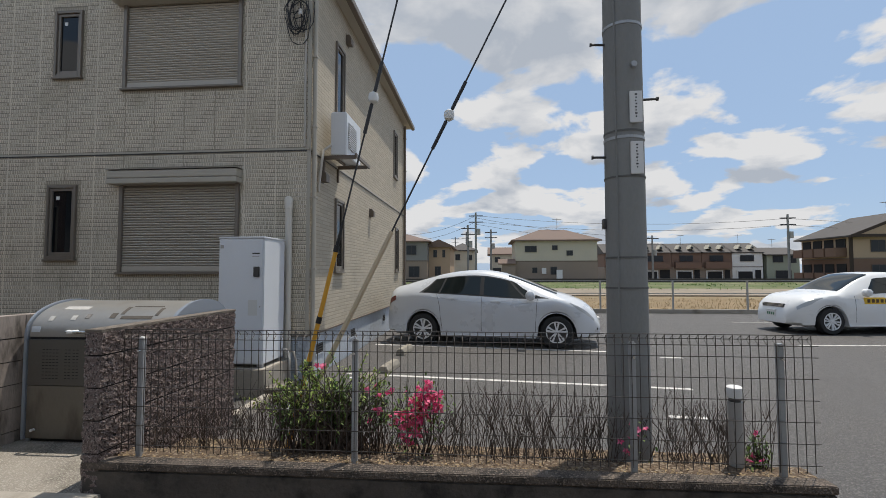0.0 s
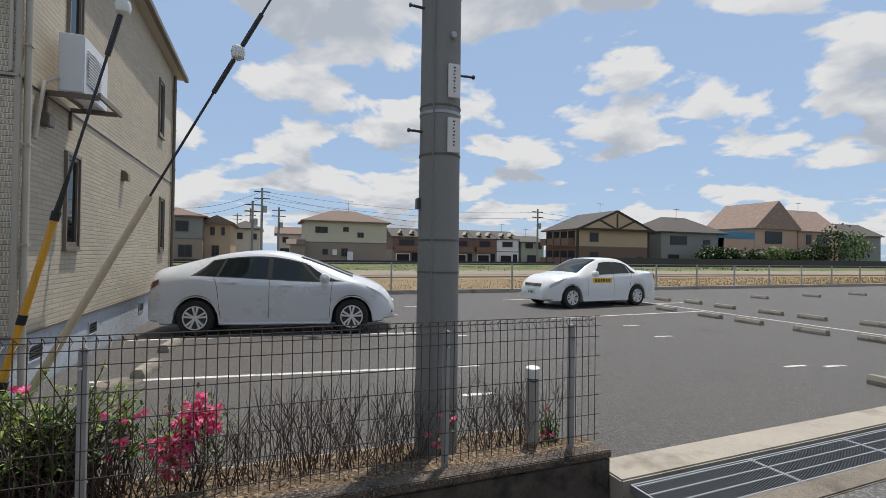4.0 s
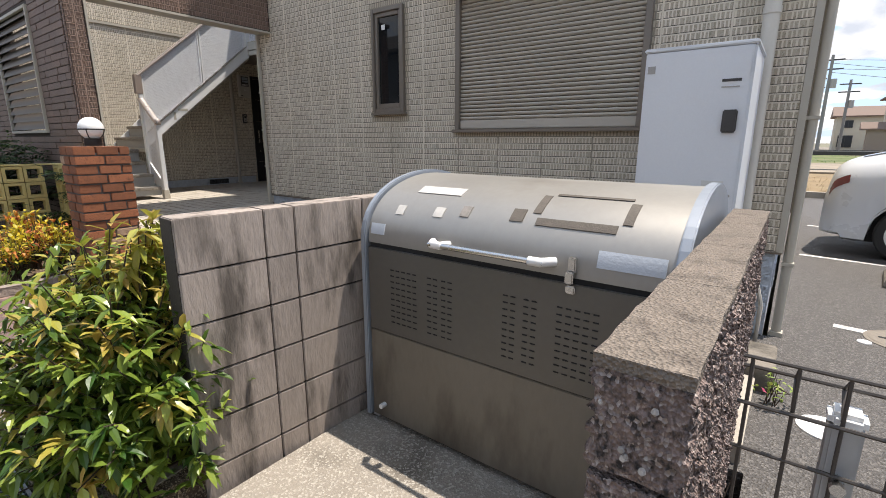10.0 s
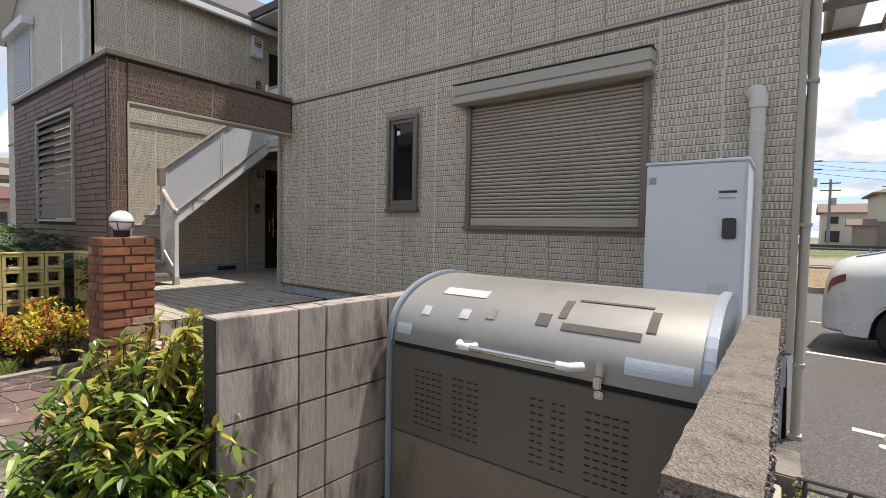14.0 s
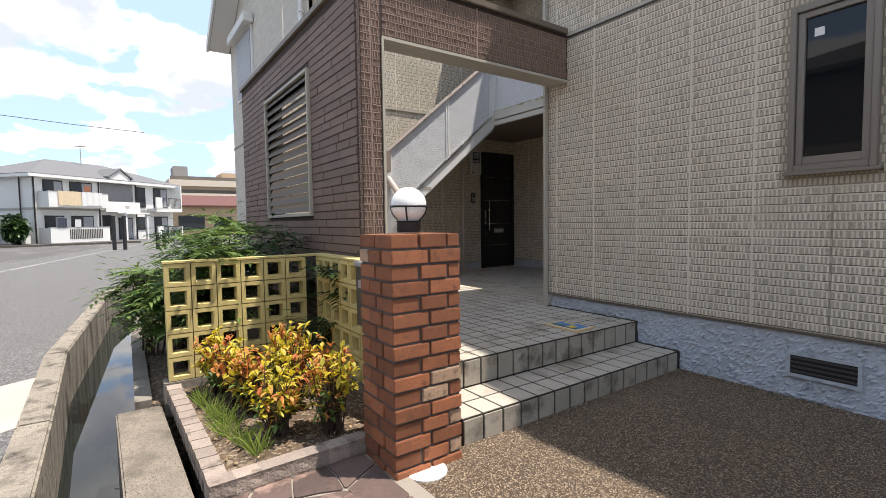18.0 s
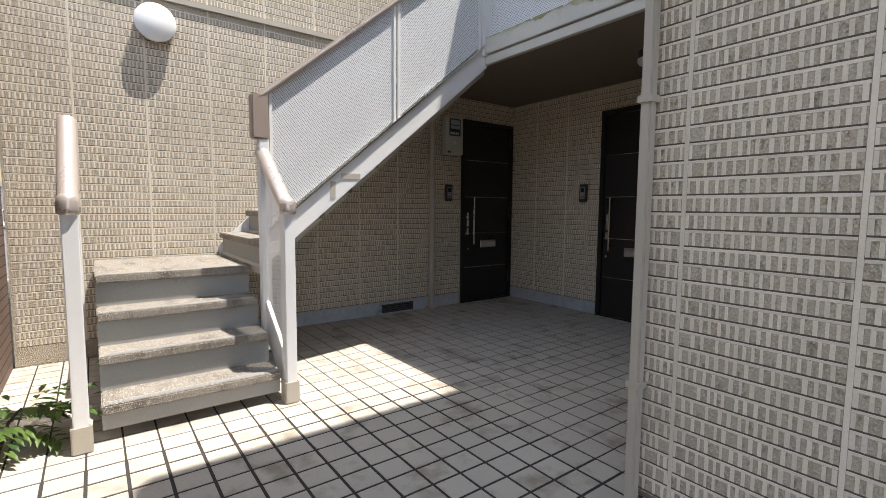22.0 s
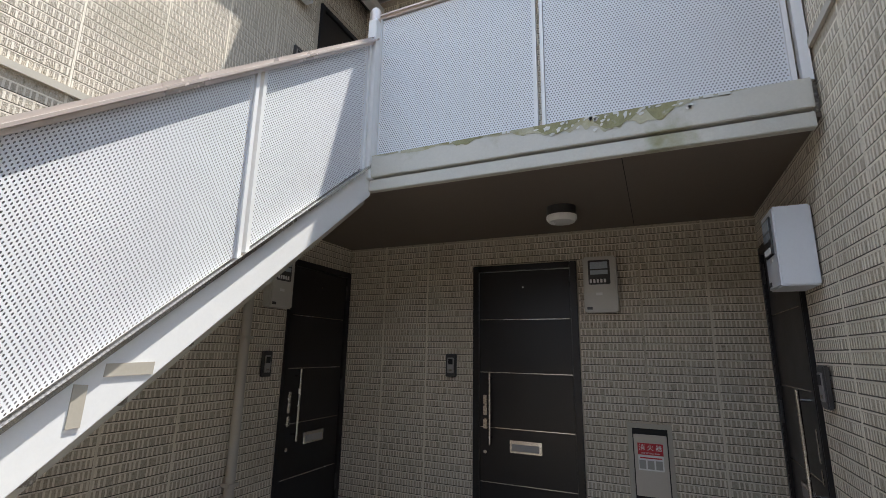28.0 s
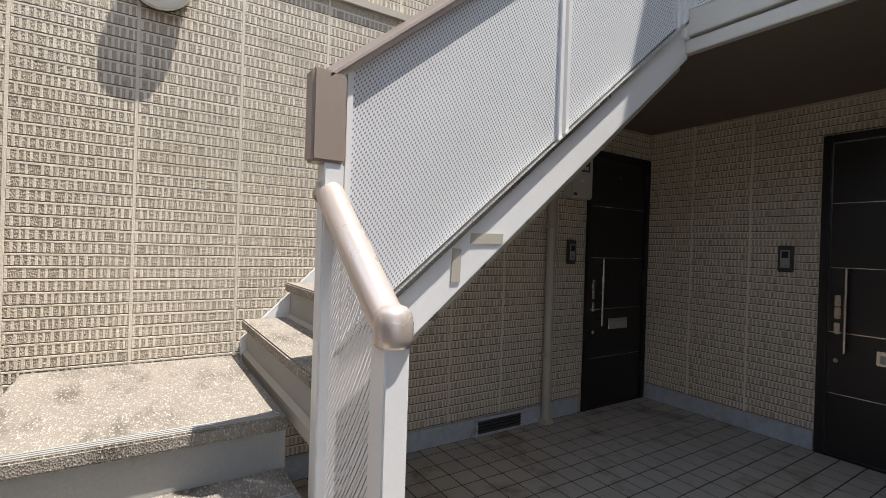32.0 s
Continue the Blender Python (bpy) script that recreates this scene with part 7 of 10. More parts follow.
HATCH = dict(length=4.38, wheels=(0.85, 3.55), spokes=5,
             top=[(0, 0.74), (0.05, 1.00), (0.16, 1.13), (0.5, 1.235), (1.0, 1.37), (1.4, 1.45), (1.8, 1.49), (2.2, 1.475), (2.6, 1.39), (3.0, 1.255), (3.35, 1.12), (3.58, 1.035), (3.8, 0.97), (4.08, 0.85), (4.26, 0.70), (4.38, 0.50)],
             belt=[(0, 0.60), (0.1, 0.90), (0.6, 1.02), (1.2, 1.0), (2.0, 0.955), (2.8, 0.92), (3.3, 0.935), (3.55, 0.94), (3.85, 0.85), (4.12, 0.70), (4.38, 0.42)],
             half=[(0, 0.60), (0.15, 0.79), (0.6, 0.855), (2.0, 0.873), (3.5, 0.865), (3.98, 0.78), (4.24, 0.62), (4.38, 0.45)],
             half_top=[(0, 0.52), (0.2, 0.60), (1.0, 0.59), (2.0, 0.575), (2.6, 0.58), (3.2, 0.64), (3.6, 0.70), (4.0, 0.60), (4.26, 0.46), (4.38, 0.32)],
             band=[(0.74, 3.46, 0.36, -0.80)], windows=[(0.82, 1.16, 0.32, 0.14), (1.20, 2.04, 0.14, 0.0), (2.12, 2.98, 0.0, -0.40), (3.03, 3.36, -0.38, -0.66)], pillars=[(2.04, 2.12, 0, 0), (2.98, 3.03, -0.40, -0.38)],
             windscreen=(2.60, 3.56), rear_window=(0.30, 1.1), door_lines=[(1.28, -0.14), (2.08, 0.0), (3.14, 0.05)], handles=(1.44, 2.36), mirror=3.06,
             headlamp=(3.80, 4.26, 0.74, 0.99), tail=(0.05, 0.24, 0.72, 1.0))
SEDAN = dict(length=4.41, wheels=(0.96, 3.56), spokes=6, grille=True,
             top=[(0, 0.70), (0.04, 0.98), (0.12, 1.05), (0.6, 1.075), (0.78, 1.10), (1.15, 1.30), (1.5, 1.43), (1.95, 1.465), (2.4, 1.43), (2.8, 1.28), (3.2, 1.07), (3.4, 1.00), (3.85, 0.94), (4.15, 0.84), (4.34, 0.66), (4.41, 0.50)],
             belt=[(0, 0.62), (0.06, 0.93), (0.5, 0.99), (1.0, 0.975), (2.0, 0.935), (2.9, 0.905), (3.3, 0.92), (3.6, 0.90), (4.0, 0.80), (4.25, 0.66), (4.41, 0.44)],
             half=[(0, 0.66), (0.15, 0.79), (0.6, 0.835), (2.0, 0.848), (3.5, 0.84), (4.0, 0.77), (4.28, 0.64), (4.41, 0.5)],
             half_top=[(0, 0.58), (0.3, 0.64), (1.0, 0.60), (1.6, 0.56), (2.2, 0.56), (2.8, 0.62), (3.3, 0.70), (3.8, 0.68), (4.2, 0.55), (4.41, 0.40)],
             windows=[(0.98, 1.20, 0.32, 0.14), (1.24, 1.92, 0.12, 0.0), (2.0, 2.78, 0.0, -0.42)], pillars=[(1.92, 2.0, 0, 0)],
             windscreen=(2.44, 3.30), rear_window=(0.70, 1.42), door_lines=[(1.30, -0.10), (1.96, 0.0), (3.0, 0.0)], handles=(1.42, 2.2), mirror=2.80,
             headlamp=(3.75, 4.26, 0.66, 0.97), tail=(0.03, 0.22, 0.55, 1.0))
VAN = dict(length=3.6, wheels=(0.62, 2.95), spokes=6, grille=True,
           top=[(0, 1.2), (0.05, 1.62), (0.3, 1.70), (1.5, 1.72), (2.0, 1.68), (2.5, 1.42), (2.85, 1.15), (3.2, 1.02), (3.45, 0.85), (3.6, 0.55)],
           belt=[(0, 0.9), (0.3, 1.0), (1.5, 0.98), (2.5, 0.95), (2.9, 0.98), (3.2, 0.9), (3.6, 0.48)],
           half=[(0, 0.70), (0.3, 0.80), (1.5, 0.82), (3.0, 0.80), (3.4, 0.70), (3.6, 0.55)],
           half_top=[(0, 0.58), (0.4, 0.60), (1.8, 0.60), (2.5, 0.62), (3.0, 0.68), (3.6, 0.45)],
           windows=[(0.3, 0.75, 0.05, 0), (0.8, 1.45, 0, 0), (1.52, 2.35, 0, -0.3)], windscreen=(2.0, 2.8), rear_window=(0.03, 0.1), door_lines=[(0.78, 0), (1.5, 0), (2.5, 0)],
           handles=(0.95, 1.7), mirror=2.4, headlamp=(3.05, 3.45, 0.7, 0.95), tail=(0.02, 0.12, 0.7, 1.0))
car((0.21, 9.80, LOT), -9.5, HATCH, SILVER, "silver-white hatchback car parked in a bay", scale=0.97, shrink=0.98)
taxi, hull, tmid, tbody = car((8.88, 12.05, LOT), 186, SEDAN, CARWHITE, "white saloon car with a yellow door sign, parked", scale=0.95)
for sgn in (1, -1):
    a = hull(2.4, 0.72)
    sign = part("door_sign", Shape().box(2.05 - tmid, 2.80 - tmid, sgn * a[0] - 0.008, sgn * a[0] + 0.008, a[1] - 0.085, a[1] + 0.075), mat("sign_yellow", (0.75, 0.48, 0.03), 0.5, var=0.05), tbody, "yellow magnetic sign", local=True, bevel=0.006)
    for k in range(6):
        part("sign_mark", Shape().box(2.13 - tmid + 0.105 * k, 2.20 - tmid + 0.105 * k, sgn * (a[0] + 0.0085), sgn * (a[0] + 0.010), a[1] - 0.045, a[1] + 0.035) if sgn > 0 else Shape().box(2.13 - tmid + 0.105 * k, 2.20 - tmid + 0.105 * k, -(a[0] + 0.010), -(a[0] + 0.0085), a[1] - 0.045, a[1] + 0.035), mat("sign_ink", (0.10, 0.05, 0.02), 0.6), sign, local=True)
car((-37.2, -7.0, 0.0), 20, VAN, CARWHITE, "small white van parked across the road")

# ---- far houses ----
CREAM = mat("far_cream", (0.50, 0.46, 0.37), 0.85, var=0.08, scale=0.5, fine=6, bump=0)
TAUPE = mat("far_taupe", (0.26, 0.21, 0.165), 0.85, var=0.08, scale=0.5, fine=6, bump=0)
BROWNH = mat("far_brown", (0.17, 0.105, 0.075), 0.85, var=0.1, scale=0.5, fine=6, bump=0)
TANH = mat("far_tan", (0.42, 0.31, 0.21), 0.85, var=0.08, scale=0.5, fine=6, bump=0)
GREYH = mat("far_grey", (0.22, 0.22, 0.21), 0.85, var=0.08, scale=0.5, fine=6, bump=0)
PINKH = mat("far_pink", (0.50, 0.34, 0.25), 0.85, var=0.08, scale=0.5, fine=6, bump=0)
WHITEH = mat("far_white", (0.66, 0.66, 0.64), 0.8, var=0.06, scale=0.5, fine=6, bump=0)
GREENH = mat("far_green", (0.30, 0.33, 0.26), 0.85, var=0.08, scale=0.5, fine=6, bump=0)
ROOFB = mat("far_roof_brown", (0.17, 0.12, 0.095), 0.85, var=0.12, scale=1.0, fine=8, bump=0)
ROOFG = mat("far_roof_grey", (0.075, 0.066, 0.06), 0.8, var=0.12, scale=1.0, fine=8, bump=0)
FARGLASS = mat("far_window", (0.03, 0.034, 0.04), 0.35, var=0.1, bump=0, spec=0.3)
ROOFT = mat("far_roof_terracotta", (0.25, 0.175, 0.14), 0.85, var=0.3, scale=2.2, fine=5, bump=0, stain=(0.40, 0.31, 0.24), stain_at=0.55, stain_scale=2.5)
ROOFR = mat("far_roof_red", (0.11, 0.042, 0.034), 0.8, var=0.1, scale=1.0, bump=0)
BEAM = mat("far_dark_timber", (0.045, 0.030, 0.022), 0.8, var=0.15, bump=0)
BLUEH = mat("far_blue", (0.05, 0.20, 0.34), 0.6, var=0.1, scale=1.0, bump=0)


def roof_shape(x0, x1, y0, y1, e, r, style, over=0.5):
    x0, x1, y0, y1 = x0 - over, x1 + over, y0 - over, y1 + over
    xm, ym = (x0 + x1) / 2, (y0 + y1) / 2
    if style == "hip":
        d = min(x1 - x0, y1 - y0) / 2
        a, b = ((x0 + d, ym), (x1 - d, ym)) if x1 - x0 >= y1 - y0 else ((xm, y0 + d), (xm, y1 - d))
    elif style == "x":
        a, b = (x0, ym), (x1, ym)
    else:
        a, b = (xm, y0), (xm, y1)
    vs = [(x0, y0, e), (x1, y0, e), (x1, y1, e), (x0, y1, e), (*a, r), (*b, r), (x0, y0, e - 0.15), (x1, y0, e - 0.15), (x1, y1, e - 0.15), (x0, y1, e - 0.15)]
    if style == "y" or (style == "hip" and x1 - x0 < y1 - y0):
        fs = [(0, 1, 4), (1, 2, 5, 4), (2, 3, 5), (3, 0, 4, 5)]
    else:
        fs = [(0, 1, 5, 4), (1, 2, 5), (2, 3, 4, 5), (3, 0, 4)]
    fs += [(6, 7, 1, 0), (7, 8, 2, 1), (8, 9, 3, 2), (9, 6, 0, 3), (9, 8, 7, 6)]
    return Shape().add(vs, fs)


def house(label, x0, x1, y0, y1, z0, eave, ridge, style, wall, roofm, lower=None, split=None, wins=(), over=0.5, gable=None, antenna=True):
    """wins: (face, u0, u1, z0, z1): face s looks to -y, e to +x."""
    h = thing("house", ((x0 + x1) / 2, (y0 + y1) / 2, z0), label, "house", "far houses")
    cut = split if split else z0
    w = part("wall", Shape().box(x0, x1, y0, y1, cut, eave - 0.1), wall, h)
    if split:
        part("lower_wall", Shape().box(x0 - 0.02, x1 + 0.02, y0 - 0.02, y1 + 0.02, z0, split), lower, h)
        part("band", Shape().box(x0 - 0.05, x1 + 0.05, y0 - 0.05, y1 + 0.05, split - 0.06, split + 0.06), TRIM, h)
    rf = part("roof", roof_shape(x0, x1, y0, y1, eave, ridge, style, over), roofm, h)
    if gable and style == "y":
        part("gable", Shape().prism([(x0, eave - 0.12), (x1, eave - 0.12), ((x0 + x1) / 2, ridge - 0.35)], "y", y0 - over - 0.03, y0 + 0.1), gable, h)
        xm, yf = (x0 + x1) / 2, y0 - over
        part("king_post", Shape().box(xm - 0.14, xm + 0.14, yf - 0.08, yf - 0.03, eave + 0.15, ridge - 0.55), BEAM, h)
        part("tie_beam", Shape().box(x0 - 0.1, x1 + 0.1, yf - 0.08, yf - 0.03, eave - 0.2, eave + 0.12), BEAM, h)
        for s_ in (-1, 1):
            q = [(xm, eave + 0.12), (xm + s_ * 3.1, eave + 1.45), (xm + s_ * 3.1, eave + 1.15), (xm + s_ * 0.7, eave + 0.12)]
            part("gable_brace", Shape().prism(q if s_ < 0 else q[::-1], "y", yf - 0.08, yf - 0.03), BEAM, h)
            q = [(xm, ridge), (xm + s_ * ((x1 - x0) / 2 + over), eave), (xm + s_ * ((x1 - x0) / 2 + over), eave - 0.32), (xm, ridge - 0.32)]
            part("barge_board", Shape().prism(q if s_ < 0 else q[::-1], "y", yf - 0.12, yf - 0.02), BEAM, h)
            part("corner_board", Shape().box(xm + s_ * ((x1 - x0) / 2) - 0.16, xm + s_ * ((x1 - x0) / 2) + 0.16, y0 - 0.07, y0 + 0.1, z0, eave - 0.1), BEAM, h)
    for f, u0, u1, a, b in wins:
        if f == "s":
            fr = part("window", Shape().box(u0, u1, y0 - 0.08, y0 - 0.025, a, b), GREYDARK, h)
            part("pane", Shape().box(u0 + 0.08, (u0 + u1) / 2 - 0.03, y0 - 0.10, y0 - 0.085, a + 0.08, b - 0.08), FARGLASS, fr)
            part("pane", Shape().box((u0 + u1) / 2 + 0.03, u1 - 0.08, y0 - 0.10, y0 - 0.085, a + 0.08, b - 0.08), FARGLASS, fr)
        else:
            fr = part("window", Shape().box(x1 + 0.025, x1 + 0.08, u0, u1, a, b), GREYDARK, h)
            part("pane", Shape().box(x1 + 0.085, x1 + 0.10, u0 + 0.08, u1 - 0.08, a + 0.08, b - 0.08), FARGLASS, fr)
    if antenna:
        xm, ym = (x0 + x1) / 2 + 0.7, (y0 + y1) / 2
        an = part("antenna", Shape().tube([(xm, ym, ridge - 0.3), (xm, ym, ridge + 1.5)], 0.03, 5), GREY, rf)
        part("antenna_bar", Shape().box(xm - 0.6, xm + 0.6, ym - 0.02, ym + 0.02, ridge + 1.35, ridge + 1.40), GREY, an)
        for k in range(4):
            part("antenna_rod", Shape().box(xm - 0.5 + 0.3 * k, xm - 0.47 + 0.3 * k, ym - 0.3, ym + 0.3, ridge + 1.36, ridge + 1.40), GREY, an)
    return h


h1 = house("cream and taupe two-storey house with a brown hipped roof", 4.1, 14.3, 60, 67, -0.3, 5.3, 6.9, "hip", CREAM, ROOFB, TAUPE, 2.6,
           [("s", 5.3, 6.8, 3.75, 4.55), ("s", 8.7, 9.4, 4.0, 4.6), ("s", 10.5, 11.3, 3.3, 3.95), ("s", 6.2, 6.85, 1.1, 1.8), ("s", 8.5, 9.3, 0.9, 1.9)])
part("meter_box", Shape().box(7.4, 7.95, 59.8, 59.96, 1.0, 1.75), WHITEH, h1)
part("heater", Shape().box(9.2, 9.9, 59.5, 59.95, -0.3, 1.5), WHITEH, h1, "white tank")
part("porch_roof", Shape().prism([(58.8, 2.2), (60, 2.2), (60, 2.9), (58.8, 2.3)], "x", 1.9, 4.1), ROOFB, h1)
part("porch_wall", Shape().box(2.4, 4.05, 59, 60, -0.3, 2.2), TAUPE, h1)
house("grey-brown house with an upper window", -14.5, -7.2, 60, 66, 0, 5.3, 6.4, "hip", GREYH, ROOFB, TAUPE, 2.7, [("s", -9.9, -8.6, 3.5, 4.7), ("s", -9.6, -8.2, 0.6, 2.0)], antenna=False)
house("tan house with a stepped roof", -7.3, -4.4, 62, 72, 0, 4.7, 5.6, "y", TANH, ROOFB, None, None, [("s", -6.6, -6.1, 3.2, 4.2), ("s", -5.4, -5.0, 3.2, 4.2), ("s", -6.4, -5.6, 0.6, 2.0)], antenna=False)
house("pale two-storey house with a grey roof", -5.6, -1.4, 78, 86, 0, 4.9, 6.2, "hip", CREAM, ROOFG, None, None, [("s", -4.6, -3.8, 3.2, 4.2), ("s", -2.4, -1.8, 3.2, 4.1)], antenna=False)
house("white house with two small dormers", 1.4, 6.2, 88, 95, 0, 4.6, 6.0, "x", CREAM, ROOFB, None, None, [("s", 2.2, 3.2, 3.0, 4.0), ("s", 1.8, 3.4, 0.4, 2.0)], antenna=False)
# terrace row
row_x = [20.2, 25.6, 31.06, 35.8, 40.55, 45.3]
for k in range(5):
    a, b = row_x[k], row_x[k + 1]
    white = k == 4
    h = house("narrow terraced house with dormers and a garage" if not white else "white terraced house with dormers and a garage", a, b - 0.05, 80, 88, -0.4, 4.4, 6.1, "x", WHITEH if white else BROWNH, ROOFG, WHITEH if white else TAUPE, 2.0,
              [("s", a + 1.2, b - 1.4, 2.9, 3.9)], over=0.2, antenna=k % 2 == 0)
    if not white:
        part("balcony", Shape().box(a + 0.3, b - 0.4, 79.2, 79.96, 1.75, 2.75), BROWNH, h, "brown balcony front")
    part("garage_arch", Shape().box(a + 0.6, a + 3.2, 79.85, 79.97, -0.4, 1.45), WHITEH, h)
    part("garage_opening", Shape().box(a + 0.8, a + 3.0, 79.8, 79.86, -0.4, 1.25), DARK, h, "dark garage opening")
    part("doorway", Shape().box(a + 3.5, b - 0.4, 79.9, 79.97, -0.4, 1.5), DARK, h)
    for u in (0.3, 0.7):
        xm = a + (b - a) * u
        part("dormer", Shape().prism([(xm - 0.45, 4.95), (xm + 0.45, 4.95), (xm, 5.65)], "y", 80.2, 81.8), CREAM, h)
        part("dormer_window", Shape().box(xm - 0.15, xm + 0.15, 80.15, 80.195, 5.0, 5.3), FARGLASS, h)
house("greenish house with a grey gable roof", 45.9, 50.9, 80, 88, -0.3, 4.0, 5.3, "x", GREENH, ROOFG, None, None, [("s", 46.8, 48.4, 2.7, 3.8), ("s", 49.2, 50.4, 2.6, 3.8), ("s", 47.2, 49.6, -0.2, 1.4)])
ap = house("two-storey tan and brown apartment block with a gable", 40.4, 53.0, 55, 63, -0.2, 5.2, 8.0, "y", TANH, ROOFG, BROWNH, 2.7, [("s", 42.4, 43.9, 3.4, 4.7), ("s", 42.4, 43.9, 0.5, 2.0), ("s", 50.9, 51.9, -0.1, 1.4)], over=0.6, gable=TANH)
for k in range(4):
    y = 55.6 + 1.85 * k
    for z in (0.1, 2.9):
        part("balcony", Shape().box(39.2, 40.38, y, y + 1.6, z, z + 1.0), BROWNH, ap, "dark balcony")
        part("balcony_opening", Shape().box(40.3, 40.39, y + 0.1, y + 1.5, z + 0.2, z + 2.0), DARK, ap)
house("grey house with a dark hipped roof", 55.5, 68.5, 55, 63, -0.2, 5.3, 7.9, "hip", GREYH, ROOFG, None, None, [("s", 57.3, 60.6, 3.3, 4.7), ("s", 64, 65.5, 2.6, 4.2), ("s", 56.8, 59, 0.3, 1.8)])
house("pink stucco house with a mottled tile roof", 75.5, 86.0, 55, 64, -0.2, 6.5, 11.2, "y", PINKH, ROOFT, None, None, [("s", 78.0, 82.2, 3.9, 6.0), ("s", 83, 85.2, 0.3, 2.0)], antenna=False)
house("pink stucco wing with a mottled tile roof", 88.0, 99.0, 56, 64, -0.2, 6.4, 10.6, "x", PINKH, ROOFT, None, None, [("s", 90, 91.4, 4.0, 5.8), ("s", 93, 96.4, 4.0, 5.8)])
pt = thing("house_annexe", (71.3, 57, -0.2), "pink flat-roofed annexe with a blue terrace rail", "house", "far houses")
part("wall", Shape().box(67.3, 75.4, 55, 60, -0.2, 4.6), PINKH, pt)
part("terrace_rail", Shape().box(67.2, 75.5, 54.9, 60.1, 4.6, 5.6), BLUEH, pt, "blue terrace screen")
house("grey house at the end of the row", 101, 112, 56, 64, -0.2, 6.0, 8.5, "x", GREYH, ROOFG, None, None, [("s", 103, 105, 3.5, 5.2)], antenna=False)
setting("wall_far", Shape().box(38, 160, 49.5, 49.8, -0.3, 1.2), mat("far_wall_dark", (0.06, 0.055, 0.05), 0.9, var=0.2, scale=0.4), "dark low wall before the far houses", "wall")

setting("wall_field", Shape().box(-14, 38, 57.0, 57.2, -0.3, 0.45), mat("far_fence_dark", (0.05, 0.047, 0.042), 0.9, var=0.2, scale=0.5), "thin dark low wall before the far houses", "wall")
# plain houses added out of view over the road, behind the walk: they block skylight, show in the panes and close the
# street
for x0, x1, e, r_, wall_, roof_, st in ((-26.0, -15.5, 5.4, 7.2, GREYH, ROOFG, "x"), (-13.6, -2.4, 5.6, 7.4, TAUPE, ROOFG, "hip"), (-0.4, 10.0, 5.5, 7.2, CREAM, ROOFB, "x"), (12.0, 23.0, 5.4, 7.1, GREYH, ROOFB, "hip")):
    house("plain two-storey house added out of view across the road to block skylight", x0, x1, -16.5, -8.2, 0.0, e, r_, st, wall_, roof_, antenna=False)

# far poles and wires
def far_pole(x, y, h, arms=2):
    p = thing("street_pole", (x, y, 0), "far grey utility pole with crossarms", "utility pole", "far poles")
    part("shaft", Shape().tube([(x, y, -0.5), (x, y, h)], 0.17, 8, r1=0.12), POLEM, p)
    for k in range(arms):
        part("crossarm", Shape().box(x - 0.9, x + 0.9, y - 0.06, y + 0.06, h - 0.5 - 0.8 * k, h - 0.38 - 0.8 * k), GREYDARK, p)
    part("transformer", Shape().tube([(x + 0.35, y, h - 2.9), (x + 0.35, y, h - 2.1)], 0.25, 10), GREY, p)


for x, y, h in ((-0.9, 60, 8.9), (-1.95, 61, 7.4), (1.2, 70, 7.6), (-3.2, 90, 9.0), (37.0, 60, 8.2), (24.5, 70, 6.5), (22.0, 110, 10.0), (-6.5, 110, 9.5), (12, 120, 11)):
    far_pole(x, y, h)


def span_wire(points, sag, r=0.02):
    out = []
    for a, b in zip(points, points[1:]):
        a, b = Vector(a), Vector(b)
        for k in range(8):
            t = k / 8
            q = a.lerp(b, t)
            q.z -= sag * 4 * t * (1 - t)
            out.append(q)
    out.append(Vector(points[-1]))
    w = solo("overhead_wire", Shape().tube(out, r, 4), WIRECABLE, "thin dark overhead wire between poles", "wire", "overhead wires")


for dz in (0, -0.8):
    span_wire([(-12, 60, 6.2 + dz), (-0.9, 60, 8.5 + dz), (37, 60, 7.7 + dz), (90, 64, 7.4 + dz)], 0.9)
    span_wire([(-0.9, 60, 8.2 + dz), (24.5, 70, 6.2 + dz)], 0.5)
span_wire([(1.0, 3.4, 9.2), (28, 8, 9.6)], 0.4, 0.012)
span_wire([(1.0, 3.4, 8.8), (28, 7.6, 9.2)], 0.5, 0.012)

# ---- houses across the road ----
ROOFW = mat("west_roof", (0.13, 0.13, 0.135), 0.8, var=0.12, scale=1.5, fine=12, bump=0.2)
ROW = 41.5


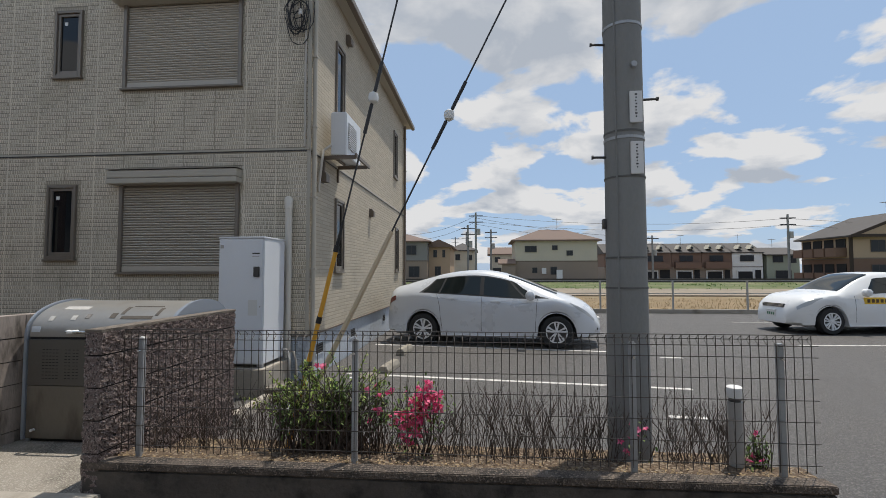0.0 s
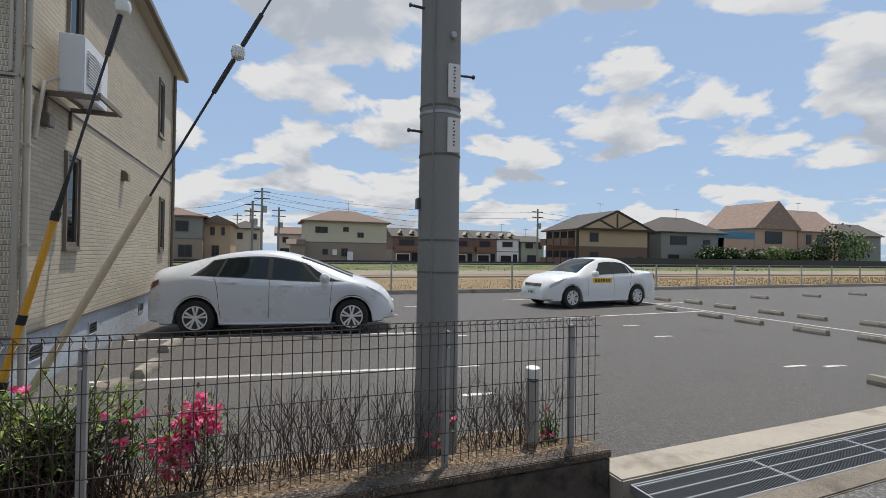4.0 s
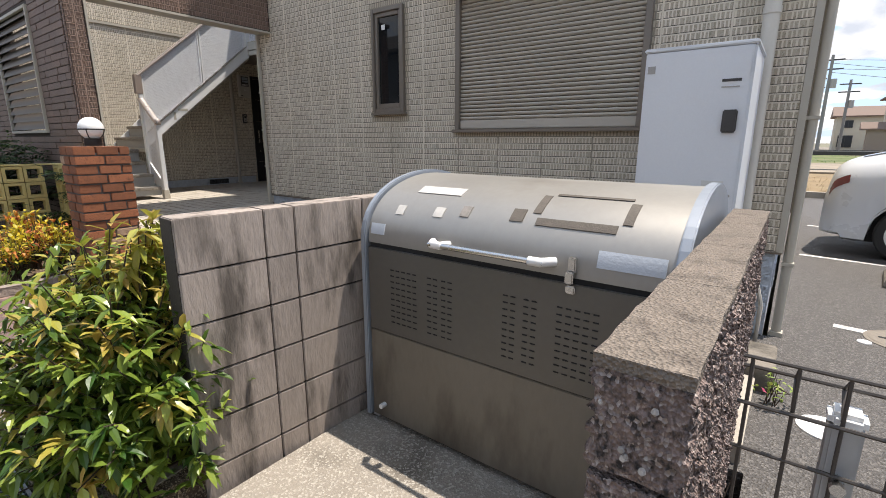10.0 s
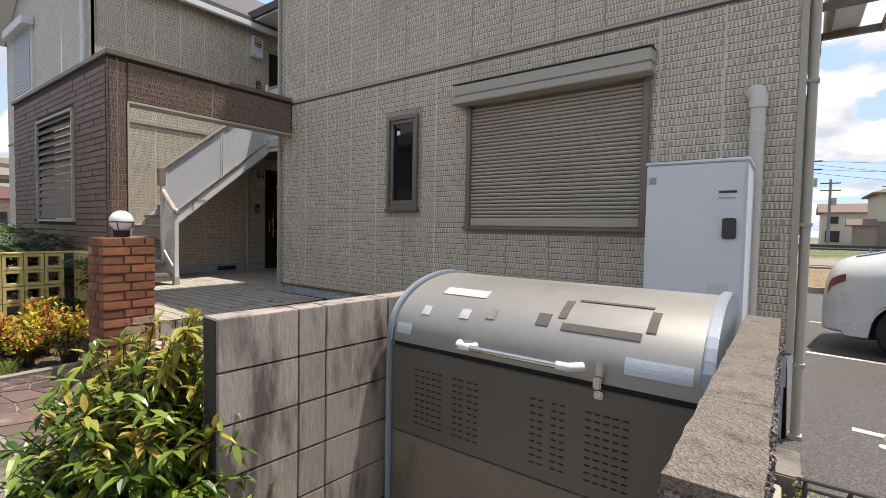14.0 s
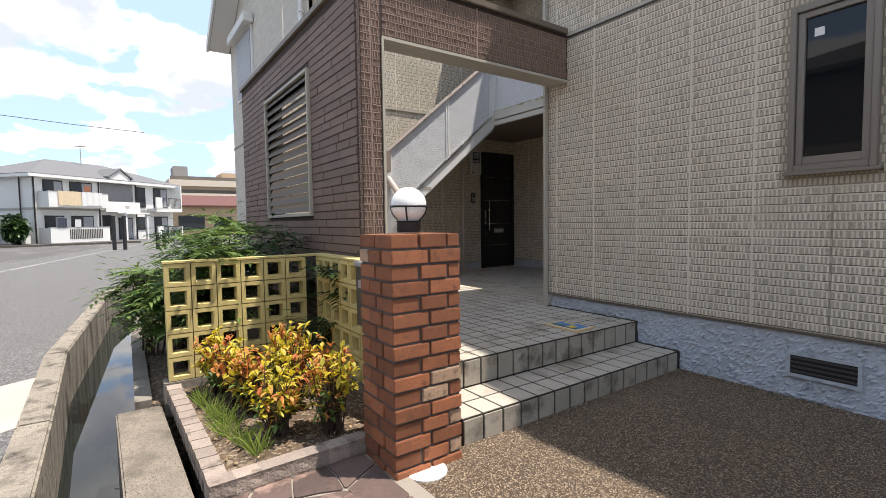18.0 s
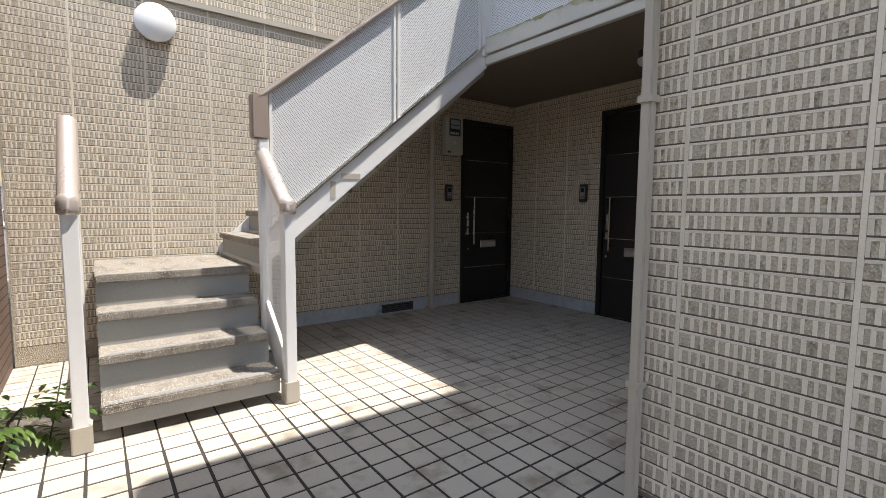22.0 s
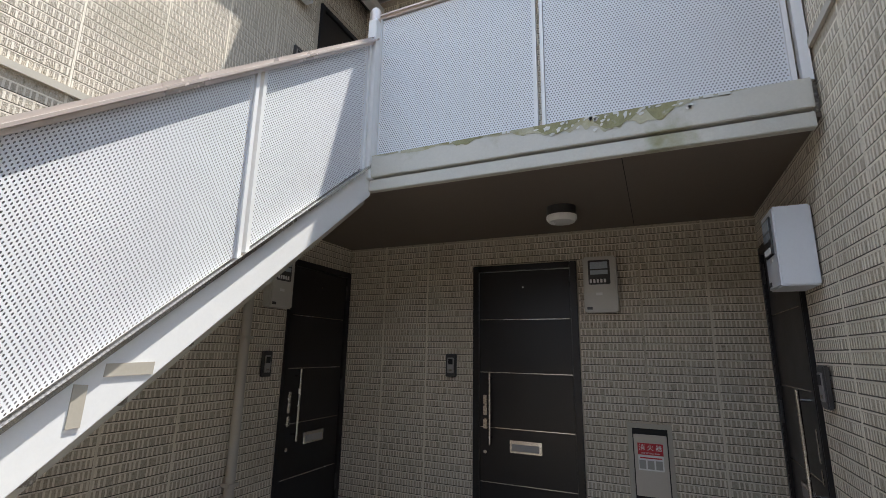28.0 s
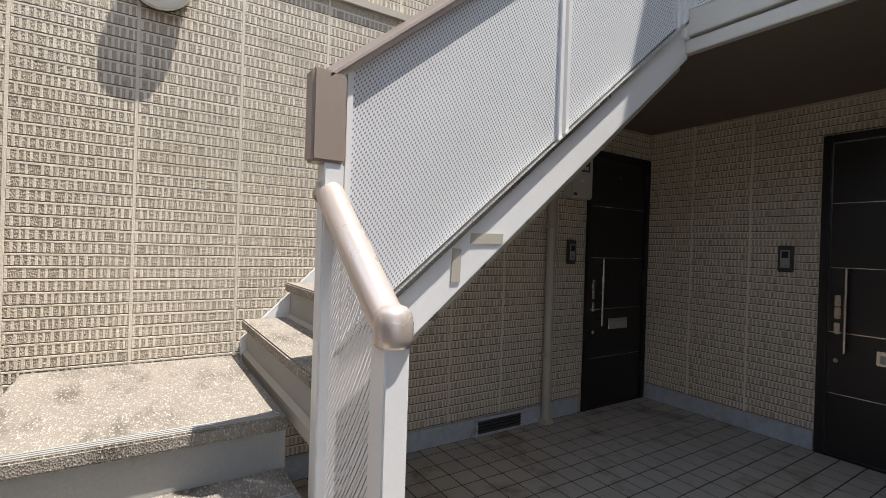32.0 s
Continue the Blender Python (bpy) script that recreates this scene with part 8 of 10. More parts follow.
def flats(label, place, wash):
    """White two-storey flats, front on x = 0 from y = 0 to 13, then turned into the row along the road."""
    h = house(label, -8, 0, 0, 13, 0, 5.25, 6.95, "hip", WHITEH, ROOFW, None, None, (), over=0.55, antenna=True)
    part("eave_board", Shape().box(-8.56, 0.56, -0.56, 13.56, 4.98, 5.2), WHITEH, h, "white eaves board")
    part("waist_band", Shape().box(-8.05, 0.05, -0.05, 13.05, 2.55, 2.72), GREY, h)

    def opening(name, y0, y1, z0, z1, leaves_=2):
        fr = part(name, Shape().box(0.02, 0.06, y0, y1, z0, z1), BLACK, h)
        w_ = (y1 - y0 - 0.08) / leaves_
        for k in range(leaves_):
            part("pane", Shape().box(0.062, 0.075, y0 + 0.08 + w_ * k, y0 + w_ * (k + 1), z0 + 0.08, z1 - 0.10), FARGLASS if k % 2 == 0 else mat("net_curtain", (0.30, 0.31, 0.33), 0.6, var=0.2, scale=3, bump=0, spec=0.4), fr)
        return fr

    for z in (0.12, 2.85):
        opening("window", 0.75, 2.2, z + 0.1, z + 2.0)
        opening("window", 2.75, 4.6, z + 0.1, z + 2.0)
        opening("window", 8.85, 9.8, z + (0.1 if z > 1 else 0.75), z + 1.95, 1)
        opening("window", 10.7, 12.3, z + 0.1, z + 2.0)
        # fronts of the terraces and balconies
        front = part("balcony", Shape().box(1.02, 1.16, 0.3, 5.05, z - 0.10, z + 1.05), WHITEH, h, "white balcony front")
        part("balcony_floor", Shape().box(0.05, 1.02, 0.3, 5.05, z - 0.12, z + 0.02), WHITEH, h)
        for y in (0.3, 4.93):
            part("balcony_side", Shape().box(0.05, 1.02, y, y + 0.12, z + 0.02, z + 1.05), WHITEH, h)
        part("coping", Shape().box(1.0, 1.18, 0.28, 5.07, z + 1.05, z + 1.10), GREY, h)
        part("balcony", Shape().box(1.02, 1.16, 10.0 if z < 1 else 9.9, 10.6, z - 0.10, z + 1.05), WHITEH, h, "white balcony front")
        part("balcony_floor", Shape().box(0.05, 1.16, 9.9, 13.0, z - 0.30, z + 0.02), WHITEH, h)
        part("rail", Shape().box(1.08, 1.12, 10.6, 13.0, z + 1.0, z + 1.05), BLACK, h)
        part("balcony_side", Shape().box(0.05, 1.16, 12.88, 13.0, z + 0.02, z + (2.3 if z > 1 else 1.0)), WHITEH, h)
        for k in range(16):
            part("baluster", Shape().box(1.09, 1.11, 10.65 + 0.145 * k, 10.68 + 0.145 * k, z + 0.02, z + 1.0), BLACK, h)
    # barred opening in the terrace front
    part("terrace_gap", Shape().box(1.165, 1.172, 1.7, 4.4, 0.30, 1.02), GREY, h)
    for k in range(19):
        part("baluster", Shape().box(1.175, 1.20, 1.72 + 0.145 * k, 1.76 + 0.145 * k, 0.28, 1.06), BLACK, h)
    # stair bay with its porch
    # flat panel, its grey put there for the shade inside the bay
    part("stair_opening", Shape().box(0.02, 0.05, 5.35, 8.45, 2.9, 5.0), mat("shaded_bay", (0.20, 0.20, 0.205), 0.9, var=0.15, scale=2, bump=0), h, "open stair landing drawn as a flat panel in a shade tone")
    part("landing_front", Shape().box(0.5, 0.64, 5.25, 8.6, 2.45, 3.35), WHITEH, h, "white landing front")
    part("landing_floor", Shape().box(0.05, 0.5, 5.25, 8.6, 2.45, 2.6), WHITEH, h)
    part("landing_sign", Shape().box(0.645, 0.66, 7.1, 7.5, 2.75, 3.05), GREY, h)
    part("entrance", Shape().box(0.02, 0.06, 5.4, 6.2, 0.0, 2.2), DARK, h)
    porch = part("porch_roof", Shape().prism([(6.35, 2.28), (8.75, 2.28), (8.75, 2.42), (7.1, 2.42), (6.75, 2.72), (6.35, 2.42)], "x", 0.65, 1.5), WHITEH, h, "white porch with a small gable")
    for y in (6.4, 8.55):
        part("porch_post", Shape().box(1.2, 1.4, y, y + 0.16, 0.0, 2.28), WHITEH, porch)
    opening("entrance_door", 6.9, 8.3, 0.05, 2.0)
    # gablet over the stair bay
    part("gablet", Shape().prism([(5.9, 5.2), (7.9, 5.2), (7.9, 5.45), (6.9, 6.1), (5.9, 5.45)], "x", -1.6, 0.45), WHITEH, h, "white gablet")
    part("gablet_roof", Shape().prism([(5.7, 5.38), (6.9, 6.16), (8.1, 5.38), (8.1, 5.5), (6.9, 6.3), (5.7, 5.5)], "x", -1.7, 0.55), ROOFW, h)
    for y in (0.06, 5.15, 8.72):
        part("drainpipe", Shape().tube([(0.09, y, 0), (0.09, y, 5.0)], 0.055, 6), BLACK, h)
    part("drainpipe", Shape().tube([(-1.1, -0.08, 0), (-1.1, -0.08, 5.0)], 0.05, 6), BLACK, h)
    part("condenser", Shape().box(-0.95, -0.2, -0.5, -0.12, 0.02, 0.62), WHITEH, h, "white outdoor unit", bevel=0.02)
    part("condenser_fan", Shape().lathe([(0.0, -0.004), (0.22, -0.004), (0.22, 0.0)], (-0.62, -0.505, 0.32), 14, "y"), GREY, h)
    for k, (y0, y1, z0, z1, col) in enumerate(wash):
        sh = Shape()
        n_ = 10
        vs = [(1.20 + 0.03 * math.sin(2.1 * i + k) + (0.02 if j else 0.0), y0 + (y1 - y0) * i / n_, z1 if j else z0 - 0.03 * math.sin(1.3 * i)) for i in range(n_ + 1) for j in range(2)]
        sh.add(vs + [(v[0] + 0.02, v[1], v[2]) for v in vs], [(2 * i, 2 * i + 2, 2 * i + 3, 2 * i + 1) for i in range(n_)] + [(22 + 2 * i + 1, 22 + 2 * i + 3, 22 + 2 * i + 2, 22 + 2 * i) for i in range(n_)])
        part("laundry", sh, col, h, "laundry hung out to dry")
    h.matrix_basis = pose(place[0], place[1], 0, 0, 0, ROW) @ h.matrix_basis
    return h


TOWEL = mat("towel_cream", (0.62, 0.50, 0.34), 0.9, var=0.08, scale=4, bump=0.2)
TOWEL_DARK = mat("dark_laundry", (0.05, 0.055, 0.08), 0.9, var=0.3, scale=5, bump=0.2)
flats("white two-storey flats with a cream towel and sheet on the balcony", (-50.65, -2.65), [(0.95, 2.7, 2.88, 3.97, TOWEL), (2.75, 4.45, 2.9, 3.97, WHITEH), (0.8, 1.5, 1.2, 1.9, TOWEL_DARK), (2.1, 2.6, 1.2, 1.8, WHITEH), (3.0, 3.5, 4.0, 4.5, mat("towel_rust", (0.30, 0.13, 0.08), 0.9, var=0.1))])
flats("white two-storey flats at the corner with dark laundry", (-35.1, -15.3), [(11.0, 11.6, 3.2, 4.1, TOWEL_DARK), (11.8, 12.4, 3.3, 4.2, TOWEL), (10.9, 11.5, 0.6, 1.5, TOWEL_DARK)])
house("small building with a red metal roof", -82, -68, 7.6, 23, 0, 3.6, 5.2, "y", TANH, ROOFR, None, None, [("e", 8.4, 11.2, 0.6, 2.4), ("e", 12.2, 14.2, 0.6, 2.2), ("e", 15.5, 19, 0.6, 2.4)], antenna=False)
apt = thing("apartment_block", (-130, 25, 0), "distant beige concrete apartment block with long balconies", "apartment block")
part("body", Shape().box(-145, -122, 12, 46, 0, 11.4), mat("apt_beige", (0.42, 0.35, 0.28), 0.85, var=0.06, bump=0), apt)
for k in range(4):
    part("balcony_band", Shape().box(-121.9, -120.8, 12, 46, 1.15 + 2.9 * k, 2.5 + 2.9 * k), mat("apt_pale", (0.58, 0.50, 0.42), 0.85, var=0.05, bump=0), apt)
    # window band's colour includes the thin shadow between the balconies
    part("window_band", Shape().box(-121.95, -121.8, 12.3, 45.7, 2.6 + 2.9 * k, 3.35 + 2.9 * k), mat("apt_shade", (0.13, 0.115, 0.10), 0.9, var=0.2, scale=0.8, bump=0), apt)
part("roof_tower", Shape().box(-140, -133, 14, 17, 11.4, 15.4), GREYH, apt)
part("roof_tower", Shape().box(-138, -130, 24, 28, 11.4, 13.9), TANH, apt)
apt2 = thing("apartment_block", (-190, -10, 0), "distant grey apartment block on the skyline", "apartment block")
part("body", Shape().box(-205, -180, -22, -2, 0, 16), mat("apt_grey", (0.40, 0.38, 0.35), 0.85, var=0.06, bump=0), apt2)
for k in range(5):
    part("window_band", Shape().box(-179.9, -179.7, -21.5, -2.5, 1.5 + 3 * k, 2.9 + 3 * k), GREYDARK, apt2)
for x, y in ((-34, 2.25), (-34, 2.7), (-33.2, 4.1), (-33.2, 4.4)):
    h = 1.75 if y < 3 else 0.85
    solo("bollard", Shape().tube([(x, y, 0), (x, y, h)], 0.09, 10), BLACK, "black steel bollard beside the road", "bollard", "bollards")
cp = thing("carport", (-3.5, -1.7, 0), "low dark carport roof on pale posts beside the flats", "carport")
part("roof", Shape().box(-6.2, -0.8, -2.9, -0.55, 2.05, 2.15), GREYDARK, cp)
part("roof_edge", Shape().box(-6.25, -0.75, -2.95, -2.9, 2.02, 2.2), GREY, cp)
for x in (-5.9, -1.1):
    part("post", Shape().box(x, x + 0.14, -1.75, -1.61, 0, 2.05), WHITEH, cp)
    part("brace", Shape().tube([(x + 0.07, -1.68, 1.4), (x + 0.07, -2.6, 2.04)], 0.04, 5), WHITEH, cp)
cp.matrix_basis = pose(-50.65, -2.65, 0, 0, 0, ROW) @ cp.matrix_basis
# kerb takes the black concrete to draw the shadow line along it
setting("kerb_lot_west", Shape().prism([(-43.3, -3.8), (-43.0, -3.75), (-45.5, 3.8), (-45.8, 3.75)], "z", -0.1, 0.13), KERB_BLACK, "low kerb of the car park across the road, coloured dark for its shadow line", "kerb")
span_wire([(-20, -30, 7.5), (-49, 4.5, 8.6)], 0.7, 0.02)

# ---- plants ----


def leaf_mat(name, col, other, rough=0.35, trans=0.3):
    m = bpy.data.materials.new(name)
    m.use_nodes = True
    n, l = m.node_tree.nodes, m.node_tree.links
    b = n["Principled BSDF"]
    b.inputs["Roughness"].default_value = rough
    geo = n.new("ShaderNodeNewGeometry")
    mixc = n.new("ShaderNodeMix")
    mixc.data_type = "RGBA"
    mixc.inputs[6].default_value, mixc.inputs[7].default_value = (*col, 1), (*other, 1)
    ns = n.new("ShaderNodeTexNoise")
    ns.inputs["Scale"].default_value = 6.0
    l.new(geo.outputs["Position"], ns.inputs["Vector"])
    av = n.new("ShaderNodeMath")
    l.new(ns.outputs[0], av.inputs[0])
    l.new(geo.outputs["Random Per Island"], av.inputs[1])
    half = n.new("ShaderNodeMath")
    half.operation = "MULTIPLY_ADD"
    half.inputs[1].default_value, half.inputs[2].default_value = 1.0, -0.5
    half.use_clamp = True
    l.new(av.outputs[0], half.inputs[0])
    l.new(half.outputs[0], mixc.inputs[0])
    l.new(mixc.outputs[2], b.inputs["Base Color"])
    tr = n.new("ShaderNodeBsdfTranslucent")
    l.new(mixc.outputs[2], tr.inputs[0])
    ms = n.new("ShaderNodeMixShader")
    ms.inputs[0].default_value = trans
    l.new(b.outputs[0], ms.inputs[1])
    l.new(tr.outputs[0], ms.inputs[2])
    l.new(ms.outputs[0], n["Material Output"].inputs[0])
    return m


LEAF = leaf_mat("leaf_glossy", (0.035, 0.09, 0.013), (0.24, 0.31, 0.045), 0.34)
LEAF_NEW = leaf_mat("leaf_young", (0.30, 0.36, 0.05), (0.40, 0.27, 0.06), 0.35)
LEAF_YEL = leaf_mat("leaf_yellow", (0.62, 0.46, 0.02), (0.42, 0.40, 0.05), 0.5, 0.4)
LEAF_RED = leaf_mat("leaf_orange", (0.50, 0.13, 0.04), (0.55, 0.30, 0.06), 0.5, 0.35)
LEAF_DARK = leaf_mat("leaf_dark", (0.015, 0.040, 0.012), (0.045, 0.085, 0.02), 0.4)
LEAF_MID = leaf_mat("leaf_mid", (0.035, 0.085, 0.017), (0.15, 0.22, 0.045), 0.45)
LEAF_GRASS = leaf_mat("leaf_grass", (0.16, 0.26, 0.04), (0.32, 0.38, 0.09), 0.5)
PINK = leaf_mat("azalea_pink", (0.72, 0.05, 0.20), (0.88, 0.26, 0.42), 0.5, 0.4)
BARK = mat("twig_bark", (0.062, 0.043, 0.032), 0.9, var=0.25, scale=20, bump=0.3)


def leaves(items):
    """Pointed leaves folded along the rib. items: (base, direction, up, length, width)."""
    sh = Shape()
    for p, d, up, ln, wd in items:
        d = d.normalized()
        side = d.cross(up)
        side = side.normalized() if side.length > 1e-4 else d.orthogonal().normalized()
        nrm = side.cross(d)
        droop = -0.12 * ln
        a, b, tip = p + d * (0.33 * ln), p + d * (0.70 * ln) + Vector((0, 0, droop * 0.4)), p + d * ln + Vector((0, 0, droop * 1.4))
        vs = [p, a + side * wd * 0.5 + nrm * wd * 0.16, a, a - side * wd * 0.5 + nrm * wd * 0.16, b + side * wd * 0.38 + nrm * wd * 0.12, b, b - side * wd * 0.38 + nrm * wd * 0.12, tip]
        sh.add(vs, [(0, 2, 1), (0, 3, 2), (1, 2, 5, 4), (2, 3, 6, 5), (4, 5, 7), (5, 6, 7)])
    return sh


def rand_dir(r, up=0.0):
    while True:
        v = Vector((r.uniform(-1, 1), r.uniform(-1, 1), r.uniform(-1, 1)))
        if 0.05 < v.length < 1:
            v.normalize()
            v.z += up
            return v.normalized()


def shrub(name, base, tips, whorl, ln, wd, materials, label, category, seed, stem=0.006, spread=0.05, per_stem=True, down=0.0):
    """A shrub of stems from the base to tips, each tip with whorls of leaves."""
    r = random.Random(seed)
    t_ = thing(name, base, label, category)
    wood = Shape()
    groups = [[] for _ in materials]
    for tip, kind in tips:
        b = Vector(base) + Vector((r.uniform(-1, 1), r.uniform(-1, 1), 0)) * spread
        tip = Vector(tip)
        m_ = b.lerp(tip, 0.55) + Vector((r.uniform(-0.03, 0.03), r.uniform(-0.03, 0.03), 0.04))
        wood.tube([b, m_, tip], stem, 5, r1=stem * 0.35)
        d = (tip - m_).normalized()
        for k in range(whorl):
            at = tip - d * r.uniform(0, 0.10) * (1 + whorl / 14)
            out = (rand_dir(r, 0.1) + d * 0.5).normalized()
            out.z -= down
            groups[kind].append((at, out, Vector((0, 0, 1)), ln * r.uniform(0.6, 1.15), wd * r.uniform(0.7, 1.15)))
    part("stem_growth", wood, BARK, t_, "brown stems", kind="stuff")
    for g_, m in zip(groups, materials):
        if g_:
            part("leaves", leaves(g_), m, t_, kind="stuff")
    return t_


def ball(r, c, size, n, kinds, low=-0.3):
    out = []
    while len(out) < n:
        v = rand_dir(r)
        if v.z < low:
            continue
        f = r.uniform(0.45, 1.0) ** 0.6
        k = kinds(v, f) if callable(kinds) else kinds
        out.append(((c[0] + v.x * size[0] * f, c[1] + v.y * size[1] * f, c[2] + v.z * size[2] * f), k))
    return out


r = random.Random(21)
tips = ball(r, (-4.27, 2.78, 0.36), (0.52, 0.44, 0.50), 330, lambda v, f: 1 if (v.z > 0.45 and r.random() < 0.34) or r.random() < 0.06 else 0)
tips += ball(r, (-4.18, 2.66, 0.14), (0.46, 0.36, 0.42), 150, lambda v, f: 1 if r.random() < 0.12 else 0, -0.5)
tips += [((-4.12 + r.uniform(-0.12, 0.12), 2.84 + r.uniform(-0.1, 0.1), 0.80 + r.uniform(0, 0.14)), 1) for _ in range(14)]
tips += [((-3.72, 2.80, 0.36), 0), ((-3.76, 2.72, 0.40), 1), ((-3.68, 2.76, 0.33), 0), ((-3.80, 2.82, 0.42), 0)]
shrub("evergreen_shrub", (-4.27, 2.80, 0.0), tips, 17, 0.090, 0.027, [LEAF, LEAF_NEW], "glossy green evergreen shrub with pale young leaves", "shrub", 3, 0.006, 0.08, True, 0.42)

# azalea hedge behind the fence
r = random.Random(33)
tips = ball(r, (-1.22, 3.16, 0.40), (0.30, 0.20, 0.30), 120, lambda v, f: 1 if v.z > 0.1 and r.random() < 0.6 else 0) + ball(r, (-0.84, 3.16, 0.40), (0.28, 0.18, 0.28), 90, lambda v, f: 1 if v.z > 0.5 and r.random() < 0.5 else 0)
tips += [((x, 3.1 + r.uniform(-0.08, 0.08), z), 1) for x, z in ((-1.45, 0.62), (-1.05, 0.74), (-0.78, 0.76), (-1.62, 0.40), (-1.68, 0.46), (-0.62, 0.62), (-1.2, 0.70))]
shrub("azalea_bush", (-1.03, 3.2, 0.0), tips, 15, 0.040, 0.015, [LEAF_MID, LEAF_GRASS], "green azalea bush behind the wire fence", "shrub", 4, 0.005, 0.3)


def blossoms(name, base, centres, n, label, seed, size=0.027):
    rr = random.Random(seed)
    t_ = thing(name, base, label, "flowers")
    fl_, gr_ = [], []
    for c in centres:
        for k in range(n):
            p = Vector(c) + Vector((rr.gauss(0, 0.04), rr.gauss(0, 0.035), rr.gauss(0, 0.045)))
            axis = rand_dir(rr, 0.5)
            ort = axis.orthogonal().normalized()
            for q in range(5):
                a = 2 * math.pi * q / 5
                d = Matrix.Rotation(a, 3, axis) @ ort
                fl_.append((p, (d + axis * 0.5).normalized(), axis, size * rr.uniform(0.8, 1.15), size * 0.62))
        for k in range(n):
            p = Vector(c) + Vector((rr.gauss(0, 0.07), rr.gauss(0, 0.06), rr.gauss(-0.03, 0.07)))
            gr_.append((p, rand_dir(rr, 0.2), Vector((0, 0, 1)), 0.04, 0.016))
    part("petals", leaves(fl_), PINK, t_, "bright pink petals", kind="stuff")
    part("leaves", leaves(gr_), LEAF_MID, t_, kind="stuff")
    wood = Shape()
    for c in centres:
        wood.tube([(base[0] + 0.3 * (c[0] - base[0]), base[1], 0.0), ((base[0] + c[0]) / 2 + 0.05, c[1], c[2] * 0.5), c], 0.005, 5, r1=0.003)
    part("stem_growth", wood, BARK, t_, kind="stuff")
    return t_


blossoms("azalea_flowers", (-0.42, 3.12, 0), [(-0.42, 3.08, 0.46), (-0.36, 3.08, 0.49), (-0.45, 3.06, 0.40), (-0.40, 3.08, 0.35), (-0.33, 3.07, 0.44), (-0.52, 3.08, 0.32), (-0.47, 3.07, 0.24)], 34, "bright pink azalea blossoms behind the fence", 7)
blossoms("azalea_flowers", (0.85, 3.12, 0), [(0.97, 3.08, 0.30), (0.92, 3.1, 0.22)], 6, "small pink azalea blossoms beside the pole", 8)
blossoms("azalea_flowers", (-0.95, 3.12, 0), [(-0.66, 3.02, 0.50), (-1.05, 3.02, 0.70), (-0.72, 3.04, 0.40)], 5, "few pink azalea blossoms on the bush", 9)
blossoms("azalea_flowers", (1.62, 3.0, 0), [(1.60, 2.98, 0.20), (1.66, 2.98, 0.14)], 3, "small pink blossoms at the fence's end", 10)
shrub("azalea_bush", (1.64, 3.02, 0.0), ball(r, (1.64, 3.02, 0.2), (0.10, 0.08, 0.14), 20, 0), 8, 0.04, 0.016, [LEAF_MID], "small azalea at the fence's end", "shrub", 44, 0.004, 0.03)
shrub("weed", (-2.22, 4.9, LOT), ball(r, (-2.22, 4.9, 0.0), (0.05, 0.08, 0.10), 10, 0), 6, 0.035, 0.014, [LEAF_GRASS], "small weed beside the stone wall", "weed", 45, 0.003, 0.03)
blossoms("weed_flower", (-2.2, 4.86, LOT), [(-2.2, 4.84, -0.02)], 1, "tiny pink flower beside the stone wall", 12)

tw = Shape()
rt = random.Random(5)
for k in range(620):
    x = rt.uniform(-2.3, 1.75)
    if abs(x - 1.01) < 0.17 and rt.random() < 0.7:
        continue
    y = rt.uniform(2.98, 3.5)
    hgt = rt.uniform(0.2, 0.58) * (0.75 if x < -1.7 else 1)
    p0 = Vector((x, y, 0))
    p1 = p0 + Vector((rt.uniform(-0.10, 0.10), rt.uniform(-0.07, 0.07), hgt * 0.48))
    p2 = p1 + Vector((rt.uniform(-0.14, 0.14), rt.uniform(-0.08, 0.08), hgt * 0.42))
    tw.tube([p0, p1, p2], 0.0032, 3, False, 0.0012)
    for q in range(3):
        s0 = p1.lerp(p2, rt.uniform(0, 0.6))
        tw.tube([s0, s0 + Vector((rt.uniform(-0.08, 0.08), rt.uniform(-0.06, 0.06), rt.uniform(0.05, 0.16)))], 0.0016, 3, False, 0.0008)
tagged(part("bare_twigs", tw, BARK), "bare brown azalea twigs behind the fence", "twigs", "", "stuff")
lit = []
for k in range(700):
    lit.append((Vector((rt.uniform(-2.4, 1.86), 2.80 + abs(rt.gauss(0, 0.08)), 0.132 + rt.uniform(0, 0.014))), Vector((rt.uniform(-1, 1), rt.uniform(-1, 1), rt.uniform(-0.1, 0.25))), Vector((0, 0, 1)), rt.uniform(0.015, 0.035), rt.uniform(0.006, 0.013)))
for k in range(900):
    lit.append((Vector((rt.uniform(-2.3, 1.8), rt.uniform(2.96, 3.52), 0.004 + rt.uniform(0, 0.012))), Vector((rt.uniform(-1, 1), rt.uniform(-1, 1), rt.uniform(-0.1, 0.2))), Vector((0, 0, 1)), rt.uniform(0.02, 0.045), rt.uniform(0.01, 0.02)))
for k in range(350):
    lit.append((Vector((rt.uniform(-8.4, -7.0), rt.uniform(2.72, 3.65), 0.075 + rt.uniform(0, 0.01))), Vector((rt.uniform(-1, 1), rt.uniform(-1, 1), rt.uniform(-0.1, 0.2))), Vector((0, 0, 1)), rt.uniform(0.02, 0.04), rt.uniform(0.008, 0.016)))
for k in range(160):
    lit.append((Vector((-6.66 + abs(rt.gauss(0, 0.5)), 5.92 - abs(rt.gauss(0, 0.09)), GRAVEL + 0.004 + rt.uniform(0, 0.01))), Vector((rt.uniform(-1, 1), rt.uniform(-1, 1), rt.uniform(-0.1, 0.2))), Vector((0, 0, 1)), rt.uniform(0.015, 0.035), rt.uniform(0.006, 0.014)))
